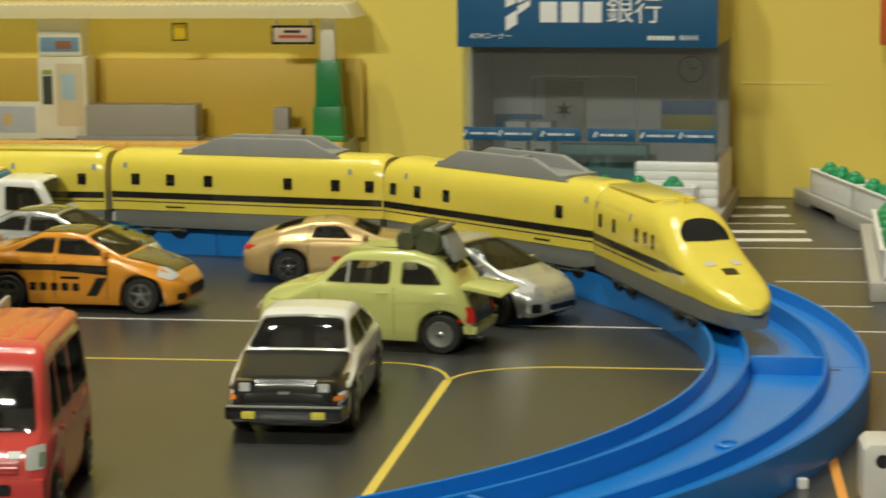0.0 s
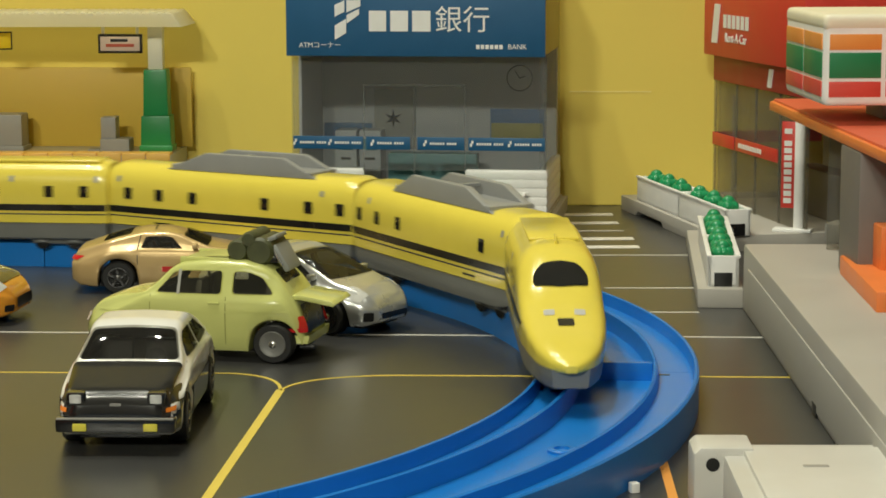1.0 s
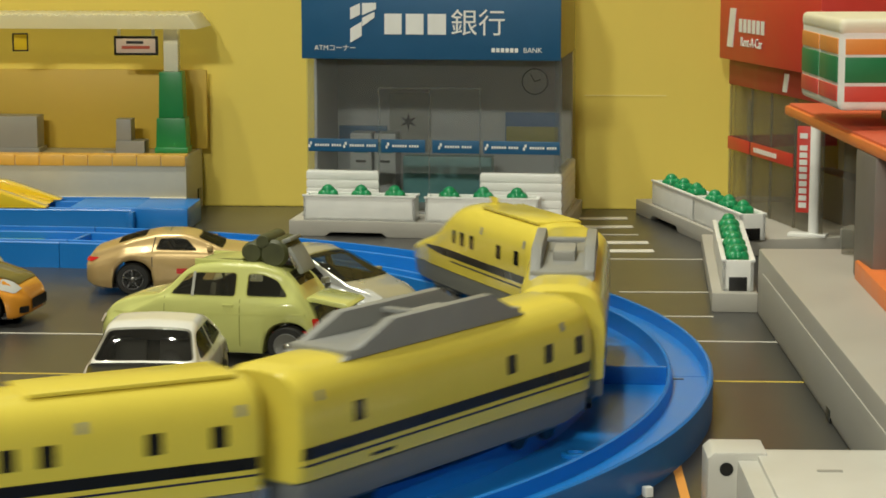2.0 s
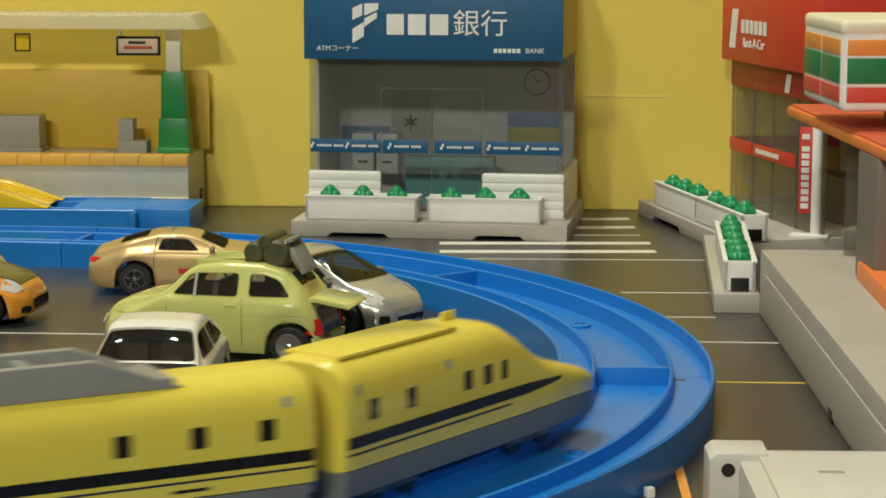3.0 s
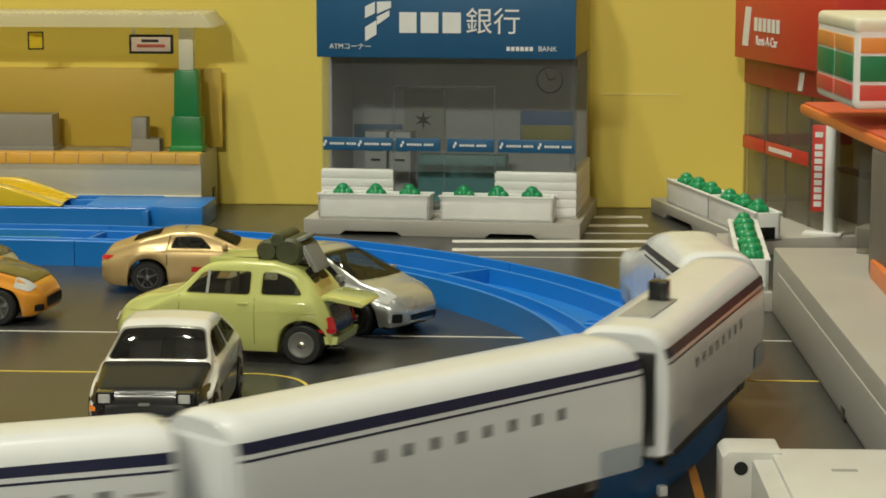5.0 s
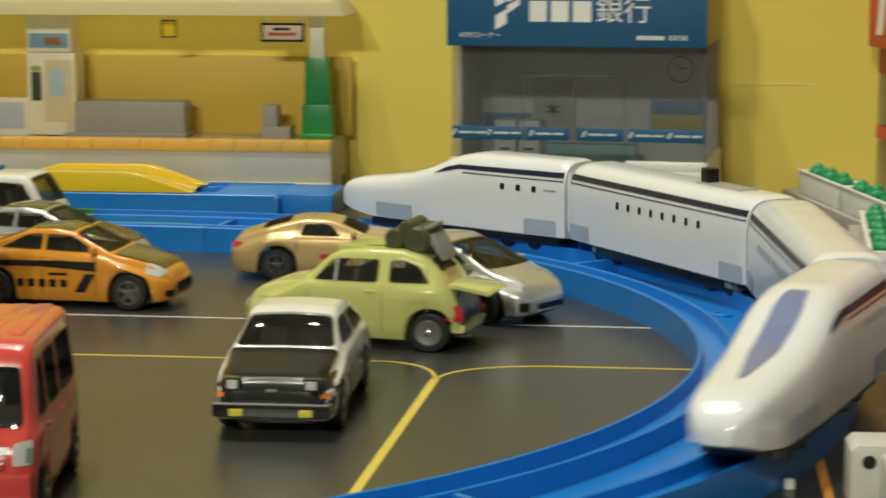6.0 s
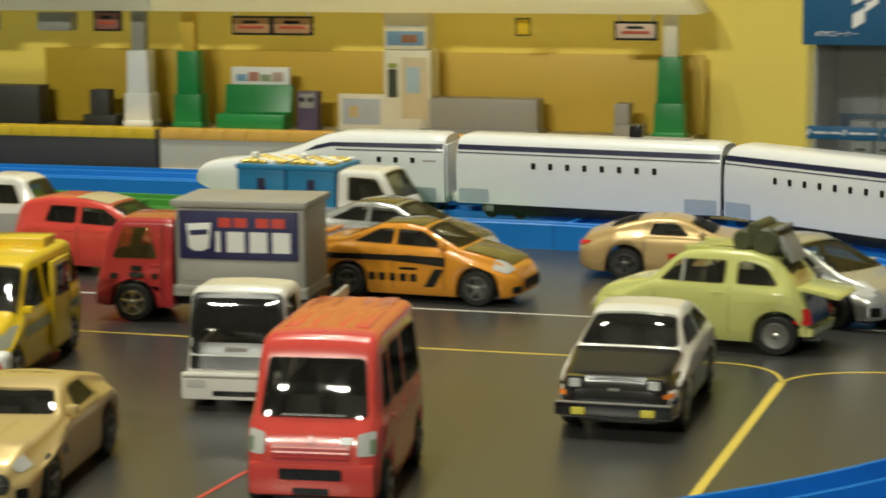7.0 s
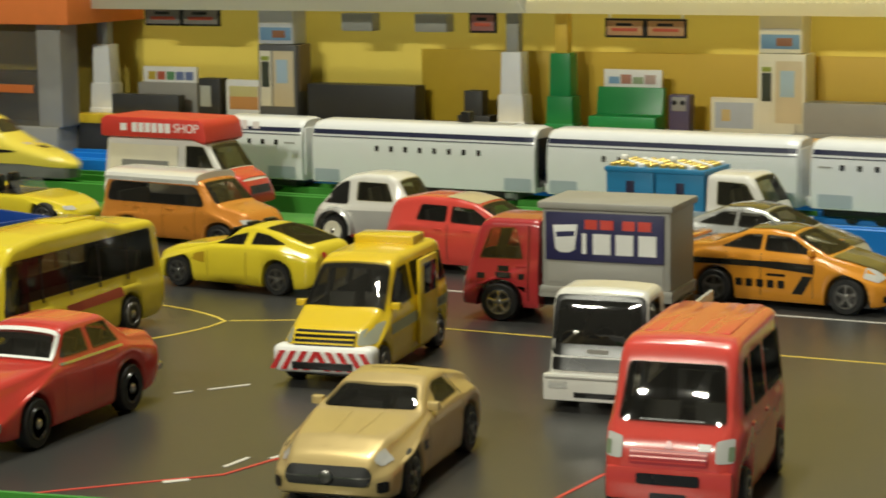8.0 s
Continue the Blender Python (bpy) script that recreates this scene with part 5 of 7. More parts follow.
def bus(m):
    t, L = make_car("yellow toy tour coach with dark windows", m,
                    [(-39, 14), (-38, 27.4), (-35.5, 29.2), (-20, 29.6), (-12, 31.6), (20, 31.6), (32, 30.2), (36.5, 26), (38.6, 15), (39, 9)],
                    [(-39, 13), (36, 13.4), (39, 8)], [(-39, 12.6), (-37, 13.2), (34, 13.2), (37, 12.4), (39, 10)], LEMON, (-21, 22), 5.0, 0.87, 2.4, 11.2, name="toy_bus", category="toy bus")
    sides(t, L, "window_band", rounded([(-34.5, 16.4), (34.6, 15.4), (33.8, 26.8), (-33.5, 27.2)], 1.2), TINT, label="long smoky window band")
    for x in (-20, -6, 8, 21):
        sides(t, L, "window_post", [(x - 0.4, 14.6), (x + 0.4, 14.6), (x + 0.4, 26.4), (x - 0.4, 26.4)], BLACK, 0.26)
    sides(t, L, "print_bar", [(-17, 10.6), (10, 9.8), (11, 12.2), (-16, 13.2)], plastic("brick_red_print", (0.40, 0.06, 0.03), 0.5), 0.2)
    part("roof_unit", box(-16, 0, -5, 5, 31.0, 32.4, 0.6), LEMON, t)
    front(t, L, "windscreen", rounded([(-10.6, 13), (10.6, 13), (9.8, 26), (-9.8, 26)], 1), GLASS, 0.13, both=False)
    sides(t, L, "front_glass", rounded([(27, 12.4), (37.2, 12.4), (35.4, 26), (27, 26)], 1), GLASS, 0.3)
    front(t, L, "headlamp", rect(6.6, 10.2, 6.4, 8.4, 0.5), LAMP_GLASS)
    front(t, L, "tail_lamp", rect(8.6, 11, 7, 12, 0.5), RED_LENS, way=-1)


def orange_wagon(m):
    t, L = make_car("copper orange toy wagon with white roof and dark windows", m,
                    [(-33, 13), (-32, 24.6), (-30, 28.4), (-26, 29.4), (7, 29.6), (11, 28.4), (19, 18.6), (23, 17.6), (29.5, 15.6), (32, 12), (33, 8.6)],
                    [(-33, 12), (14, 17.2), (33, 9)], [(-33, 12), (-31, 13.4), (20, 13.4), (29, 12.6), (33, 9.4)], COPPER, (-20, 20), 5.4, 0.80, 3.0)
    sides(t, L, "window_band", rounded([(-30, 18.0), (14.4, 17.8), (9.6, 26.4), (-28.4, 26.8)], 2.4), GLASS, label="rounded dark window band")
    over(t, L, "windscreen", rounded([(11.4, -9.6), (18.4, -11.2), (18.4, 11.2), (11.4, 9.6)], 1.2), TINT)
    roof = Loft(lambda x: [(0, 27.2), (10.4, 27.2), (11.4, 27.6), (11.7, 28.8), (11.1, 30.2), (9.4, 31.2), (5, 31.7), (0, 31.8)], -30.6, 9.8, 8)
    part("roof", roof.mesh(), WHITE_PAINT, t, "white roof")
    sides(t, L, "roof_edge", rounded([(-31, 27.0), (10.6, 27.0), (9.4, 28.8), (-30, 28.8)], 0.6), WHITE_PAINT, 0.3)
    door_lines(t, L, (-4, 10), 4.6, 17.6, paint("copper_dark", (0.25, 0.08, 0.01)))
    handles(t, L, (-1, -16), 16.0, COPPER)
    front(t, L, "headlamp", rounded([(8.4, 10.6), (11.4, 10.6), (11.4, 13.4), (8.4, 13.4)], 1.0), LAMP_GLASS, 0.3)
    front(t, L, "grille", rect(-6, 6, 10, 12, 0.5), BLACK, both=False)


def shop_van(m):
    """White delivery van with a red display roof."""
    t, L = make_car("white toy delivery van with red roof box and lettering", m,
                    [(-33, 10), (-32.6, 26.6), (-30, 27.8), (9, 27.8), (13, 27.2), (15, 26.0), (23, 15.8), (28, 14.2), (31, 12), (32, 7)],
                    [(-33, 10), (20, 14), (32, 7)], [(-33, 12.4), (-31, 13), (22, 12.8), (28, 12), (32, 10)], WHITE_PAINT, (-20, 20), 5.2, 0.86, 3.0, name="toy_van", category="toy van")
    box_roof = part("roof_box", prism([(-33.2, 27.2), (9, 27.2), (14.6, 25.6), (16.4, 26.6), (15.2, 32.6), (13, 34.4), (-31, 34.8), (-33.2, 33.8)], -13.4, 13.4, 1.1), RED, t, "red roof box")
    for s in (1, -1):
        bars([(-23.5, -20.5, -1.3, 1.3)] + [(-18 + k * 3.1, -15.6 + k * 3.1, -1.7, 1.7) for k in range(6)], WHITE, box_roof, (facing(0, -13.5, 31.0) if s < 0 else facing(0, 13.5, 31.0, 180)))
        lettering("SHOP", 4.6, WHITE, box_roof, facing(7.2 if s < 0 else -7.2, s * 13.45, 31.0, 0 if s < 0 else 180))
    sides(t, L, "serving_hatch", rect(-30, 2, 8.6, 24.6, 0.6), IVORY, 0.4, "ivory serving hatch")
    sides(t, L, "hatch_shelf", rect(-29, 1, 14.6, 15.2, 0.1), GREY_BOX, 0.8)
    sides(t, L, "print_bar", rect(-24, -2, 16.6, 19.0, 0.3), plastic("faded_print", (0.22, 0.22, 0.20), 0.5), 0.7)
    sides(t, L, "side_window", rounded([(5.4, 14.2), (20.4, 14.0), (13.6, 24.8), (5.4, 25.0)], 0.9), TINT)
    over(t, L, "windscreen", rounded([(15.8, -10.0), (22.4, -11.2), (22.4, 11.2), (15.8, 10.0)], 1.0), TINT)
    over(t, L, "bonnet", rounded([(22.8, -11.4), (29.5, -10.8), (29.5, 10.8), (22.8, 11.4)], 1), RED_PAINT, 0.2, "red bonnet")
    front(t, L, "nose_panel", rect(-11, 11, 4.4, 12.8, 0.8), RED_PAINT, 0.25, both=False)
    front(t, L, "grille", rect(-7, 7, 8.2, 11, 0.4), BLACK, 0.5, both=False)
    sides(t, L, "nose_side", rounded([(23, 4.4), (31, 5), (29.6, 13.2), (23, 14.0)], 0.6), RED_PAINT, 0.2)


def vintage_car(m):
    """Small white car with big wing arches and a dark hood."""
    t, L = make_car("white and grey vintage toy car with dark folded hood", m,
                    [(-28, 9), (-27, 13), (-22, 17), (-18, 22), (-13, 25.2), (-6, 26.4), (4, 26.2), (7.6, 24.6), (13, 16.6), (18, 15.6), (25, 13.8), (28, 9)],
                    [(-28, 9), (-20, 15), (12, 15.2), (28, 9)], [(-28, 8), (-24, 10.6), (-12, 11.4), (10, 11.2), (22, 9.8), (28, 6.6)], WHITE_PAINT, (-17, 18), 5.6, 0.78, 3.2, 11.2, "disc", IVORY)
    sides(t, L, "hood", rounded([(-24, 15.4), (-11.6, 15.4), (-11.6, 24.0), (-16, 22.6)], 1.4), BLACK, 0.25, "dark folded hood")
    sides(t, L, "side_window", rounded([(-8.4, 16.8), (6.8, 16.8), (4.0, 23.4), (-8.4, 23.6)], 0.9), TINT)
    over(t, L, "windscreen", rounded([(7.8, -7.6), (12.6, -8.6), (12.6, 8.6), (7.8, 7.6)], 1), TINT)
    grey = paint("grey_wing_paint", (0.42, 0.42, 0.40))
    sides(t, L, "lower_body", [(-26, 5), (26, 5), (26, 11.0), (10, 13.6), (-10, 13.2), (-26, 12.6)], grey, 0.2, "grey lower body")
    for x, a in ((-17, 1), (18, -1)):
        for s in (1, -1):
            b = bmesh.new()
            rows = []
            for i in range(13):
                an = radians(-10 + 200 * i / 12)
                rr = 7.0 + 0.6 * math.sin(an)
                rows.append([b.verts.new((x + rr * math.cos(an) * f, y, 5.6 + rr * math.sin(an) * f)) for f, y in ((1.0, s * 8.6), (1.12, s * 9.2), (1.16, s * 11.6), (1.1, s * 13.6), (1.0, s * 13.9), (0.96, s * 11.6))])
            for p, q in zip(rows, rows[1:]):
                for k in range(6):
                    b.faces.new((p[k], p[(k + 1) % 6], q[(k + 1) % 6], q[k]))
            part("wing", b, grey, t, "grey swept wing")
    part("running_board", box(-10, 11, -13, 13, 3.6, 4.8, 0.4), paint("maroon_paint", (0.22, 0.02, 0.02)), t, "dark red running board")
    front(t, L, "radiator", rect(-4, 4, 6, 12, 0.6), CHROME, both=False)


def roadster(m):
    t, L = make_car("open yellow toy roadster with black seats", m,
                    [(-33, 10), (-32, 13.6), (-24, 15.6), (-14, 15.2), (-10, 13.4), (4, 13.2), (9, 13.6), (22, 12), (30, 9.4), (33, 6.4)],
                    [(-33, 10), (-20, 13.6), (10, 12.6), (33, 6)], [(-33, 10.6), (-31, 12.6), (-20, 14), (0, 13.2), (20, 13.8), (29, 11.6), (33, 7)], LEMON, (-20, 20), 5.5, 0.8, 2.6, 11.6, "spoke")
    over(t, L, "cockpit", rounded([(-12, -9), (6, -9.6), (6, 9.6), (-12, 9)], 1.5), BLACK, 0.25, "open dark cockpit")
    for y in (-4.8, 4.8):
        part("seat_back", moved(box(-1.6, 1.6, y - 2.8, y + 2.8, 12.5, 20.6, 1.2), -8, 0, 0), BLACK, t)
    w = part("windscreen", moved(box(-0.4, 0.4, -9.6, 9.6, -0.5, 6.6, 0.25), 5.4, 0, 13.2, 0, -35), CLEAR, t, "clear raked windscreen")
    front(t, L, "headlamp", rect(7, 10.6, 8, 9.6, 0.4), LAMP_GLASS)
    sides(t, L, "side_vent", rounded([(-14, 7), (-4, 7.6), (-6, 10), (-14, 11)], 0.5), BLACK, 0.14)


def cab(label, m, material, height, roofz, slant=4.0, wide=12.6, wheels=(-21, 20), r=5.2, long=66, cab_len=20, name="toy_truck"):
    """Truck cab on a frame: front to +x. Returns the thing, the cab's loft and the x of its rear wall."""
    t = thing(name, m, label, "toy truck", "parked toy cars")
    l = long / 2
    x0 = l - cab_len
    top = smooth_profile([(x0, roofz - 0.6), (x0 + 1, roofz), (l - slant - 4, roofz), (l - slant - 1.4, roofz - 1.4), (l - 2.2, height * 1.0), (l - 0.6, height * 0.8), (l, height * 0.5)], 0.9)
    belt = smooth_profile([(x0, height * 1.02), (l, height * 0.5)], 1)
    wd = smooth_profile([(x0, wide), (l - 3, wide), (l - 0.8, wide - 0.8), (l, wide - 1.8)], 0.8)
    sl = smooth_profile([(x0, 4.0), (l, 4.2)], 1)
    L = Loft(car_section(top, belt, wd, sl, (wheels[1],), r, 0.88 * 1.0), x0, l, 60)
    CABINS[t.name] = (part("cab", L.mesh(), material, t, edge=48), L, 2 * r + 2.0, [])
    part("chassis", box(-l + 2, l - 6, -7, 7, 4.4, 8.0, 0.5), BLACK, t, "black chassis")
    for x in wheels:
        for y in (-10.6, 10.6):
            wheel(t, x, y, r, "spoke", CHROME)
    return t, L, x0


def crate_pickup(m):
    t, L, x0 = cab("white toy pickup truck carrying blue crates of bottles", m, WHITE_PAINT, 15.5, 26.0, 6.5, 12.4, (-19, 19), 5.0, 62, 24)
    over(t, L, "windscreen", rounded([(22.6, -9.6), (28.0, -10.8), (28.0, 10.8), (22.6, 9.6)], 0.9), TINT)
    sides(t, L, "side_window", rounded([(10.4, 16.4), (25.4, 15.8), (20.6, 23.6), (10.4, 24.0)], 0.9), TINT)
    part("flatbed", box(-31, 7, -12.6, 12.6, 8.0, 11.0, 0.5), WHITE_PAINT, t)
    for s in (-1, 1):
        part("side_board", box(-31, 7, s * 12.2 - 0.6, s * 12.2 + 0.6, 10.4, 14.0, 0.3), WHITE_PAINT, t)
    crate_blue = plastic("crate_blue", (0.012, 0.20, 0.42), 0.4)
    for k, x in enumerate((-29.5, -11.5)):
        c = part("crate", box(x, x + 17.4, -11.4, 11.4, 11.0, 26.4, 0.6), crate_blue, t, "blue bottle crate")
        part("crate_rim", box(x - 0.5, x + 17.9, -11.9, 11.9, 25.4, 27.0, 0.4), crate_blue, c)
        for s in (-1, 1):
            part("print_bar", box(x + 7.4, x + 10.4, s * 11.5 - 0.15, s * 11.5 + 0.15, 14, 22.6, 0.1), NAVY, c)
        cap = None
        for i in range(5):
            for j in range(6):
                if cap is None:
                    cap = part("bottle_cap", turned([(1.3, 0), (1.3, 1.0), (0.9, 1.4)], 10), CAP_GOLD, c)
                    o = cap
                else:
                    o = new("bottle_cap", cap.data if (i + j) % 3 else white_cap.data)
                    o.parent = c
                if i == 0 and j == 0:
                    white_cap = part("bottle_cap", turned([(1.3, 0), (1.3, 1.0), (0.9, 1.4)], 10), WHITE, c)
                    white_cap.location = ((x + 1.9) / 1000, 0.0, 0.0284)
                o.location = ((x + 1.9 + i * 3.4) / 1000, (-9.2 + j * 3.7) / 1000, 0.0268)
    front(t, L, "headlamp", rect(7, 10.4, 9, 12, 0.6), LAMP_GLASS)


def sign_truck(m):
    t, L, x0 = cab("deep red toy kei truck with grey shop box", m, DEEP_RED, 17.0, 28.6, 4.0, 12.4, (-20, 20), 5.4, 62, 22)
    over(t, L, "windscreen", rounded([(25.2, -9.6), (28.6, -10.8), (28.6, 10.8), (25.2, 9.6)], 0.8), TINT)
    sides(t, L, "side_window", rounded([(13.0, 17.6), (26.0, 17.4), (22.6, 26.0), (15.4, 26.4)], 0.9), TINT, label="clear side window")
    sides(t, L, "door_gap", [(11.6, 6), (11.9, 6), (11.9, 27), (11.6, 27)], BLACK, 0.1)
    for z, a, b in ((8.4, 12.6, 15.0), (12.0, 12.8, 14.6), (9.0, 17, 21), (12.2, 16.6, 21.2), (14.0, 17.4, 20.6), (11.8, 24.2, 26.6), (8.6, 24.4, 26.4)):
        sides(t, L, "print_bar", rect(a, b, z, z + 1.6, 0.2), BLACK, 0.16)
    handles(t, L, (13.8,), 15.6, DEEP_RED)
    front(t, L, "headlamp", rect(7, 10.6, 9, 12, 0.6), LAMP_GLASS)
    part("flatbed", box(-28, 8.6, -12.6, 12.6, 7.6, 9.6, 0.5), GREY_BOX, t)
    shop = part("shop_box", box(-27.4, 7.8, -12.2, 12.2, 9.4, 32.4, 0.8), GREY_BOX, t, "grey shop box")
    part("box_lid", box(-28.2, 8.8, -13.4, 13.4, 32.2, 34.2, 0.6), GREY_BOX, shop)
    part("box_lip", box(-28.0, 8.4, -13.0, 13.0, 9.0, 10.8, 0.5), GREY_BOX, shop)
    for s in (1, -1):
        part("box_panel", box(-25.6, 6.2, s * 12.3 - 0.25, s * 12.3 + 0.25, 12.0, 17.4, 0.3), plastic("pale_grey_panel", (0.38, 0.37, 0.34), 0.45), shop)
    sign_blue = plastic("sign_navy", (0.02, 0.02, 0.09), 0.4)
    for s in (1, -1):
        sg = part("sign_board", box(-27.6, 4.8, -0.4, 0.4, -6.6, 6.6, 0.2), sign_blue, shop, "navy printed sign board")
        turn = Matrix.Rotation(math.pi, 4, "Z") if s > 0 else Matrix.Identity(4)
        sg.matrix_basis = Matrix.Translation((0.0018, s * 0.0126, 0.0248)) @ turn @ Matrix.Translation((0.0228 if s > 0 else 0.0, 0, 0))
        face = facing(0, -0.5, 0)
        # a bowl, small red marks and large white marks that stand for the shop's name
        part("bowl_print", prism([(-25.4, 3.0), (-18.6, 3.4), (-19.4, -3.6), (-21, -4.4), (-23.4, -4.4), (-24.8, -3.4)], -0.7, -0.3, 0.1), WHITE, sg, "white bowl picture")
        part("bowl_print", prism([(-24.6, 1.2), (-19.4, 1.6), (-19.6, 0.2), (-24.4, -0.2)], -0.8, -0.6, 0), sign_blue, sg)
        bars([(-16.6, -13.2, 2.2, 4.8), (-12.4, -8.8, 2.2, 4.8), (-6.4, -3.0, 2.2, 4.8), (-2.2, 1.4, 2.2, 4.8)], CORAL, sg, face)
        bars([(-17.4, -16.2, -4.6, 1.0)] + [(x, x + 4.8, -4.6, 1.0) for x in (-14.4, -8.2, -2.0)], WHITE, sg, face)


def white_truck(m):
    t, L, x0 = cab("white toy flatbed truck with black grille", m, WHITE_PAINT, 15.6, 29.0, 2.6, 12.2, (-22, 19), 5.0, 66, 19)
    front(t, L, "windscreen", rounded([(-10.0, 16.2), (10.0, 16.2), (9.2, 26.6), (-9.2, 26.6)], 1.4), DARK_PANE, 0.3, both=False, label="large dark windscreen")
    front(t, L, "grille", rounded([(-10.4, 10.0), (10.4, 10.0), (10.4, 13.0), (-10.4, 13.0)], 0.6), BLACK, 0.25, both=False)
    front(t, L, "black_mask", rounded([(-11.0, 13.4), (11.0, 13.4), (10.3, 27.8), (-10.3, 27.8)], 1.8), BLACK, 0.1, both=False)
    bars([(-2.4, 2.4, -0.5, 0.5)], GREY_BOX, t, Matrix.Translation((L.x_at(0, 14.6) / 1000 + 0.0004, 0, 0.0146)) @ Matrix.Rotation(radians(90), 4, "Z") @ FACE_FRONT)
    part("front_bumper", box(31.6, 34.2, -12.2, 12.2, 2.6, 9.2, 0.9), WHITE_PAINT, t, "white front bumper")
    for y in (-8.6, 8.6):
        part("headlamp", box(33.8, 34.5, y - 2.2, y + 2.2, 5.6, 7.6, 0.3), LAMP_GLASS, t)
    part("bumper_slot", box(33.9, 34.4, -5, 5, 3.6, 5.0, 0.3), BLACK, t)
    part("bumper_trim", box(33.9, 34.5, -11.6, 11.6, 8.0, 8.6, 0.2), GREY_BOX, t)
    sides(t, L, "side_window", rounded([(18, 16.6), (29.4, 16.4), (28.0, 26.4), (18, 26.6)], 0.9), GLASS)
    part("flatbed", box(-33, 13, -12.6, 12.6, 8.4, 11.6, 0.5), WHITE_PAINT, t, "white flatbed")
    part("headboard", box(12.4, 13.6, -12.4, 12.4, 11, 22, 0.4), WHITE_PAINT, t)
    for s in (-1, 1):
        part("side_board", box(-33, 12.6, s * 12.4 - 0.5, s * 12.4 + 0.5, 11.4, 19.6, 0.3), WHITE_PAINT, t)


def blue_truck(m):
    t, L, x0 = cab("blue toy tipper truck beside the coach", m, plastic("truck_blue", (0.01, 0.05, 0.26), 0.35), 15, 25, 3, 12, (-20, 19), 5, 62, 18)
    tub = bmesh.new()
    for a in ((-30, 10, -12.4, 12.4, 8, 10), (-30, 10, -12.6, -11.2, 9.6, 21), (-30, 10, 11.2, 12.6, 9.6, 21), (-30.4, -29, -12.4, 12.4, 9.6, 21), (9, 10.4, -12.4, 12.4, 9.6, 21)):
        box(*a, 0.4, tub)
    part("tipper_body", tub, plastic("truck_blue_body", (0.01, 0.06, 0.30), 0.4), t, "blue open tipper body")


def parked(x, y, turn, sx=1.0, sy=1.0, sz=1.0, z=0.0):
    """Where a toy car stands, with its own proportions."""
    return at(x, y, z, turn) @ Matrix.Diagonal((sx, sy, sz, 1))


panda_coupe(parked(-68, 501, -92, 1.0, 1.07, 1.17))
bubble_car(parked(-61, 585, 166, 1.05, 1.0, 1.0))
gullwing("old gold toy gullwing coupe with black wheels", parked(-79, 693, 2, 1.0, 1.0, 0.95), GOLD_DARK, True)
silver_hatch(parked(-36, 629, -36))
sport_sedan("orange toy sports saloon with black stripes and bonnet", parked(-155, 638, -7), ORANGE_PAINT, True, DARK_FILM)
sport_sedan("silver toy saloon with glossy black bonnet and roof", parked(-176, 684, -8), SILVER, False, DARK_FILM)
crate_pickup(parked(-212, 731, -6, 1.06, 1.0, 1.10))
sign_truck(parked(-206, 592, 181, 1.10, 1.0, 1.06))
small_hatch(parked(-269, 665, -6))
white_truck(parked(-164, 510, -86, 1.0, 1.08, 1.0))
kei_van(parked(-119.5, 420, -86, 0.86, 1.08, 0.99))
gullwing("champagne gold toy gullwing coupe with long bonnet", parked(-186.5, 410, -84), GOLD, False)
patrol_van(parked(-239.0, 513, -84, 1.0, 1.0, 0.96))
corvette(parked(-327, 611, 172, 0.96, 1.0, 1.0))
bus(parked(-335, 507, -92, 1.0, 1.0, 1.06))
sedan(parked(-280, 419, -90, 1.0, 1.0, 1.09))
orange_wagon(parked(-394, 690, -9, 1.07, 1.0, 0.84))
shop_van(parked(-421, 735, -6, 1.03, 0.95, 1.08, 4.6))
vintage_car(parked(-322, 708, -4))
roadster(parked(-486, 714, -4, 1.0, 1.0, 0.92))
blue_truck(parked(-442, 618, 160, 1.0, 1.0, 0.85))


def cabin_cutter(loft, floor):
    """The hollow inside a shell: follows it a millimetre in, from the cabin floor to under the roof."""
    rings = []
    for x in np.linspace(loft.x0 + 1.6, loft.x1 - 1.6, 46):
        ceil = loft.z_at(x, 0) - 1.5
        if ceil < floor + 1.2:
            if rings:
                break
            continue
        half = [(0.0, floor)]
        for f in (0.0, 0.25, 0.5, 0.75, 0.9, 1.0):
            z = floor + (ceil - floor) * f
            w = max(1.0, loft.y_at(x, z) - 1.1 - (0.9 if f == 1.0 else 0.0))
            half.append((w, z))
        half.append((0.0, ceil + 0.2))
        rings.append([(x, y, z) for y, z in half] + [(x, -y, z) for y, z in half[-2:0:-1]])
    bm = bmesh.new()
    rings = [[bm.verts.new(p) for p in ring] for ring in rings]
    k = len(rings[0])
    for a, b in zip(rings, rings[1:]):
        for j in range(k):
            bm.faces.new((a[j], a[(j + 1) % k], b[(j + 1) % k], b[j]))
    bm.faces.new(rings[0])
    bm.faces.new(rings[-1][::-1])
    return bm, rings[0][0].co.x, rings[-1][0].co.x


def window_cutter(kind, outline, way, floor):
    c = Vector((sum(p[0] for p in outline) / len(outline), sum(p[1] for p in outline) / len(outline)))
    pts = []
    for p in outline:
        d = Vector(p) - c
        pts.append(tuple(c + d * max(0.5, 1 - 0.35 / max(d.length, 0.1))))
    if kind == "side":
        return prism(pts, -24, 24, 0)
    if kind == "top":
        return prism(pts, floor + 0.3, 60, 0, "z")
    bm = prism(pts, 8 if way > 0 else -60, 60 if way > 0 else -8, 0)
    bmesh.ops.transform(bm, matrix=Matrix(((0, 1, 0, 0), (1, 0, 0, 0), (0, 0, 1, 0), (0, 0, 0, 1))), verts=bm.verts)
    return bm


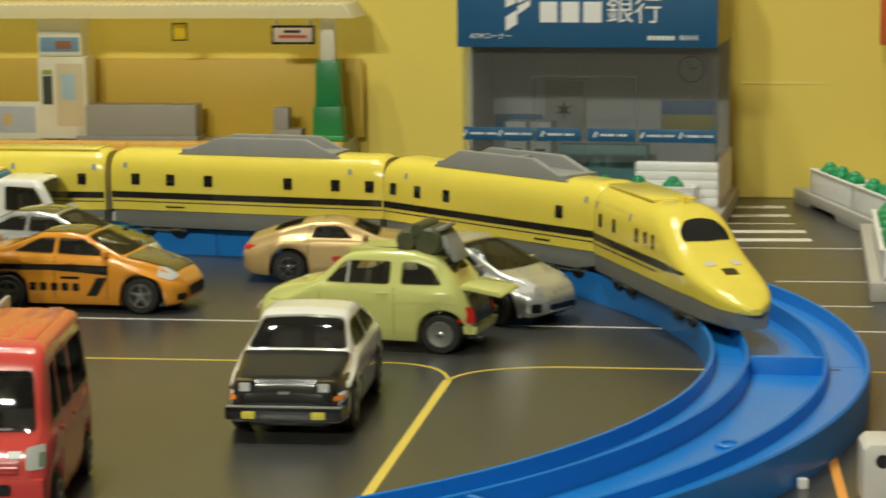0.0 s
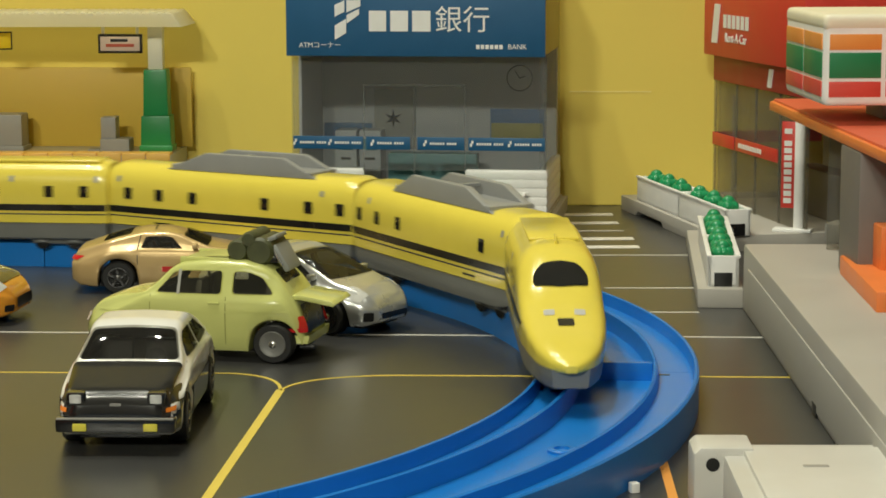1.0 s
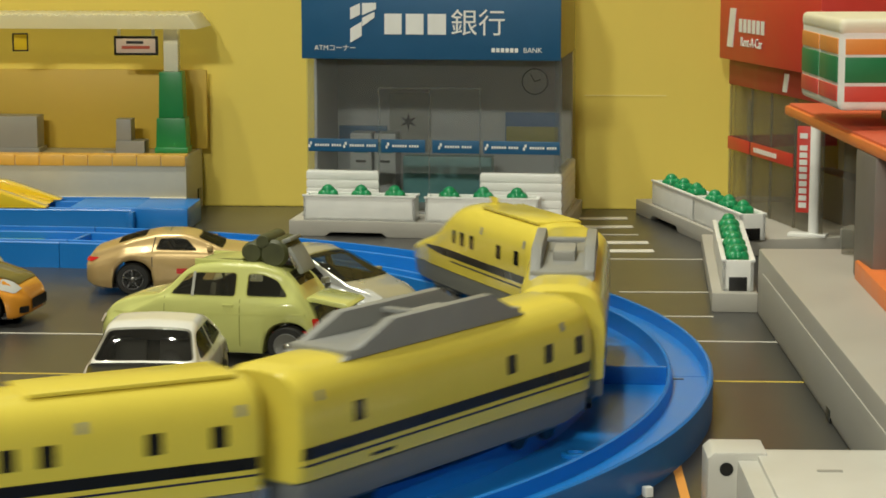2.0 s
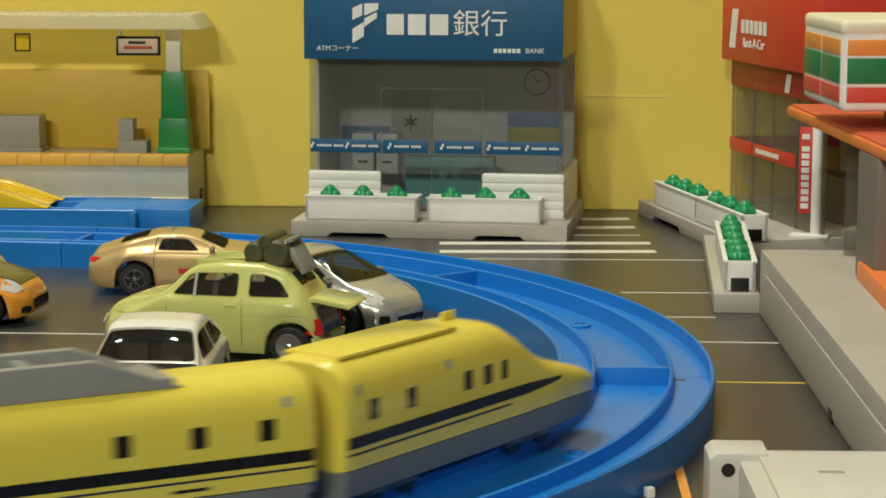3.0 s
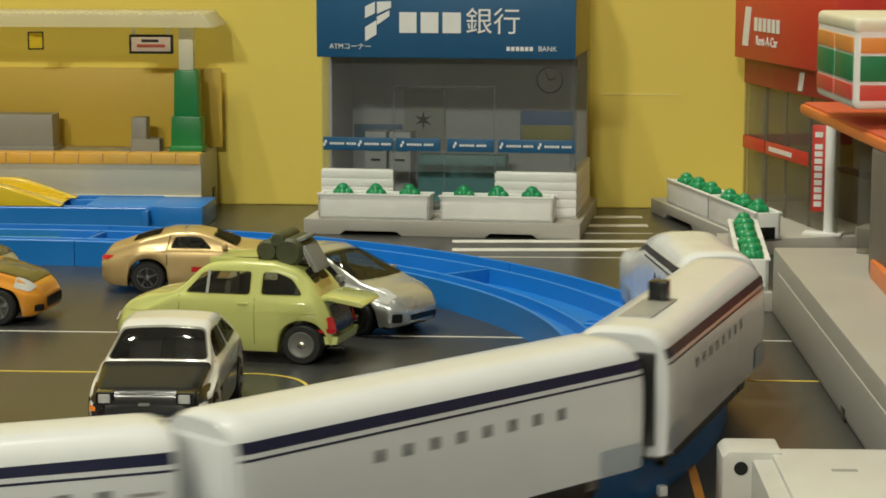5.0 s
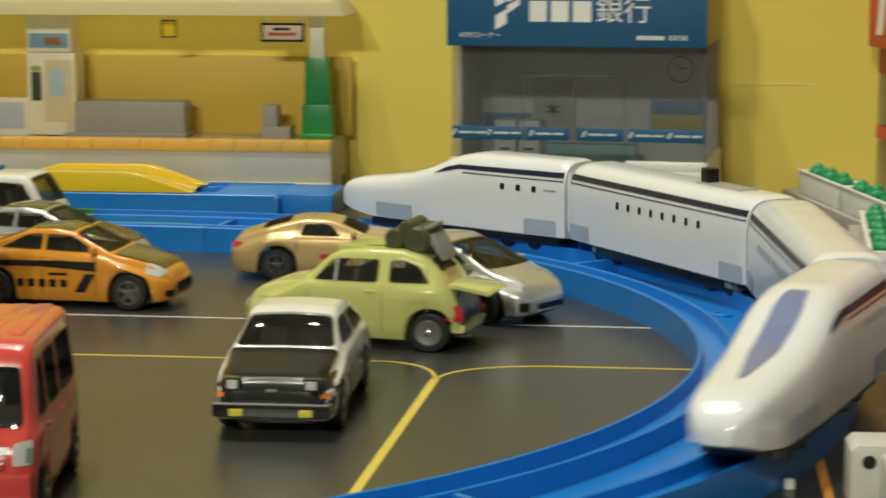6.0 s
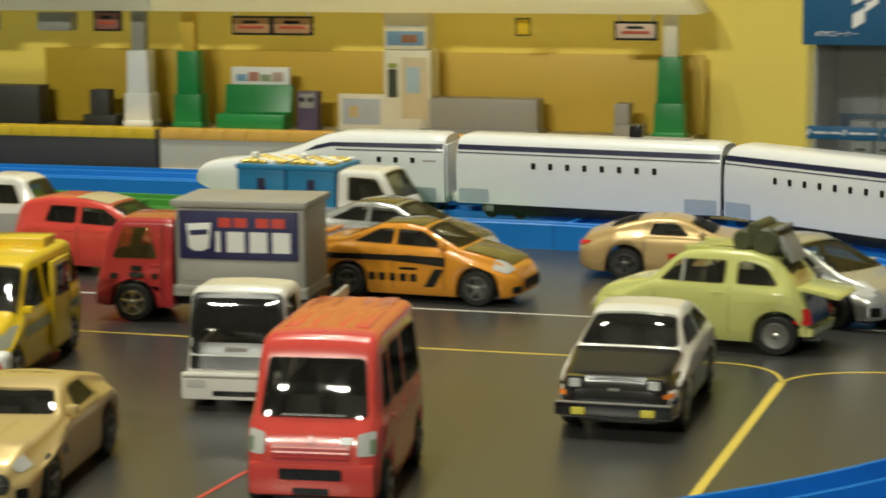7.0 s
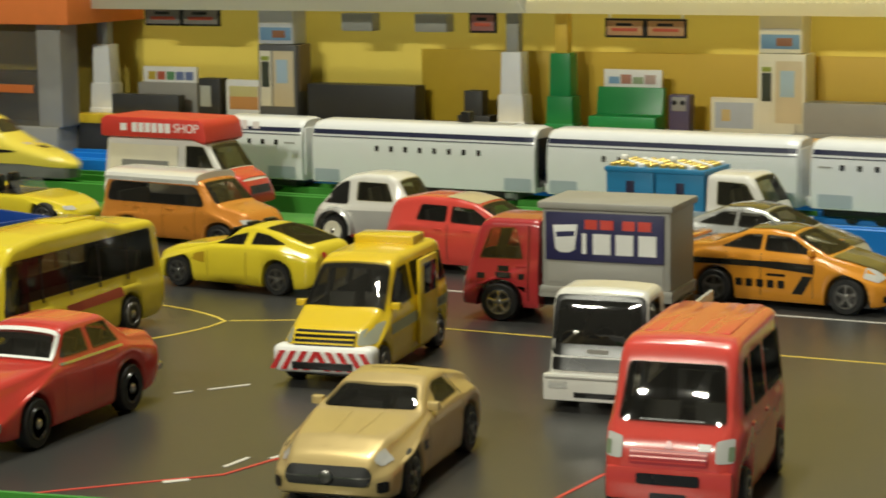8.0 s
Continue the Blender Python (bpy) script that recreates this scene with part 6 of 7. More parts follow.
def open_windows():
    """Hollows every glazed toy and opens its windows, then seats it."""
    for name, (shell, loft, floor, openings) in CABINS.items():
        if not openings:
            continue
        bm, xa, xb = cabin_cutter(loft, floor)
        cutters = [bm] + [window_cutter(kind, outline, way, floor) for kind, outline, way in openings]
        body = bpy.data.objects.new("tmp_shell", shell.data)
        body.data.materials.append(INTERIOR)
        scene.collection.objects.link(body)
        tools = []
        for bm in cutters:
            bmesh.ops.recalc_face_normals(bm, faces=bm.faces)
            bmesh.ops.scale(bm, vec=(0.001, 0.001, 0.001), verts=bm.verts)
            for f in bm.faces:
                f.material_index = 1
            me = bpy.data.meshes.new("tmp_cutter")
            bm.to_mesh(me)
            bm.free()
            me.materials.append(shell.data.materials[0])
            me.materials.append(INTERIOR)
            tool = bpy.data.objects.new("tmp_cutter", me)
            scene.collection.objects.link(tool)
            tools.append(tool)
        # one opening at a time; an opening that would break the shell is left out
        size = len(body.data.vertices)
        for tool in tools:
            for solver in ("EXACT", "MANIFOLD", "FAST"):
                mod = body.modifiers.new("open", "BOOLEAN")
                mod.operation, mod.solver, mod.object = "DIFFERENCE", solver, tool
                bpy.context.view_layer.update()
                me = bpy.data.meshes.new_from_object(body.evaluated_get(bpy.context.evaluated_depsgraph_get()))
                body.modifiers.clear()
                long = max((v.co.x for v in me.vertices), default=0) - min((v.co.x for v in me.vertices), default=0)
                if len(me.vertices) > 0.5 * size and abs(long * 1000 - (loft.x1 - loft.x0)) < 0.5:
                    body.data = me
                    break
        me = body.data
        bpy.data.objects.remove(body)
        for tool in tools:
            old = tool.data
            bpy.data.objects.remove(tool)
            bpy.data.meshes.remove(old)
        me.polygons.foreach_set("use_smooth", [True] * len(me.polygons))
        me.set_sharp_from_angle(angle=radians(42))
        me.name = shell.name
        shell.data = me
        # seats: two in front, a bench behind where the cabin is long
        t = shell.parent
        tops = [z for kind, outline, _ in openings if kind == "side" for _, z in outline]
        xs = [x for kind, outline, _ in openings if kind == "side" for x, _ in outline]
        if not xs:
            continue
        xf, xr = min(max(xs) - 9.0, xb - 8.0), min(xs) + 3.5
        high = min(max(tops) - 2.4, floor + 9.0)
        for x, y0, y1 in ((xf, -8.6, -1.4), (xf, 1.4, 8.6)) + (((xr, -8.4, 8.4),) if xf - xr > 11 else ()):
            if loft.z_at(x, 0) - 3.0 < high or x - 3 < xa:
                continue
            part("seat", prism([(x + 4.6, floor - 0.2), (x + 4.6, floor + 1.6), (x + 0.6, floor + 1.4), (x - 0.9, high), (x - 2.4, high), (x - 1.6, floor - 0.2)], y0, y1, 0.4), SEAT_GREY, t, "dark moulded seat")
        part("steering_wheel", moved(turned([(2.3, -0.25), (2.3, 0.25), (1.8, 0.25)], 14, "x"), min(xf + 6.5, xb - 2.2), 4.8, floor + 2.6, 0, -25), INTERIOR, t)


open_windows()
# ---- the town round the railway ----
SHRUB_SEED = random.Random(7)


def shrub(x, y, z, r):
    """A moulded bush: overlapping lobes."""
    bm = bmesh.new()
    for k in range(9):
        a = k * 2.4
        d = 0.0 if k == 0 else r * (0.45 + 0.15 * (k % 2))
        b = bmesh.new()
        bmesh.ops.create_icosphere(b, subdivisions=2, radius=r * (0.62 if k == 0 else 0.46 + 0.1 * SHRUB_SEED.random()))
        for v in b.verts:
            v.co *= 1 + 0.08 * noise.noise(v.co * 1.3 + Vector((x, k, z)))
        join(bm, b, Matrix.Translation((x + d * math.cos(a), y + d * 0.7 * math.sin(a), z + r * (0.55 if k == 0 else 0.22))))
    return bm


def planter(m, long=43.2, deep=9.6, high=9.6, legs=False):
    t = thing("planter", m, "white plastic planter with dark green moulded shrubs", "planter", "planters")
    bm = bmesh.new()
    z0 = 0.0
    for a in ((0, long, 0, deep, z0, z0 + 1.2), (0, long, 0, 1.2, z0, high), (0, long, deep - 1.2, deep, z0, high), (0, 1.2, 0, deep, z0, high), (long - 1.2, long, 0, deep, z0, high)):
        box(*a, 0.2, bm)
    part("trough", bm, WHITE, t)
    part("rim", prism([(-0.4, -0.4), (long + 0.4, -0.4), (long + 0.4, 1.0), (-0.4, 1.0)], high - 0.5, high + 0.25, 0.1, "z"), WHITE, t)
    part("rim", prism([(-0.4, deep - 1.0), (long + 0.4, deep - 1.0), (long + 0.4, deep + 0.4), (-0.4, deep + 0.4)], high - 0.5, high + 0.25, 0.1, "z"), WHITE, t)
    if legs:
        for x in (-0.1, long - 0.1):
            part("end_notch", box(x, x + 0.25, 2, deep - 2, 0, 4.4, 0.1), BLACK, t)
    part("soil", box(1, long - 1, 1, deep - 1, z0 + 1, high - 1.6, 0.1), GREEN, t, "green planting base")
    for k in range(3):
        part("shrub", shrub(long * (0.2 + 0.3 * k), deep / 2, high - 1.0, 4.2), LEAF, t, "dark green moulded shrub")
    return t


def bank():
    """The blue-signed bank: grey base, clear walls, brick-pattern plinths and a deep sign box."""
    t = thing("toy_bank_building", at(-58, 814.5, 0, -8.4), "toy bank with a blue sign and clear walls", "toy building")
    base = part("base", prism([(0, 0), (0, 6), (106, 6), (106, 0), (90, 0), (88, 1.6), (72, 1.6), (70, 0), (38, 0), (36, 1.6), (16, 1.6), (14, 0)], 0, 80, 0.35), STONE_GREY, t, "grey plastic base")
    part("base_step", box(2, 104, 14, 78, 5.6, 6.8, 0.3), STONE_GREY, t)
    # brick plinths
    for x0, x1 in ((4, 32), (72, 103)):
        p = part("plinth", box(x0, x1, 15.5, 19, 6.4, 23.6, 0.5), WHITE, t, "white plinth with moulded courses")
        for k in range(5):
            part("course", box(x0 - 0.25, x1 + 0.25, 15.2, 15.7, 7.0 + k * 3.3, 9.9 + k * 3.3, 0.25), WHITE, p)
    q = part("plinth", box(100, 103, 19, 76, 6.4, 23.6, 0.5), WHITE, t)
    for k in range(5):
        part("course", box(102.8, 103.3, 19, 76, 7.0 + k * 3.3, 9.9 + k * 3.3, 0.25), WHITE, q)
    grey_wall = plastic("bank_side_grey", (0.46, 0.47, 0.48), 0.6, scale=40)
    # clear walls with rounded corner ribs
    part("front_pane", box(4, 103, 16.0, 17.2, 23.0, 68, 0.2), CLEAR, t, "clear plastic front wall")
    part("side_pane", box(101.8, 103, 17.4, 76, 23.0, 68, 0.2), CLEAR, t, "clear plastic side wall")
    part("side_wall", box(4, 5.2, 30, 76, 6.5, 68, 0.2), grey_wall, t, "grey side wall")
    for x in (5.4, 101.4):
        part("corner_rib", moved(turned([(1.3, 23.2), (1.3, 67.5)], 12), x, 18.0, 0), CLEAR, t)
    for x in (32.4, 71.6, 52):
        part("door_rib", box(x - 0.35, x + 0.35, 15.7, 16.1, 6.8, 56, 0.1), CLEAR, t)
    part("door_head", box(32.4, 71.6, 15.7, 16.1, 55.4, 56.2, 0.1), CLEAR, t)
    # printed band
    for x0, x1 in ((4.6, 32), (33.2, 50.4), (53.2, 71.4), (73, 102.4)):
        b = part("band", box(x0, x1, 15.5, 15.9, 31.0, 36.0, 0.1), BANK_BLUE, t, "blue printed window band")
        n = 2 if x1 - x0 > 22 else 1
        for k in range(n):
            c = x0 + (x1 - x0) * (k + 0.5) / n
            bars([(c - 6.2, c - 5.4, 0.1, 1.3), (c - 6.8, c - 6.0, -1.0, 0.2)] + [(c - 4.2 + i * 0.98, c - 3.5 + i * 0.98, -0.45, 0.45) for i in range(6)] + [(c + 2.4 + i * 0.98, c + 3.1 + i * 0.98, -0.45, 0.45) for i in range(4)], WHITE, b, facing(0, 15.48, 33.5))
    # back wall with its fittings
    grey = plastic("bank_interior_grey", (0.46, 0.47, 0.48), 0.6, scale=40)
    part("back_wall", box(5, 102, 72, 76, 6.5, 68, 0.3), grey, t, "grey interior wall")
    part("inner_floor", box(5, 102, 19, 72, 6.6, 7.4, 0.1), grey, t)
    ring = part("wall_clock", moved(turned([(5.4, -0.5), (5.4, 0.5), (5.0, 0.7)], 30, "y"), 87, 70.8, 55), BLACK, t, "round wall clock")
    part("clock_face", moved(turned([(4.9, -0.3), (4.9, 0.3)], 30, "y"), 87, 70.3, 55), plastic("clock_paper", (0.48, 0.48, 0.46), 0.5), ring)
    part("clock_hand", moved(box(-0.2, 0.2, -0.1, 0.1, 0, 3.6, 0.05), 87, 69.8, 55, 0, -30), BLACK, ring)
    part("clock_hand", moved(box(-0.25, 0.25, -0.1, 0.1, 0, 2.6, 0.05), 87, 69.8, 55, 0, 70), BLACK, ring)
    post = part("poster", box(75, 97, 70.8, 72, 30, 42.4, 0.15), plastic("poster_blue", (0.06, 0.14, 0.30), 0.5), t, "landscape poster")
    part("poster_field", box(75.4, 96.6, 70.4, 70.9, 30.4, 36.6, 0.1), plastic("poster_yellow", (0.30, 0.27, 0.05), 0.5), post)
    part("panel", box(6, 26, 70.5, 72, 30.5, 36.0, 0.2), BANK_BLUE, t, "blue cash machine sign")
    for k in range(2):
        a = part("cash_machine", box(12.5 + k * 10, 21.5 + k * 10, 60, 72, 7, 34, 0.6), plastic("atm_grey", (0.50, 0.52, 0.53), 0.4), t, "grey cash machine")
        part("screen", box(14 + k * 10, 20 + k * 10, 59.7, 60.3, 26, 30.5, 0.2), plastic("atm_teal", (0.10, 0.30, 0.36), 0.2), a)
        part("slot", box(15 + k * 10, 19 + k * 10, 59.7, 60.2, 22, 23, 0.1), BLACK, a)
    part("counter", box(36, 72, 50, 58, 7, 26, 0.6), plastic("counter_teal", (0.12, 0.30, 0.32), 0.4), t, "teal counter")
    part("notice", box(27, 44, 70.8, 72, 26, 50, 0.2), plastic("notice_grey", (0.30, 0.30, 0.28), 0.5), t, "framed notice")
    for k in range(6):
        a = radians(60 * k)
        part("star_ray", moved(prism([(-0.8, 0), (0.8, 0), (0, 4)], -0.2, 0.2, 0), 35, 70.5, 38, 0, 60 * k), BLACK, t)
    # sign box
    # olive base colour stands in for the yellow wall mirrored in the sides
    sign = part("sign_box", box(4, 102.5, 10, 78, 67.4, 101, 0.6), plastic("sign_side_olive", (0.34, 0.30, 0.06), 0.4), t, "deep sign box, sides coloured like the yellow wall's reflection")
    part("sign_face", box(3.6, 103, 9.2, 10.4, 67.2, 101, 0.4), BANK_BLUE, sign, "blue sign face")
    f = 9.1
    for pts in ([(22.6, 82.2), (26.4, 84.0), (26.4, 88.4), (22.6, 86.6)], [(27.2, 83.8), (32.6, 86.2), (32.6, 88.6), (27.2, 88.4)], [(27.2, 79.6), (32.0, 83.0), (32.0, 85.2), (27.2, 82.8)], [(22.6, 73.4), (27.0, 76.0), (27.0, 81.4), (22.6, 78.8)]):
        part("emblem", prism(pts, f - 0.2, f + 0.2, 0), WHITE, sign, "white emblem block")
    bars([(35.8, 42.4, -3.9, 3.9), (44.0, 50.8, -3.9, 3.9), (52.4, 59.4, -3.9, 3.9)], WHITE, sign, facing(0, f, 80.6))
    lettering("銀行", 10.6, WHITE, sign, facing(71.6, f - 0.1, 80.6))
    lettering("ATMコーナー", 2.7, WHITE, sign, facing(16.8, f - 0.1, 71.3))
    bars([(76.8 + k * 1.75, 78.1 + k * 1.75, -0.8, 0.8) for k in range(6)], WHITE, sign, facing(0, f, 71.0))
    lettering("BANK", 2.7, WHITE, sign, facing(92.4, f - 0.1, 71.0))
    return t


bank()
BANKM = at(-58, 814.5, 0, -8.4)
planter(BANKM @ at(5.5, 1.2, 6.0))
planter(BANKM @ at(52.6, 1.2, 6.0))


# stations: two platforms end to end along the back wall
STATION = at(-103, 862, 0, -3.4)


def tile_row(t, x0, x1, material, z0=21.3, z1=25.8):
    n = int((x1 - x0) / 9.6)
    w = (x1 - x0) / n
    for k in range(n):
        part("edge_tile", box(x0 + k * w + 0.12, x0 + (k + 1) * w - 0.12, -0.7, 8.0, z0, z1, 0.35), material, t)


def column(t, x, y, material, stem):
    c = part("column", prism([(x - 6.4, 26.0), (x + 6.4, 26.0), (x + 5.9, 40.0), (x - 5.9, 40.0)], y - 5, y + 5, 0.5), material, t, "stepped platform column")
    part("column_foot", box(x - 6.8, x + 6.8, y - 5.4, y + 5.4, 25.6, 28.0, 0.4), material, c)
    part("column_shaft", prism([(x - 5.2, 39.6), (x + 5.2, 39.6), (x + 4.7, 58.8), (x - 4.7, 58.8)], y - 4.2, y + 4.2, 0.6), material, c)
    part("column_stem", box(x - 3.0, x + 3.0, y - 2.6, y + 2.6, 58.4, 77.5, 0.4), stem, c)
    return c


def kiosk(t, x, y, body, panel):
    k = part("vending_kiosk", box(x - 10.4, x + 10.4, y, y + 14, 25.6, 60, 0.6), body, t, "tall vending kiosk")
    part("kiosk_head", box(x - 10.2, x + 8.6, y + 0.6, y + 13, 60.2, 79, 0.5), panel, k, "printed kiosk head board")
    part("head_print", box(x - 9.2, x + 7.6, y + 0.3, y + 0.7, 62, 68, 0.1), plastic("kiosk_print_blue", (0.16, 0.30, 0.46), 0.5), k)
    part("head_print", box(x - 9.2, x + 7.6, y + 0.25, y + 0.7, 69.6, 70.6, 0.1), plastic("kiosk_print_white", (0.62, 0.62, 0.60), 0.5), k)
    part("head_print", box(x - 2.5, x + 4.5, y + 0.1, y + 0.5, 63.2, 66.6, 0.1), plastic("kiosk_print_brown", (0.28, 0.12, 0.06), 0.5), k)
    part("front_panel", box(x - 9.4, x - 3.2, y - 0.3, y + 0.3, 31, 57, 0.2), IVORY, k)
    part("display", box(x - 8.4, x - 4.2, y - 0.6, y, 40, 52, 0.2), plastic("kiosk_display", (0.06, 0.07, 0.05), 0.2), k)
    part("display_trim", box(x - 8.4, x - 4.2, y - 0.7, y - 0.1, 52.5, 54.5, 0.2), plastic("kiosk_lime", (0.30, 0.36, 0.05), 0.4), k)
    part("front_panel", box(x - 2.4, x + 9.0, y - 0.3, y + 0.3, 31, 57, 0.2), plastic("kiosk_cream", (0.66, 0.56, 0.36), 0.5), k)
    part("window_print", box(x - 0.4, x + 5.8, y - 0.6, y, 42, 53, 0.2), plastic("kiosk_sky", (0.42, 0.56, 0.66), 0.4), k)
    return k


def hanging_sign(t, x0, x1, z0, z1, y, inner, split=False):
    s = part("hanging_sign", box(x0, x1, y - 0.8, y + 0.8, z0, z1, 0.3), BLACK, t, "framed hanging sign")
    pieces = [(x0 + 1, x1 - 1)] if not split else [(x0 + 1, (x0 + x1) / 2 - 1.2), ((x0 + x1) / 2 + 1.2, x1 - 1)]
    for a, b in pieces:
        part("sign_panel", box(a, b, y - 1.05, y - 0.6, z0 + 1, z1 - 1, 0.1), inner, s)
        part("print_bar", box(a + (b - a) * 0.14, b - (b - a) * 0.14, y - 1.2, y - 1.0, z0 + 1 + (z1 - z0 - 2) * 0.28, z0 + 1 + (z1 - z0 - 2) * 0.5, 0.05), plastic("sign_print", (0.45, 0.07, 0.03), 0.5), s)
        part("print_bar", box(a + (b - a) * 0.26, b - (b - a) * 0.3, y - 1.2, y - 1.0, z0 + 1 + (z1 - z0 - 2) * 0.64, z0 + 1 + (z1 - z0 - 2) * 0.84, 0.05), BLACK, s)
    for x in (x0 + 2, x1 - 2):
        part("hanger", box(x - 0.6, x + 0.6, y - 0.5, y + 0.5, z1 - 0.3, 78.2, 0.1), IVORY, s)
    return s


def roof(t, x0, x1, material, label):
    """Thin corrugated canopy with a raised front lip."""
    r = part("roof", prism([(x0, 76.6), (x1 + 4, 76.6), (x1, 82.0), (x0, 82.0)], -3.0, 31, 0.5), material, t, label)
    n = int((x1 - x0) / 3.1)
    rib = None
    for k in range(n):
        x = x0 + (k + 0.5) * (x1 - x0) / n
        if rib is None:
            rib = part("roof_rib", prism([(-1.1, 81.6), (1.1, 81.6), (0.8, 82.6), (-0.8, 82.6)], -3.2, 31, 0.2), material, r)
            rib.location.x = x / 1000
        else:
            o = new("roof_rib", rib.data)
            o.parent = r
            o.location.x = x / 1000


def ivory_station():
    t = thing("toy_station_platform", STATION, "ivory toy station platform with orange edge tiles and canopy", "toy station")
    part("platform", prism([(-229, 0), (0.4, 0), (0.4, 25.0), (-229, 25.0)], 0, 39, 0.5), plastic("platform_ivory_grey", (0.50, 0.47, 0.38), 0.45), t)
    part("base_lip", box(-229, 0.6, -1.4, 0.4, 6.0, 8.8, 0.4), IVORY, t)
    tile_row(t, -228.6, 0.2, plastic("amber_tile", (0.76, 0.42, 0.07), 0.4))
    # added sheet: its darker amber imitates the canopy's shadow on the wall
    part("back_board", box(-228, 3.5, 34.0, 35.5, 25, 58, 0.3), AMBER_STEM_SHADE, t, "amber sheet standing in for the canopy's shadow")
    shade = let_through(plastic("thin_ivory_plastic", (0.78, 0.74, 0.58), 0.4), (0.98, 0.95, 0.80), 0.72)
    roof(t, -230, 2.5, shade, "ivory ribbed canopy")
    column(t, -7.2, 14, GREEN, IVORY)
    column(t, -219.6, 14, GREEN, AMBER_STEM_SHADE)
    part("low_wall", box(-115, -63.6, 14, 26, 25, 40, 0.5), GREY_BOX, t, "grey low wall")
    part("low_wall_foot", box(-115, -62.8, 13, 27, 25, 27, 0.3), GREY_BOX, t)
    part("stub_post", box(-30.4, -24.2, 12, 20, 25, 39.2, 0.4), GREY_BOX, t, "grey stub post")
    part("stub_foot", box(-30.6, -18.6, 11, 21, 25, 30.4, 0.4), GREY_BOX, t)
    part("floor_plate", box(-36, -31, 12, 18, 25, 26, 0.3), GREY_BOX, t)
    kiosk(t, -120.4, 14, IVORY, IVORY)
    ad = part("ad_panel", box(-152, -131, 15.5, 18, 25, 41, 0.4), IVORY, t, "low printed advertisement panel")
    part("ad_print", box(-150, -133, 15.2, 15.7, 28, 39, 0.2), plastic("ad_pale_blue", (0.46, 0.50, 0.56), 0.5), ad)
    part("ad_print", box(-147, -143, 15.0, 15.4, 31, 36, 0.2), plastic("ad_amber", (0.6, 0.45, 0.2), 0.5), ad)
    bench = part("bench", prism([(0, 25), (0, 32), (9, 32), (11, 44), (14, 44), (14, 25)], -205.5, -174.5, 0.6), GREEN, t, "green platform bench")
    bench.data.transform(Matrix(((0, 1, 0, 0), (1, 0, 0, 0.008), (0, 0, 1, 0), (0, 0, 0, 1))))
    bench.data.flip_normals()
    b2 = part("bench_board", box(-203, -176, 20, 22, 43.6, 51.6, 0.4), WHITE, t, "printed board over the bench")
    for k, col in enumerate(((0.20, 0.36, 0.55), (0.45, 0.20, 0.14), (0.30, 0.38, 0.22), (0.50, 0.36, 0.30))):
        part("board_print", box(-200.5 + k * 5.6, -195.6 + k * 5.6, 19.7, 20.2, 45.4, 48.4 + (k % 2), 0.1), plastic("board_print", col, 0.5), b2)
    bin_ = part("litter_bin", box(-169.4, -160, 11, 18, 25, 42, 0.8), plastic("bin_violet", (0.09, 0.07, 0.14), 0.4), t, "violet litter bin")
    part("bin_face", box(-168, -161.4, 10.7, 11.3, 35, 41, 0.3), GREY_BOX, bin_)
    for x in (-166.6, -162.8):
        part("bin_hole", moved(turned([(1.1, -0.3), (1.1, 0.3)], 12, "y"), x, 10.6, 38.6), BLACK, bin_)
    hanging_sign(t, -30, -12, 65.4, 73.2, 10, plastic("sign_pink", (0.66, 0.50, 0.40), 0.5))
    hanging_sign(t, -199.7, -162.3, 65.8, 74.1, 14, plastic("sign_rust", (0.46, 0.26, 0.12), 0.5), True)
    s = part("small_sign", moved(box(-3.2, 3.2, -0.5, 0.5, 66.8, 74.2, 0.2), -68.6, 10, 0, 20), BLACK, t, "small framed sign")
    part("sign_panel", moved(box(-2.6, 2.6, -0.7, -0.3, 67.4, 73.6, 0.1), -68.6, 10, 0, 20), YELLOW_PAINT, s)
    part("side_notch", box(0.2, 0.9, 26, 32, 0.5, 9, 0.2), BLACK, t)


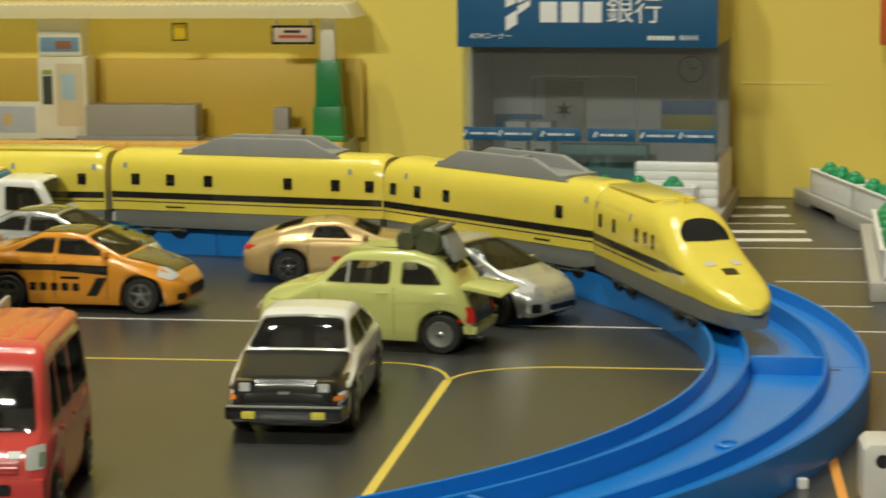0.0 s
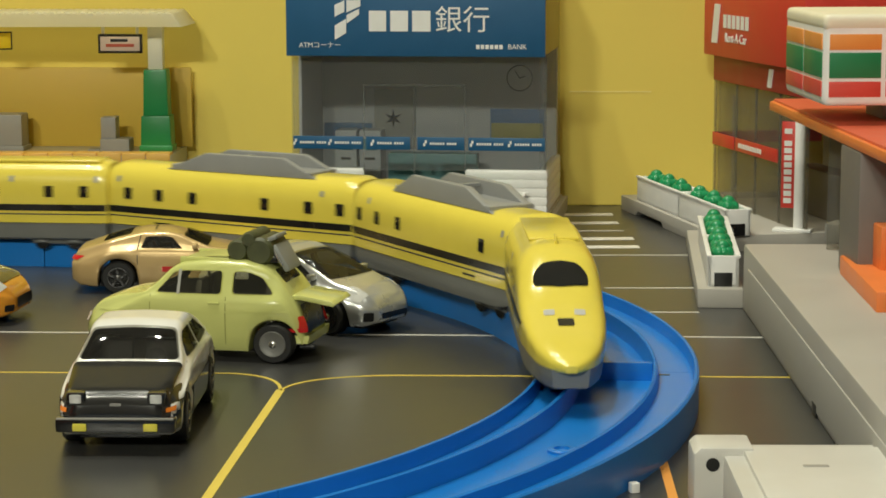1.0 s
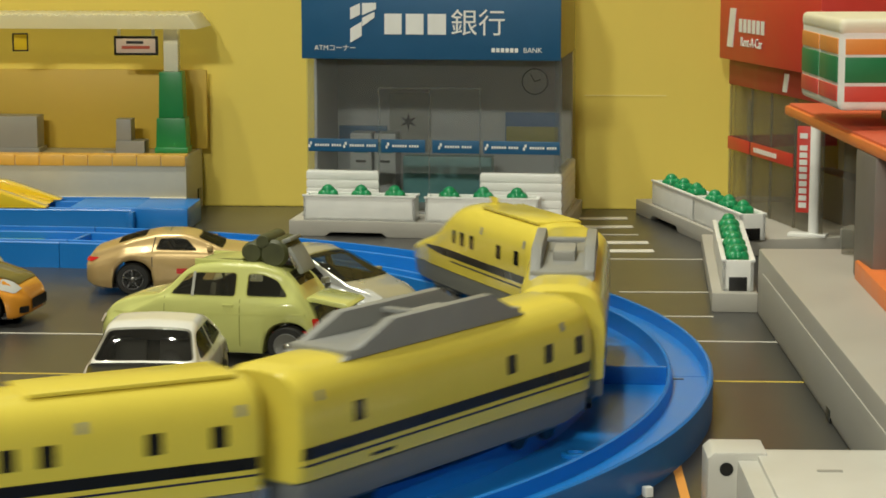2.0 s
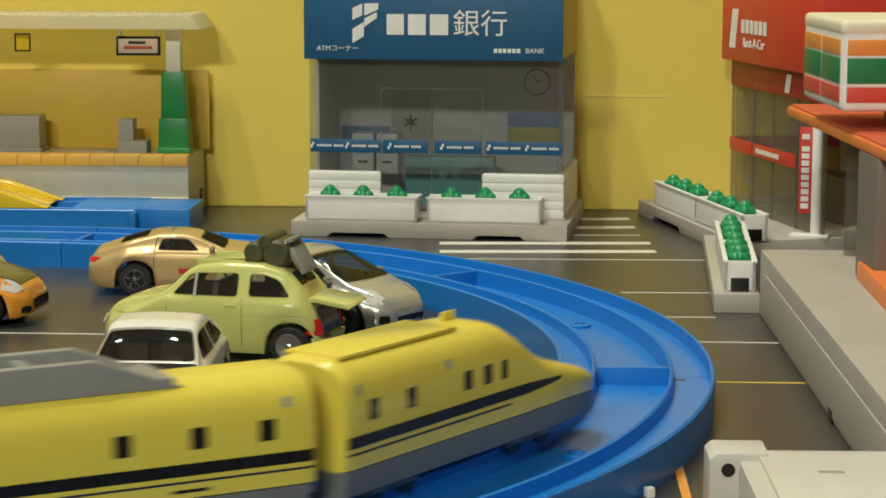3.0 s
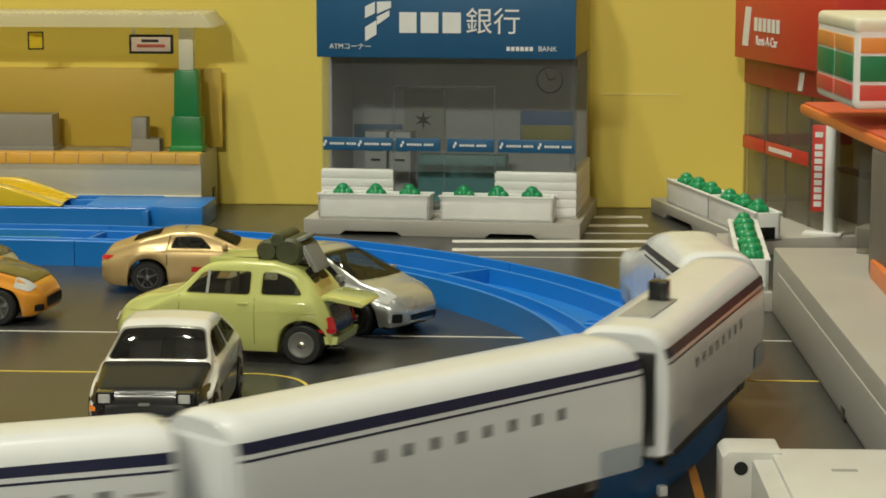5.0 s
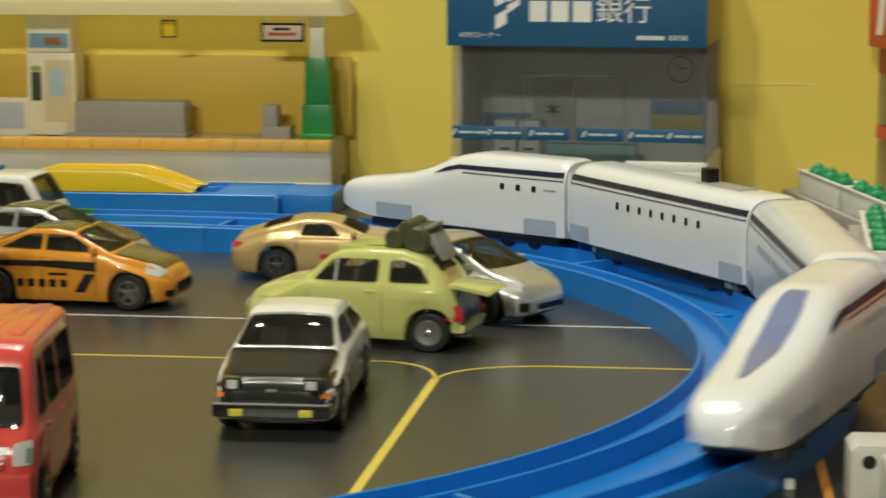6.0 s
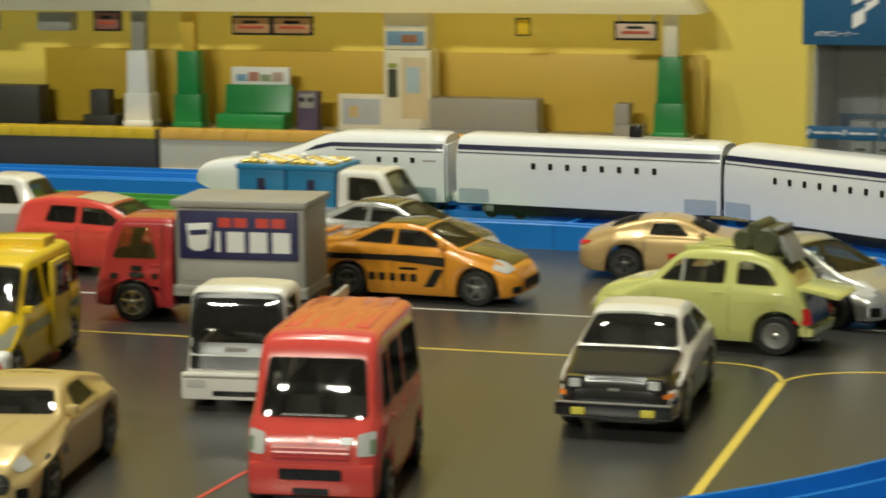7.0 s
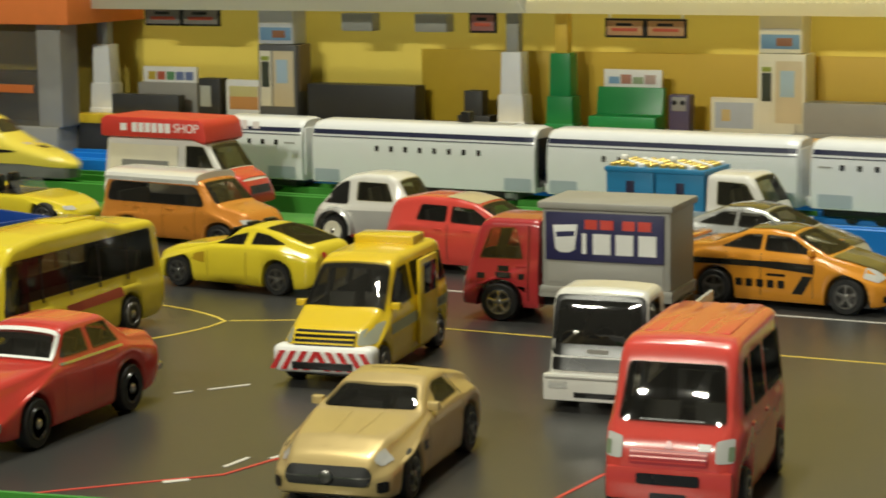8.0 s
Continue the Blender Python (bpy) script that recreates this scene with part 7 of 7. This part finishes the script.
def black_station():
    t = thing("toy_station_platform", STATION, "charcoal toy station platform with yellow edge and white columns", "toy station")
    part("platform", box(-478, -230.5, 0, 39, 0, 25.0, 0.5), BLACK_PLAT, t)
    tile_row(t, -477.6, -230.8, plastic("yellow_edge_tile", (0.72, 0.48, 0.02), 0.4))
    canopy = plastic("canopy_grey", (0.30, 0.30, 0.26), 0.45)
    shade = let_through(plastic("thin_grey_plastic", (0.36, 0.36, 0.31), 0.45), (0.95, 0.94, 0.85), 0.66)
    roof(t, -520, -234, shade, "grey ribbed canopy")
    # added mustard sheet, canopy shadow put into its colour
    part("back_board", box(-300, -231, 34.0, 35.5, 25, 58, 0.3), plastic("mustard_board", (0.52, 0.35, 0.02), 0.5), t, "mustard sheet standing in for the canopy's shadow")
    for x in (-243.2, -463.6):
        column(t, x, 14, WHITE, canopy)
    part("low_wall", box(-351, -294.5, 16, 27, 25, 42, 0.5), BLACK_PLAT, t, "charcoal low wall")
    part("stub_post", box(-268, -259, 13, 20, 25, 41, 0.4), BLACK_PLAT, t, "charcoal stub post")
    part("stub_foot", box(-271, -254.8, 12, 22, 25, 30, 0.4), BLACK_PLAT, t)
    kiosk(t, -366, 14, plastic("kiosk_dark", (0.12, 0.12, 0.12), 0.4), plastic("kiosk_pale", (0.55, 0.56, 0.56), 0.5))
    part("side_poster", box(-355.4, -354.8, 16, 26, 38, 60, 0.2), plastic("side_poster_brown", (0.20, 0.14, 0.07), 0.5), t)
    ad = part("ad_panel", box(-395, -375, 14.5, 17, 25, 43, 0.4), WHITE, t, "low printed advertisement panel")
    part("ad_print", box(-393, -377, 14.2, 14.7, 29, 40, 0.2), plastic("ad_orange", (0.62, 0.30, 0.10), 0.5), ad)
    part("ad_print", box(-393, -377, 14.0, 14.4, 35, 40, 0.2), plastic("ad_yellow", (0.60, 0.55, 0.25), 0.5), ad)
    part("news_stand", box(-409, -397, 12, 20, 25, 43.4, 0.6), BLACK_PLAT, t, "dark news stand")
    part("news_print", box(-408, -402, 11.7, 12.2, 30, 40, 0.2), plastic("news_grey", (0.45, 0.46, 0.40), 0.5), t)
    bench = part("bench", box(-448, -413.8, 18, 26, 25, 40.4, 0.6), GREY_BOX, t, "pale grey platform bench")
    bd = part("bench_board", box(-446, -415, 20, 22, 39.4, 48, 0.4), WHITE, t, "printed board over the bench")
    for k, col in enumerate(((0.55, 0.40, 0.05), (0.50, 0.10, 0.05), (0.12, 0.30, 0.14), (0.15, 0.20, 0.40), (0.15, 0.20, 0.40))):
        part("board_print", box(-443 + k * 5.4, -438.6 + k * 5.4, 19.7, 20.2, 41.6, 45.6, 0.1), plastic("board_print", col, 0.5), bd)
    part("dark_bench", box(-454.6, -416, 5, 11, 25, 35.4, 0.5), BLACK_PLAT, t, "low charcoal bench")
    hanging_sign(t, -438, -395.6, 68.2, 77.1, 12, plastic("sign_grey_dark", (0.20, 0.18, 0.15), 0.4), True)
    hanging_sign(t, -263.2, -250, 67.1, 76.1, 10, plastic("sign_maroon", (0.30, 0.12, 0.10), 0.4))
    for x in (-322, -284):
        part("roof_bracket", box(x - 8, x + 8, 12, 20, 67, 75, 0.5), canopy, t)


ivory_station()
black_station()


def far_shop():
    """Orange-roofed shop with clear walls at the far end of the stations."""
    t = thing("toy_shop_building", STATION @ at(-560, -16), "toy shop with orange roof and clear grey walls", "toy building")
    part("base", box(0, 88, 0, 70, 0, 20, 0.6), GREY_BOX, t)
    part("roof", box(-2, 101, -6, 74, 69.6, 100, 0.8), ORANGE, t, "orange roof block")
    part("wall_pane", box(2, 78, 4, 5.2, 20, 69.6, 0.2), SMOKE, t, "smoky clear wall")
    part("wall_pane", box(77, 78.2, 5.4, 66, 20, 69.6, 0.2), SMOKE, t, "smoky clear wall")
    part("back_wall", box(2, 78, 60, 64, 20, 69.6, 0.3), GREY_BOX, t)
    part("corner_post", box(76, 90, 2, 16, 20, 69.6, 0.6), GREY_BOX, t)
    part("stripe", box(2, 72, 3.4, 3.9, 36, 40, 0.1), ORANGE, t)
    part("shelf", box(8, 60, 30, 44, 20, 44, 0.6), plastic("shelf_brown", (0.16, 0.12, 0.09), 0.5), t)
    part("red_box", box(36, 46, -4, 2, 20, 52, 0.6), RED, t)


far_shop()


def back_track():
    t = thing("toy_siding_track", STATION @ at(0, 0), "blue plastic toy siding track in front of the stations", "toy track")
    mid = -22.2
    for x0, x1 in ((-560, -330), (-329.6, -110), (-109.6, -14)):
        bm = sweep([(Vector((x0, mid)), Vector((0, 1))), (Vector((x1, mid)), Vector((0, 1)))], RAIL_SECTION)
        part("rail_piece", bm, BLUE, t)
    e = part("rail_end", box(-13.6, 7.2, mid - 14.5, mid + 17, 0, 9.0, 0.5), BLUE, t, "blue joiner block at the track's end")
    part("end_lug", box(-16, -13, mid - 19.6, mid - 15, 1.0, 8.0, 0.5), BLUE, e)
    part("deck", box(-40, 4, mid - 9, mid + 18, 7.6, 8.6, 0.3), BLUE2, t)


back_track()


def yellow_ramp():
    t = thing("toy_track_ramp", STATION @ at(-120, -40.5), "yellow plastic rerailing ramp on the siding track", "toy ramp")
    for y0, y1 in ((1, 9.5), (26, 34)):
        part("ramp_side", prism([(72, 9.0), (50, 16.4), (46, 16.9), (12, 16.9), (8, 16.0), (-16, 9.0)], y0, y1, 0.5), YELLOW_PAINT, t)
    part("ramp_deck", prism([(70, 8.8), (48, 13.0), (10, 13.0), (-14, 8.8)], 9, 27, 0.4), YELLOW_PAINT, t)


yellow_ramp()


# the rental shop with its red sign, and its planters
RENTAL = at(112.6, 869, 0, -78.6)


def rental_shop():
    t = thing("toy_rental_shop", RENTAL, "toy car rental shop with red sign and clear walls", "toy building")
    part("base", prism([(-17, 0), (-17, 6), (104, 6), (104, 0), (40, 0), (37, 2), (6, 2), (3, 0)], -29, 70, 0.4), STONE_GREY, t, "grey plastic base")
    s = part("sign_box", box(0, 110, 0, 76, 64.8, 96, 0.6), RED, t, "red sign box")
    part("sign_top", box(2, 108, 2, 74, 95.6, 98, 0.4), ORANGE, s, "orange roof")
    part("emblem", prism([(10, 70), (16.6, 70), (20.0, 85.4), (13.4, 85.4)], -0.3, 0.2, 0), WHITE, s, "white slanted emblem")
    bars([(24 + k * 5.0, 27.6 + k * 5.0, -2.6, 2.6) for k in range(6)], WHITE, s, facing(0, -0.2, 79.0))
    lettering("Rent-A-Car", 5.2, WHITE, s, facing(38.5, -0.3, 72.6))
    low = part("eave_band", box(4, 106, 3, 72, 54.6, 64.9, 0.3), plastic("dark_red_band", (0.38, 0.03, 0.025), 0.45), t, "dark red eave band")
    part("emblem", prism([(66, 56), (70, 56), (72, 63), (68, 63)], 2.6, 3.1, 0), WHITE, low)
    part("front_pane", box(4, 104, 4, 5.2, 6, 54.6, 0.2), SMOKE, t, "smoky clear front wall")
    part("side_pane", box(4, 5.2, 5.4, 70, 6, 54.6, 0.2), CLEAR, t, "clear side wall")
    for x in (4.5, 30, 52, 78):
        part("pane_rib", box(x - 0.6, x + 0.6, 3.4, 4.2, 6, 54.6, 0.15), SMOKE, t)
    part("door_frame", box(26, 28, 3.2, 4.4, 6, 50, 0.2), CLEAR, t)
    for a, b in ((3.8, 29), (31, 77)):
        bd = part("band", box(a, b, 3.0, 3.5, 28.6, 33.6, 0.1), RED, t, "red printed window band")
        if a > 20:
            bars([(a + 4 + k * 2.6, a + 5.9 + k * 2.6, -0.9, 0.9) for k in range(10)], WHITE, bd, facing(0, 2.95, 31.0))
    part("side_band", box(3.5, 4.1, 4, 50, 28.6, 33.6, 0.1), RED, t)
    part("inner_wall", box(30, 104, 40, 44, 6, 54, 0.3), GREY_BOX, t)
    part("counter", box(40, 90, 24, 34, 6, 24, 0.5), plastic("counter_brown", (0.22, 0.19, 0.15), 0.5), t)


rental_shop()
planter(RENTAL @ at(-1, -27, 6.0), 53, legs=True)
planter(RENTAL @ at(53, -27, 6.0), 53, legs=True)
tray = tagged(part("planter_tray", box(0, 14, 0, 128, 0, 6.0, 0.5), STONE_GREY), "long grey plastic tray under the planters", "tray")
tray.matrix_basis = at(83.4, 649.4, 0, -5.4)
TRAY = at(83.4, 649.4, 0, -5.4)
planter(TRAY @ at(12.8, 4.0, 6.0, 90), 45, legs=True)
planter(TRAY @ at(12.8, 49.2, 6.0, 90), 45, legs=True)


CANOPY_CORAL = plastic("coral_canopy", (0.70, 0.13, 0.06), 0.4)


def fuel_station():
    """Grey forecourt slab with orange canopy, column and a striped roof sign."""
    t = thing("toy_forecourt", at(97, 647, 0, 1.4), "grey toy forecourt with orange canopy on a grey column", "toy building")
    part("slab", moved(box(0, 210, -330, 0, 0, 20.2, 0.9), turn=-2.9), STONE_GREY, t, "grey forecourt slab")
    part("slab_panel", moved(box(-0.35, 0.1, -320, -14, 1.5, 14.6, 0.2), turn=-2.9), plastic("slab_side_grey", (0.40, 0.385, 0.35), 0.55), t)
    part("slab_notch", moved(box(-0.5, 0.2, -148, -142, 0.2, 3.2, 0.1), turn=-2.9), BLACK, t)
    part("canopy", box(18, 200, -320, 60, 55.8, 59.0, 1.0), ORANGE, t, "orange canopy")
    part("canopy_top", box(19.2, 198, -318, 58, 58.8, 59.8, 0.4), CANOPY_CORAL, t, "red canopy top")
    c = part("column", box(18, 44, -74, -50, 20, 56.0, 1.0), plastic("column_taupe", (0.17, 0.15, 0.135), 0.5), t, "taupe column")
    part("column_foot", prism([(13, -118), (38, -118), (46, -60), (17, -57)], 20, 25.4, 0.6, "z"), ORANGE, t, "orange kerb block")
    part("column_box", box(22, 44, -84, -74.2, 25, 37, 0.6), ORANGE, t, "orange pump block")
    for k in range(3):
        part("glass_tube", moved(turned([(2.2, 20.2), (2.2, 56.0)], 14), 25 + 10 * k, -12 + 4 * k, 0), SMOKE, t)
    return t


fuel_station()


def striped_sign():
    t = thing("toy_striped_sign", at(111.5, 664, 0, 1.4), "white rounded toy sign with orange, green and red stripes", "toy sign")
    part("sign_body", box(0, 120, -56, 0, 65.4, 91, 2.2, seg=4), WHITE, t, "rounded white sign body")
    part("sign_cap", box(-0.2, 120.2, -56.2, 0.2, 86.6, 91.4, 2.0, seg=4), IVORY, t, "ivory cap")
    GREEN2 = plastic("sign_green", (0.008, 0.20, 0.07), 0.4)
    for z0, z1, material in ((81.4, 85.8, plastic("sign_orange", (0.80, 0.30, 0.06), 0.4)), (73.4, 80.6, GREEN2), (68.0, 72.4, plastic("sign_red", (0.66, 0.07, 0.05), 0.4))):
        for k in range(5):
            part("stripe", box(1.6 + k * 16.2, 16.4 + k * 16.2, -56.35, -55.8, z0, z1, 0.15), material, t)
        for k in range(2):
            part("stripe", box(-0.35, 0.2, -54 + k * 27, -29 + k * 27, z0, z1, 0.15), material, t)
    part("post", box(22, 40, -36, -14, 59.6, 65.6, 0.4), GREY_BOX, t)


striped_sign()


def banner():
    t = thing("banner_flag", at(133.5, 772, 6.0, -20), "red vertical banner on a white plastic pole", "banner")
    part("foot", prism([(-7, -3), (7, -3), (7, 3), (-7, 3)], 0, 1.2, 0.3, "z"), WHITE, t)
    part("pole", moved(turned([(1.9, 1.0), (1.9, 44.6), (1.6, 45.2)], 16), 2.0, 0), WHITE, t, "white pole")
    cloth = part("cloth", box(-4.6, 0.2, -0.5, 0.5, 8.6, 40.0, 0.2), RED, t, "red banner sheet")
    bars([(-3.6, -0.8, z, z + 1.9) for z in (10.4, 13.0, 15.6, 18.2, 20.8, 23.4, 26.0, 28.6, 31.2, 35.6)], WHITE, cloth, facing(0, -0.55, 0))


banner()
drum = tagged(part("grey_ramp", prism([(0, 0), (11, 0), (11, 1), (9, 4.4), (6, 6.2), (3, 6.6), (0, 6.6)], 0, 12, 0.4), GREY_BOX), "small grey curved plastic kerb ramp", "ramp")
drum.matrix_basis = at(140, 745, 6.0, -28)


def white_block():
    t = thing("white_plastic_base", at(51.8, 432, 0, -1.5), "white plastic toy base plate with lugs", "toy base")
    part("plate", box(8, 150, -80, -4, 0, 11.6, 0.7), plastic("off_white_plastic", (0.58, 0.57, 0.53), 0.4), t)
    lug = part("lug", prism([(2, 0), (14, 0), (14, 13.2), (3.4, 13.2), (2, 12.0)], -14, -2, 0.7), plastic("off_white_lug", (0.60, 0.59, 0.55), 0.4), t)
    part("lug_hole", moved(turned([(1.4, -0.3), (1.4, 0.3)], 14, "y"), 5.8, -14.0, 9.8), BLACK, lug)
    part("plate_step", box(12, 150, -78, -10, 11.4, 12.6, 0.4), plastic("off_white_step", (0.62, 0.61, 0.57), 0.4), t)
    for x in (22, 60, 100):
        for y in (-26, -54):
            part("slot", box(x, x + 5, y - 0.8, y + 0.8, 12.3, 12.75, 0.1), GREY_BOX, t)


white_block()
cube = tagged(part("white_peg", box(0, 1.9, 0, 1.9, 0, 2.2, 0.3), WHITE), "tiny white plastic peg lying on the mat", "peg")
cube.matrix_basis = at(42.5, 432, 0, 20)
plate = tagged(part('green_track_plate', box(-110, 110, -12, 12, 0, 4.0, 0.6), GREEN_RAIL), 'green plastic plate beside the railway under a van', 'track plate')
plate.matrix_basis = at(-420, 735, 0, -2)
motions()
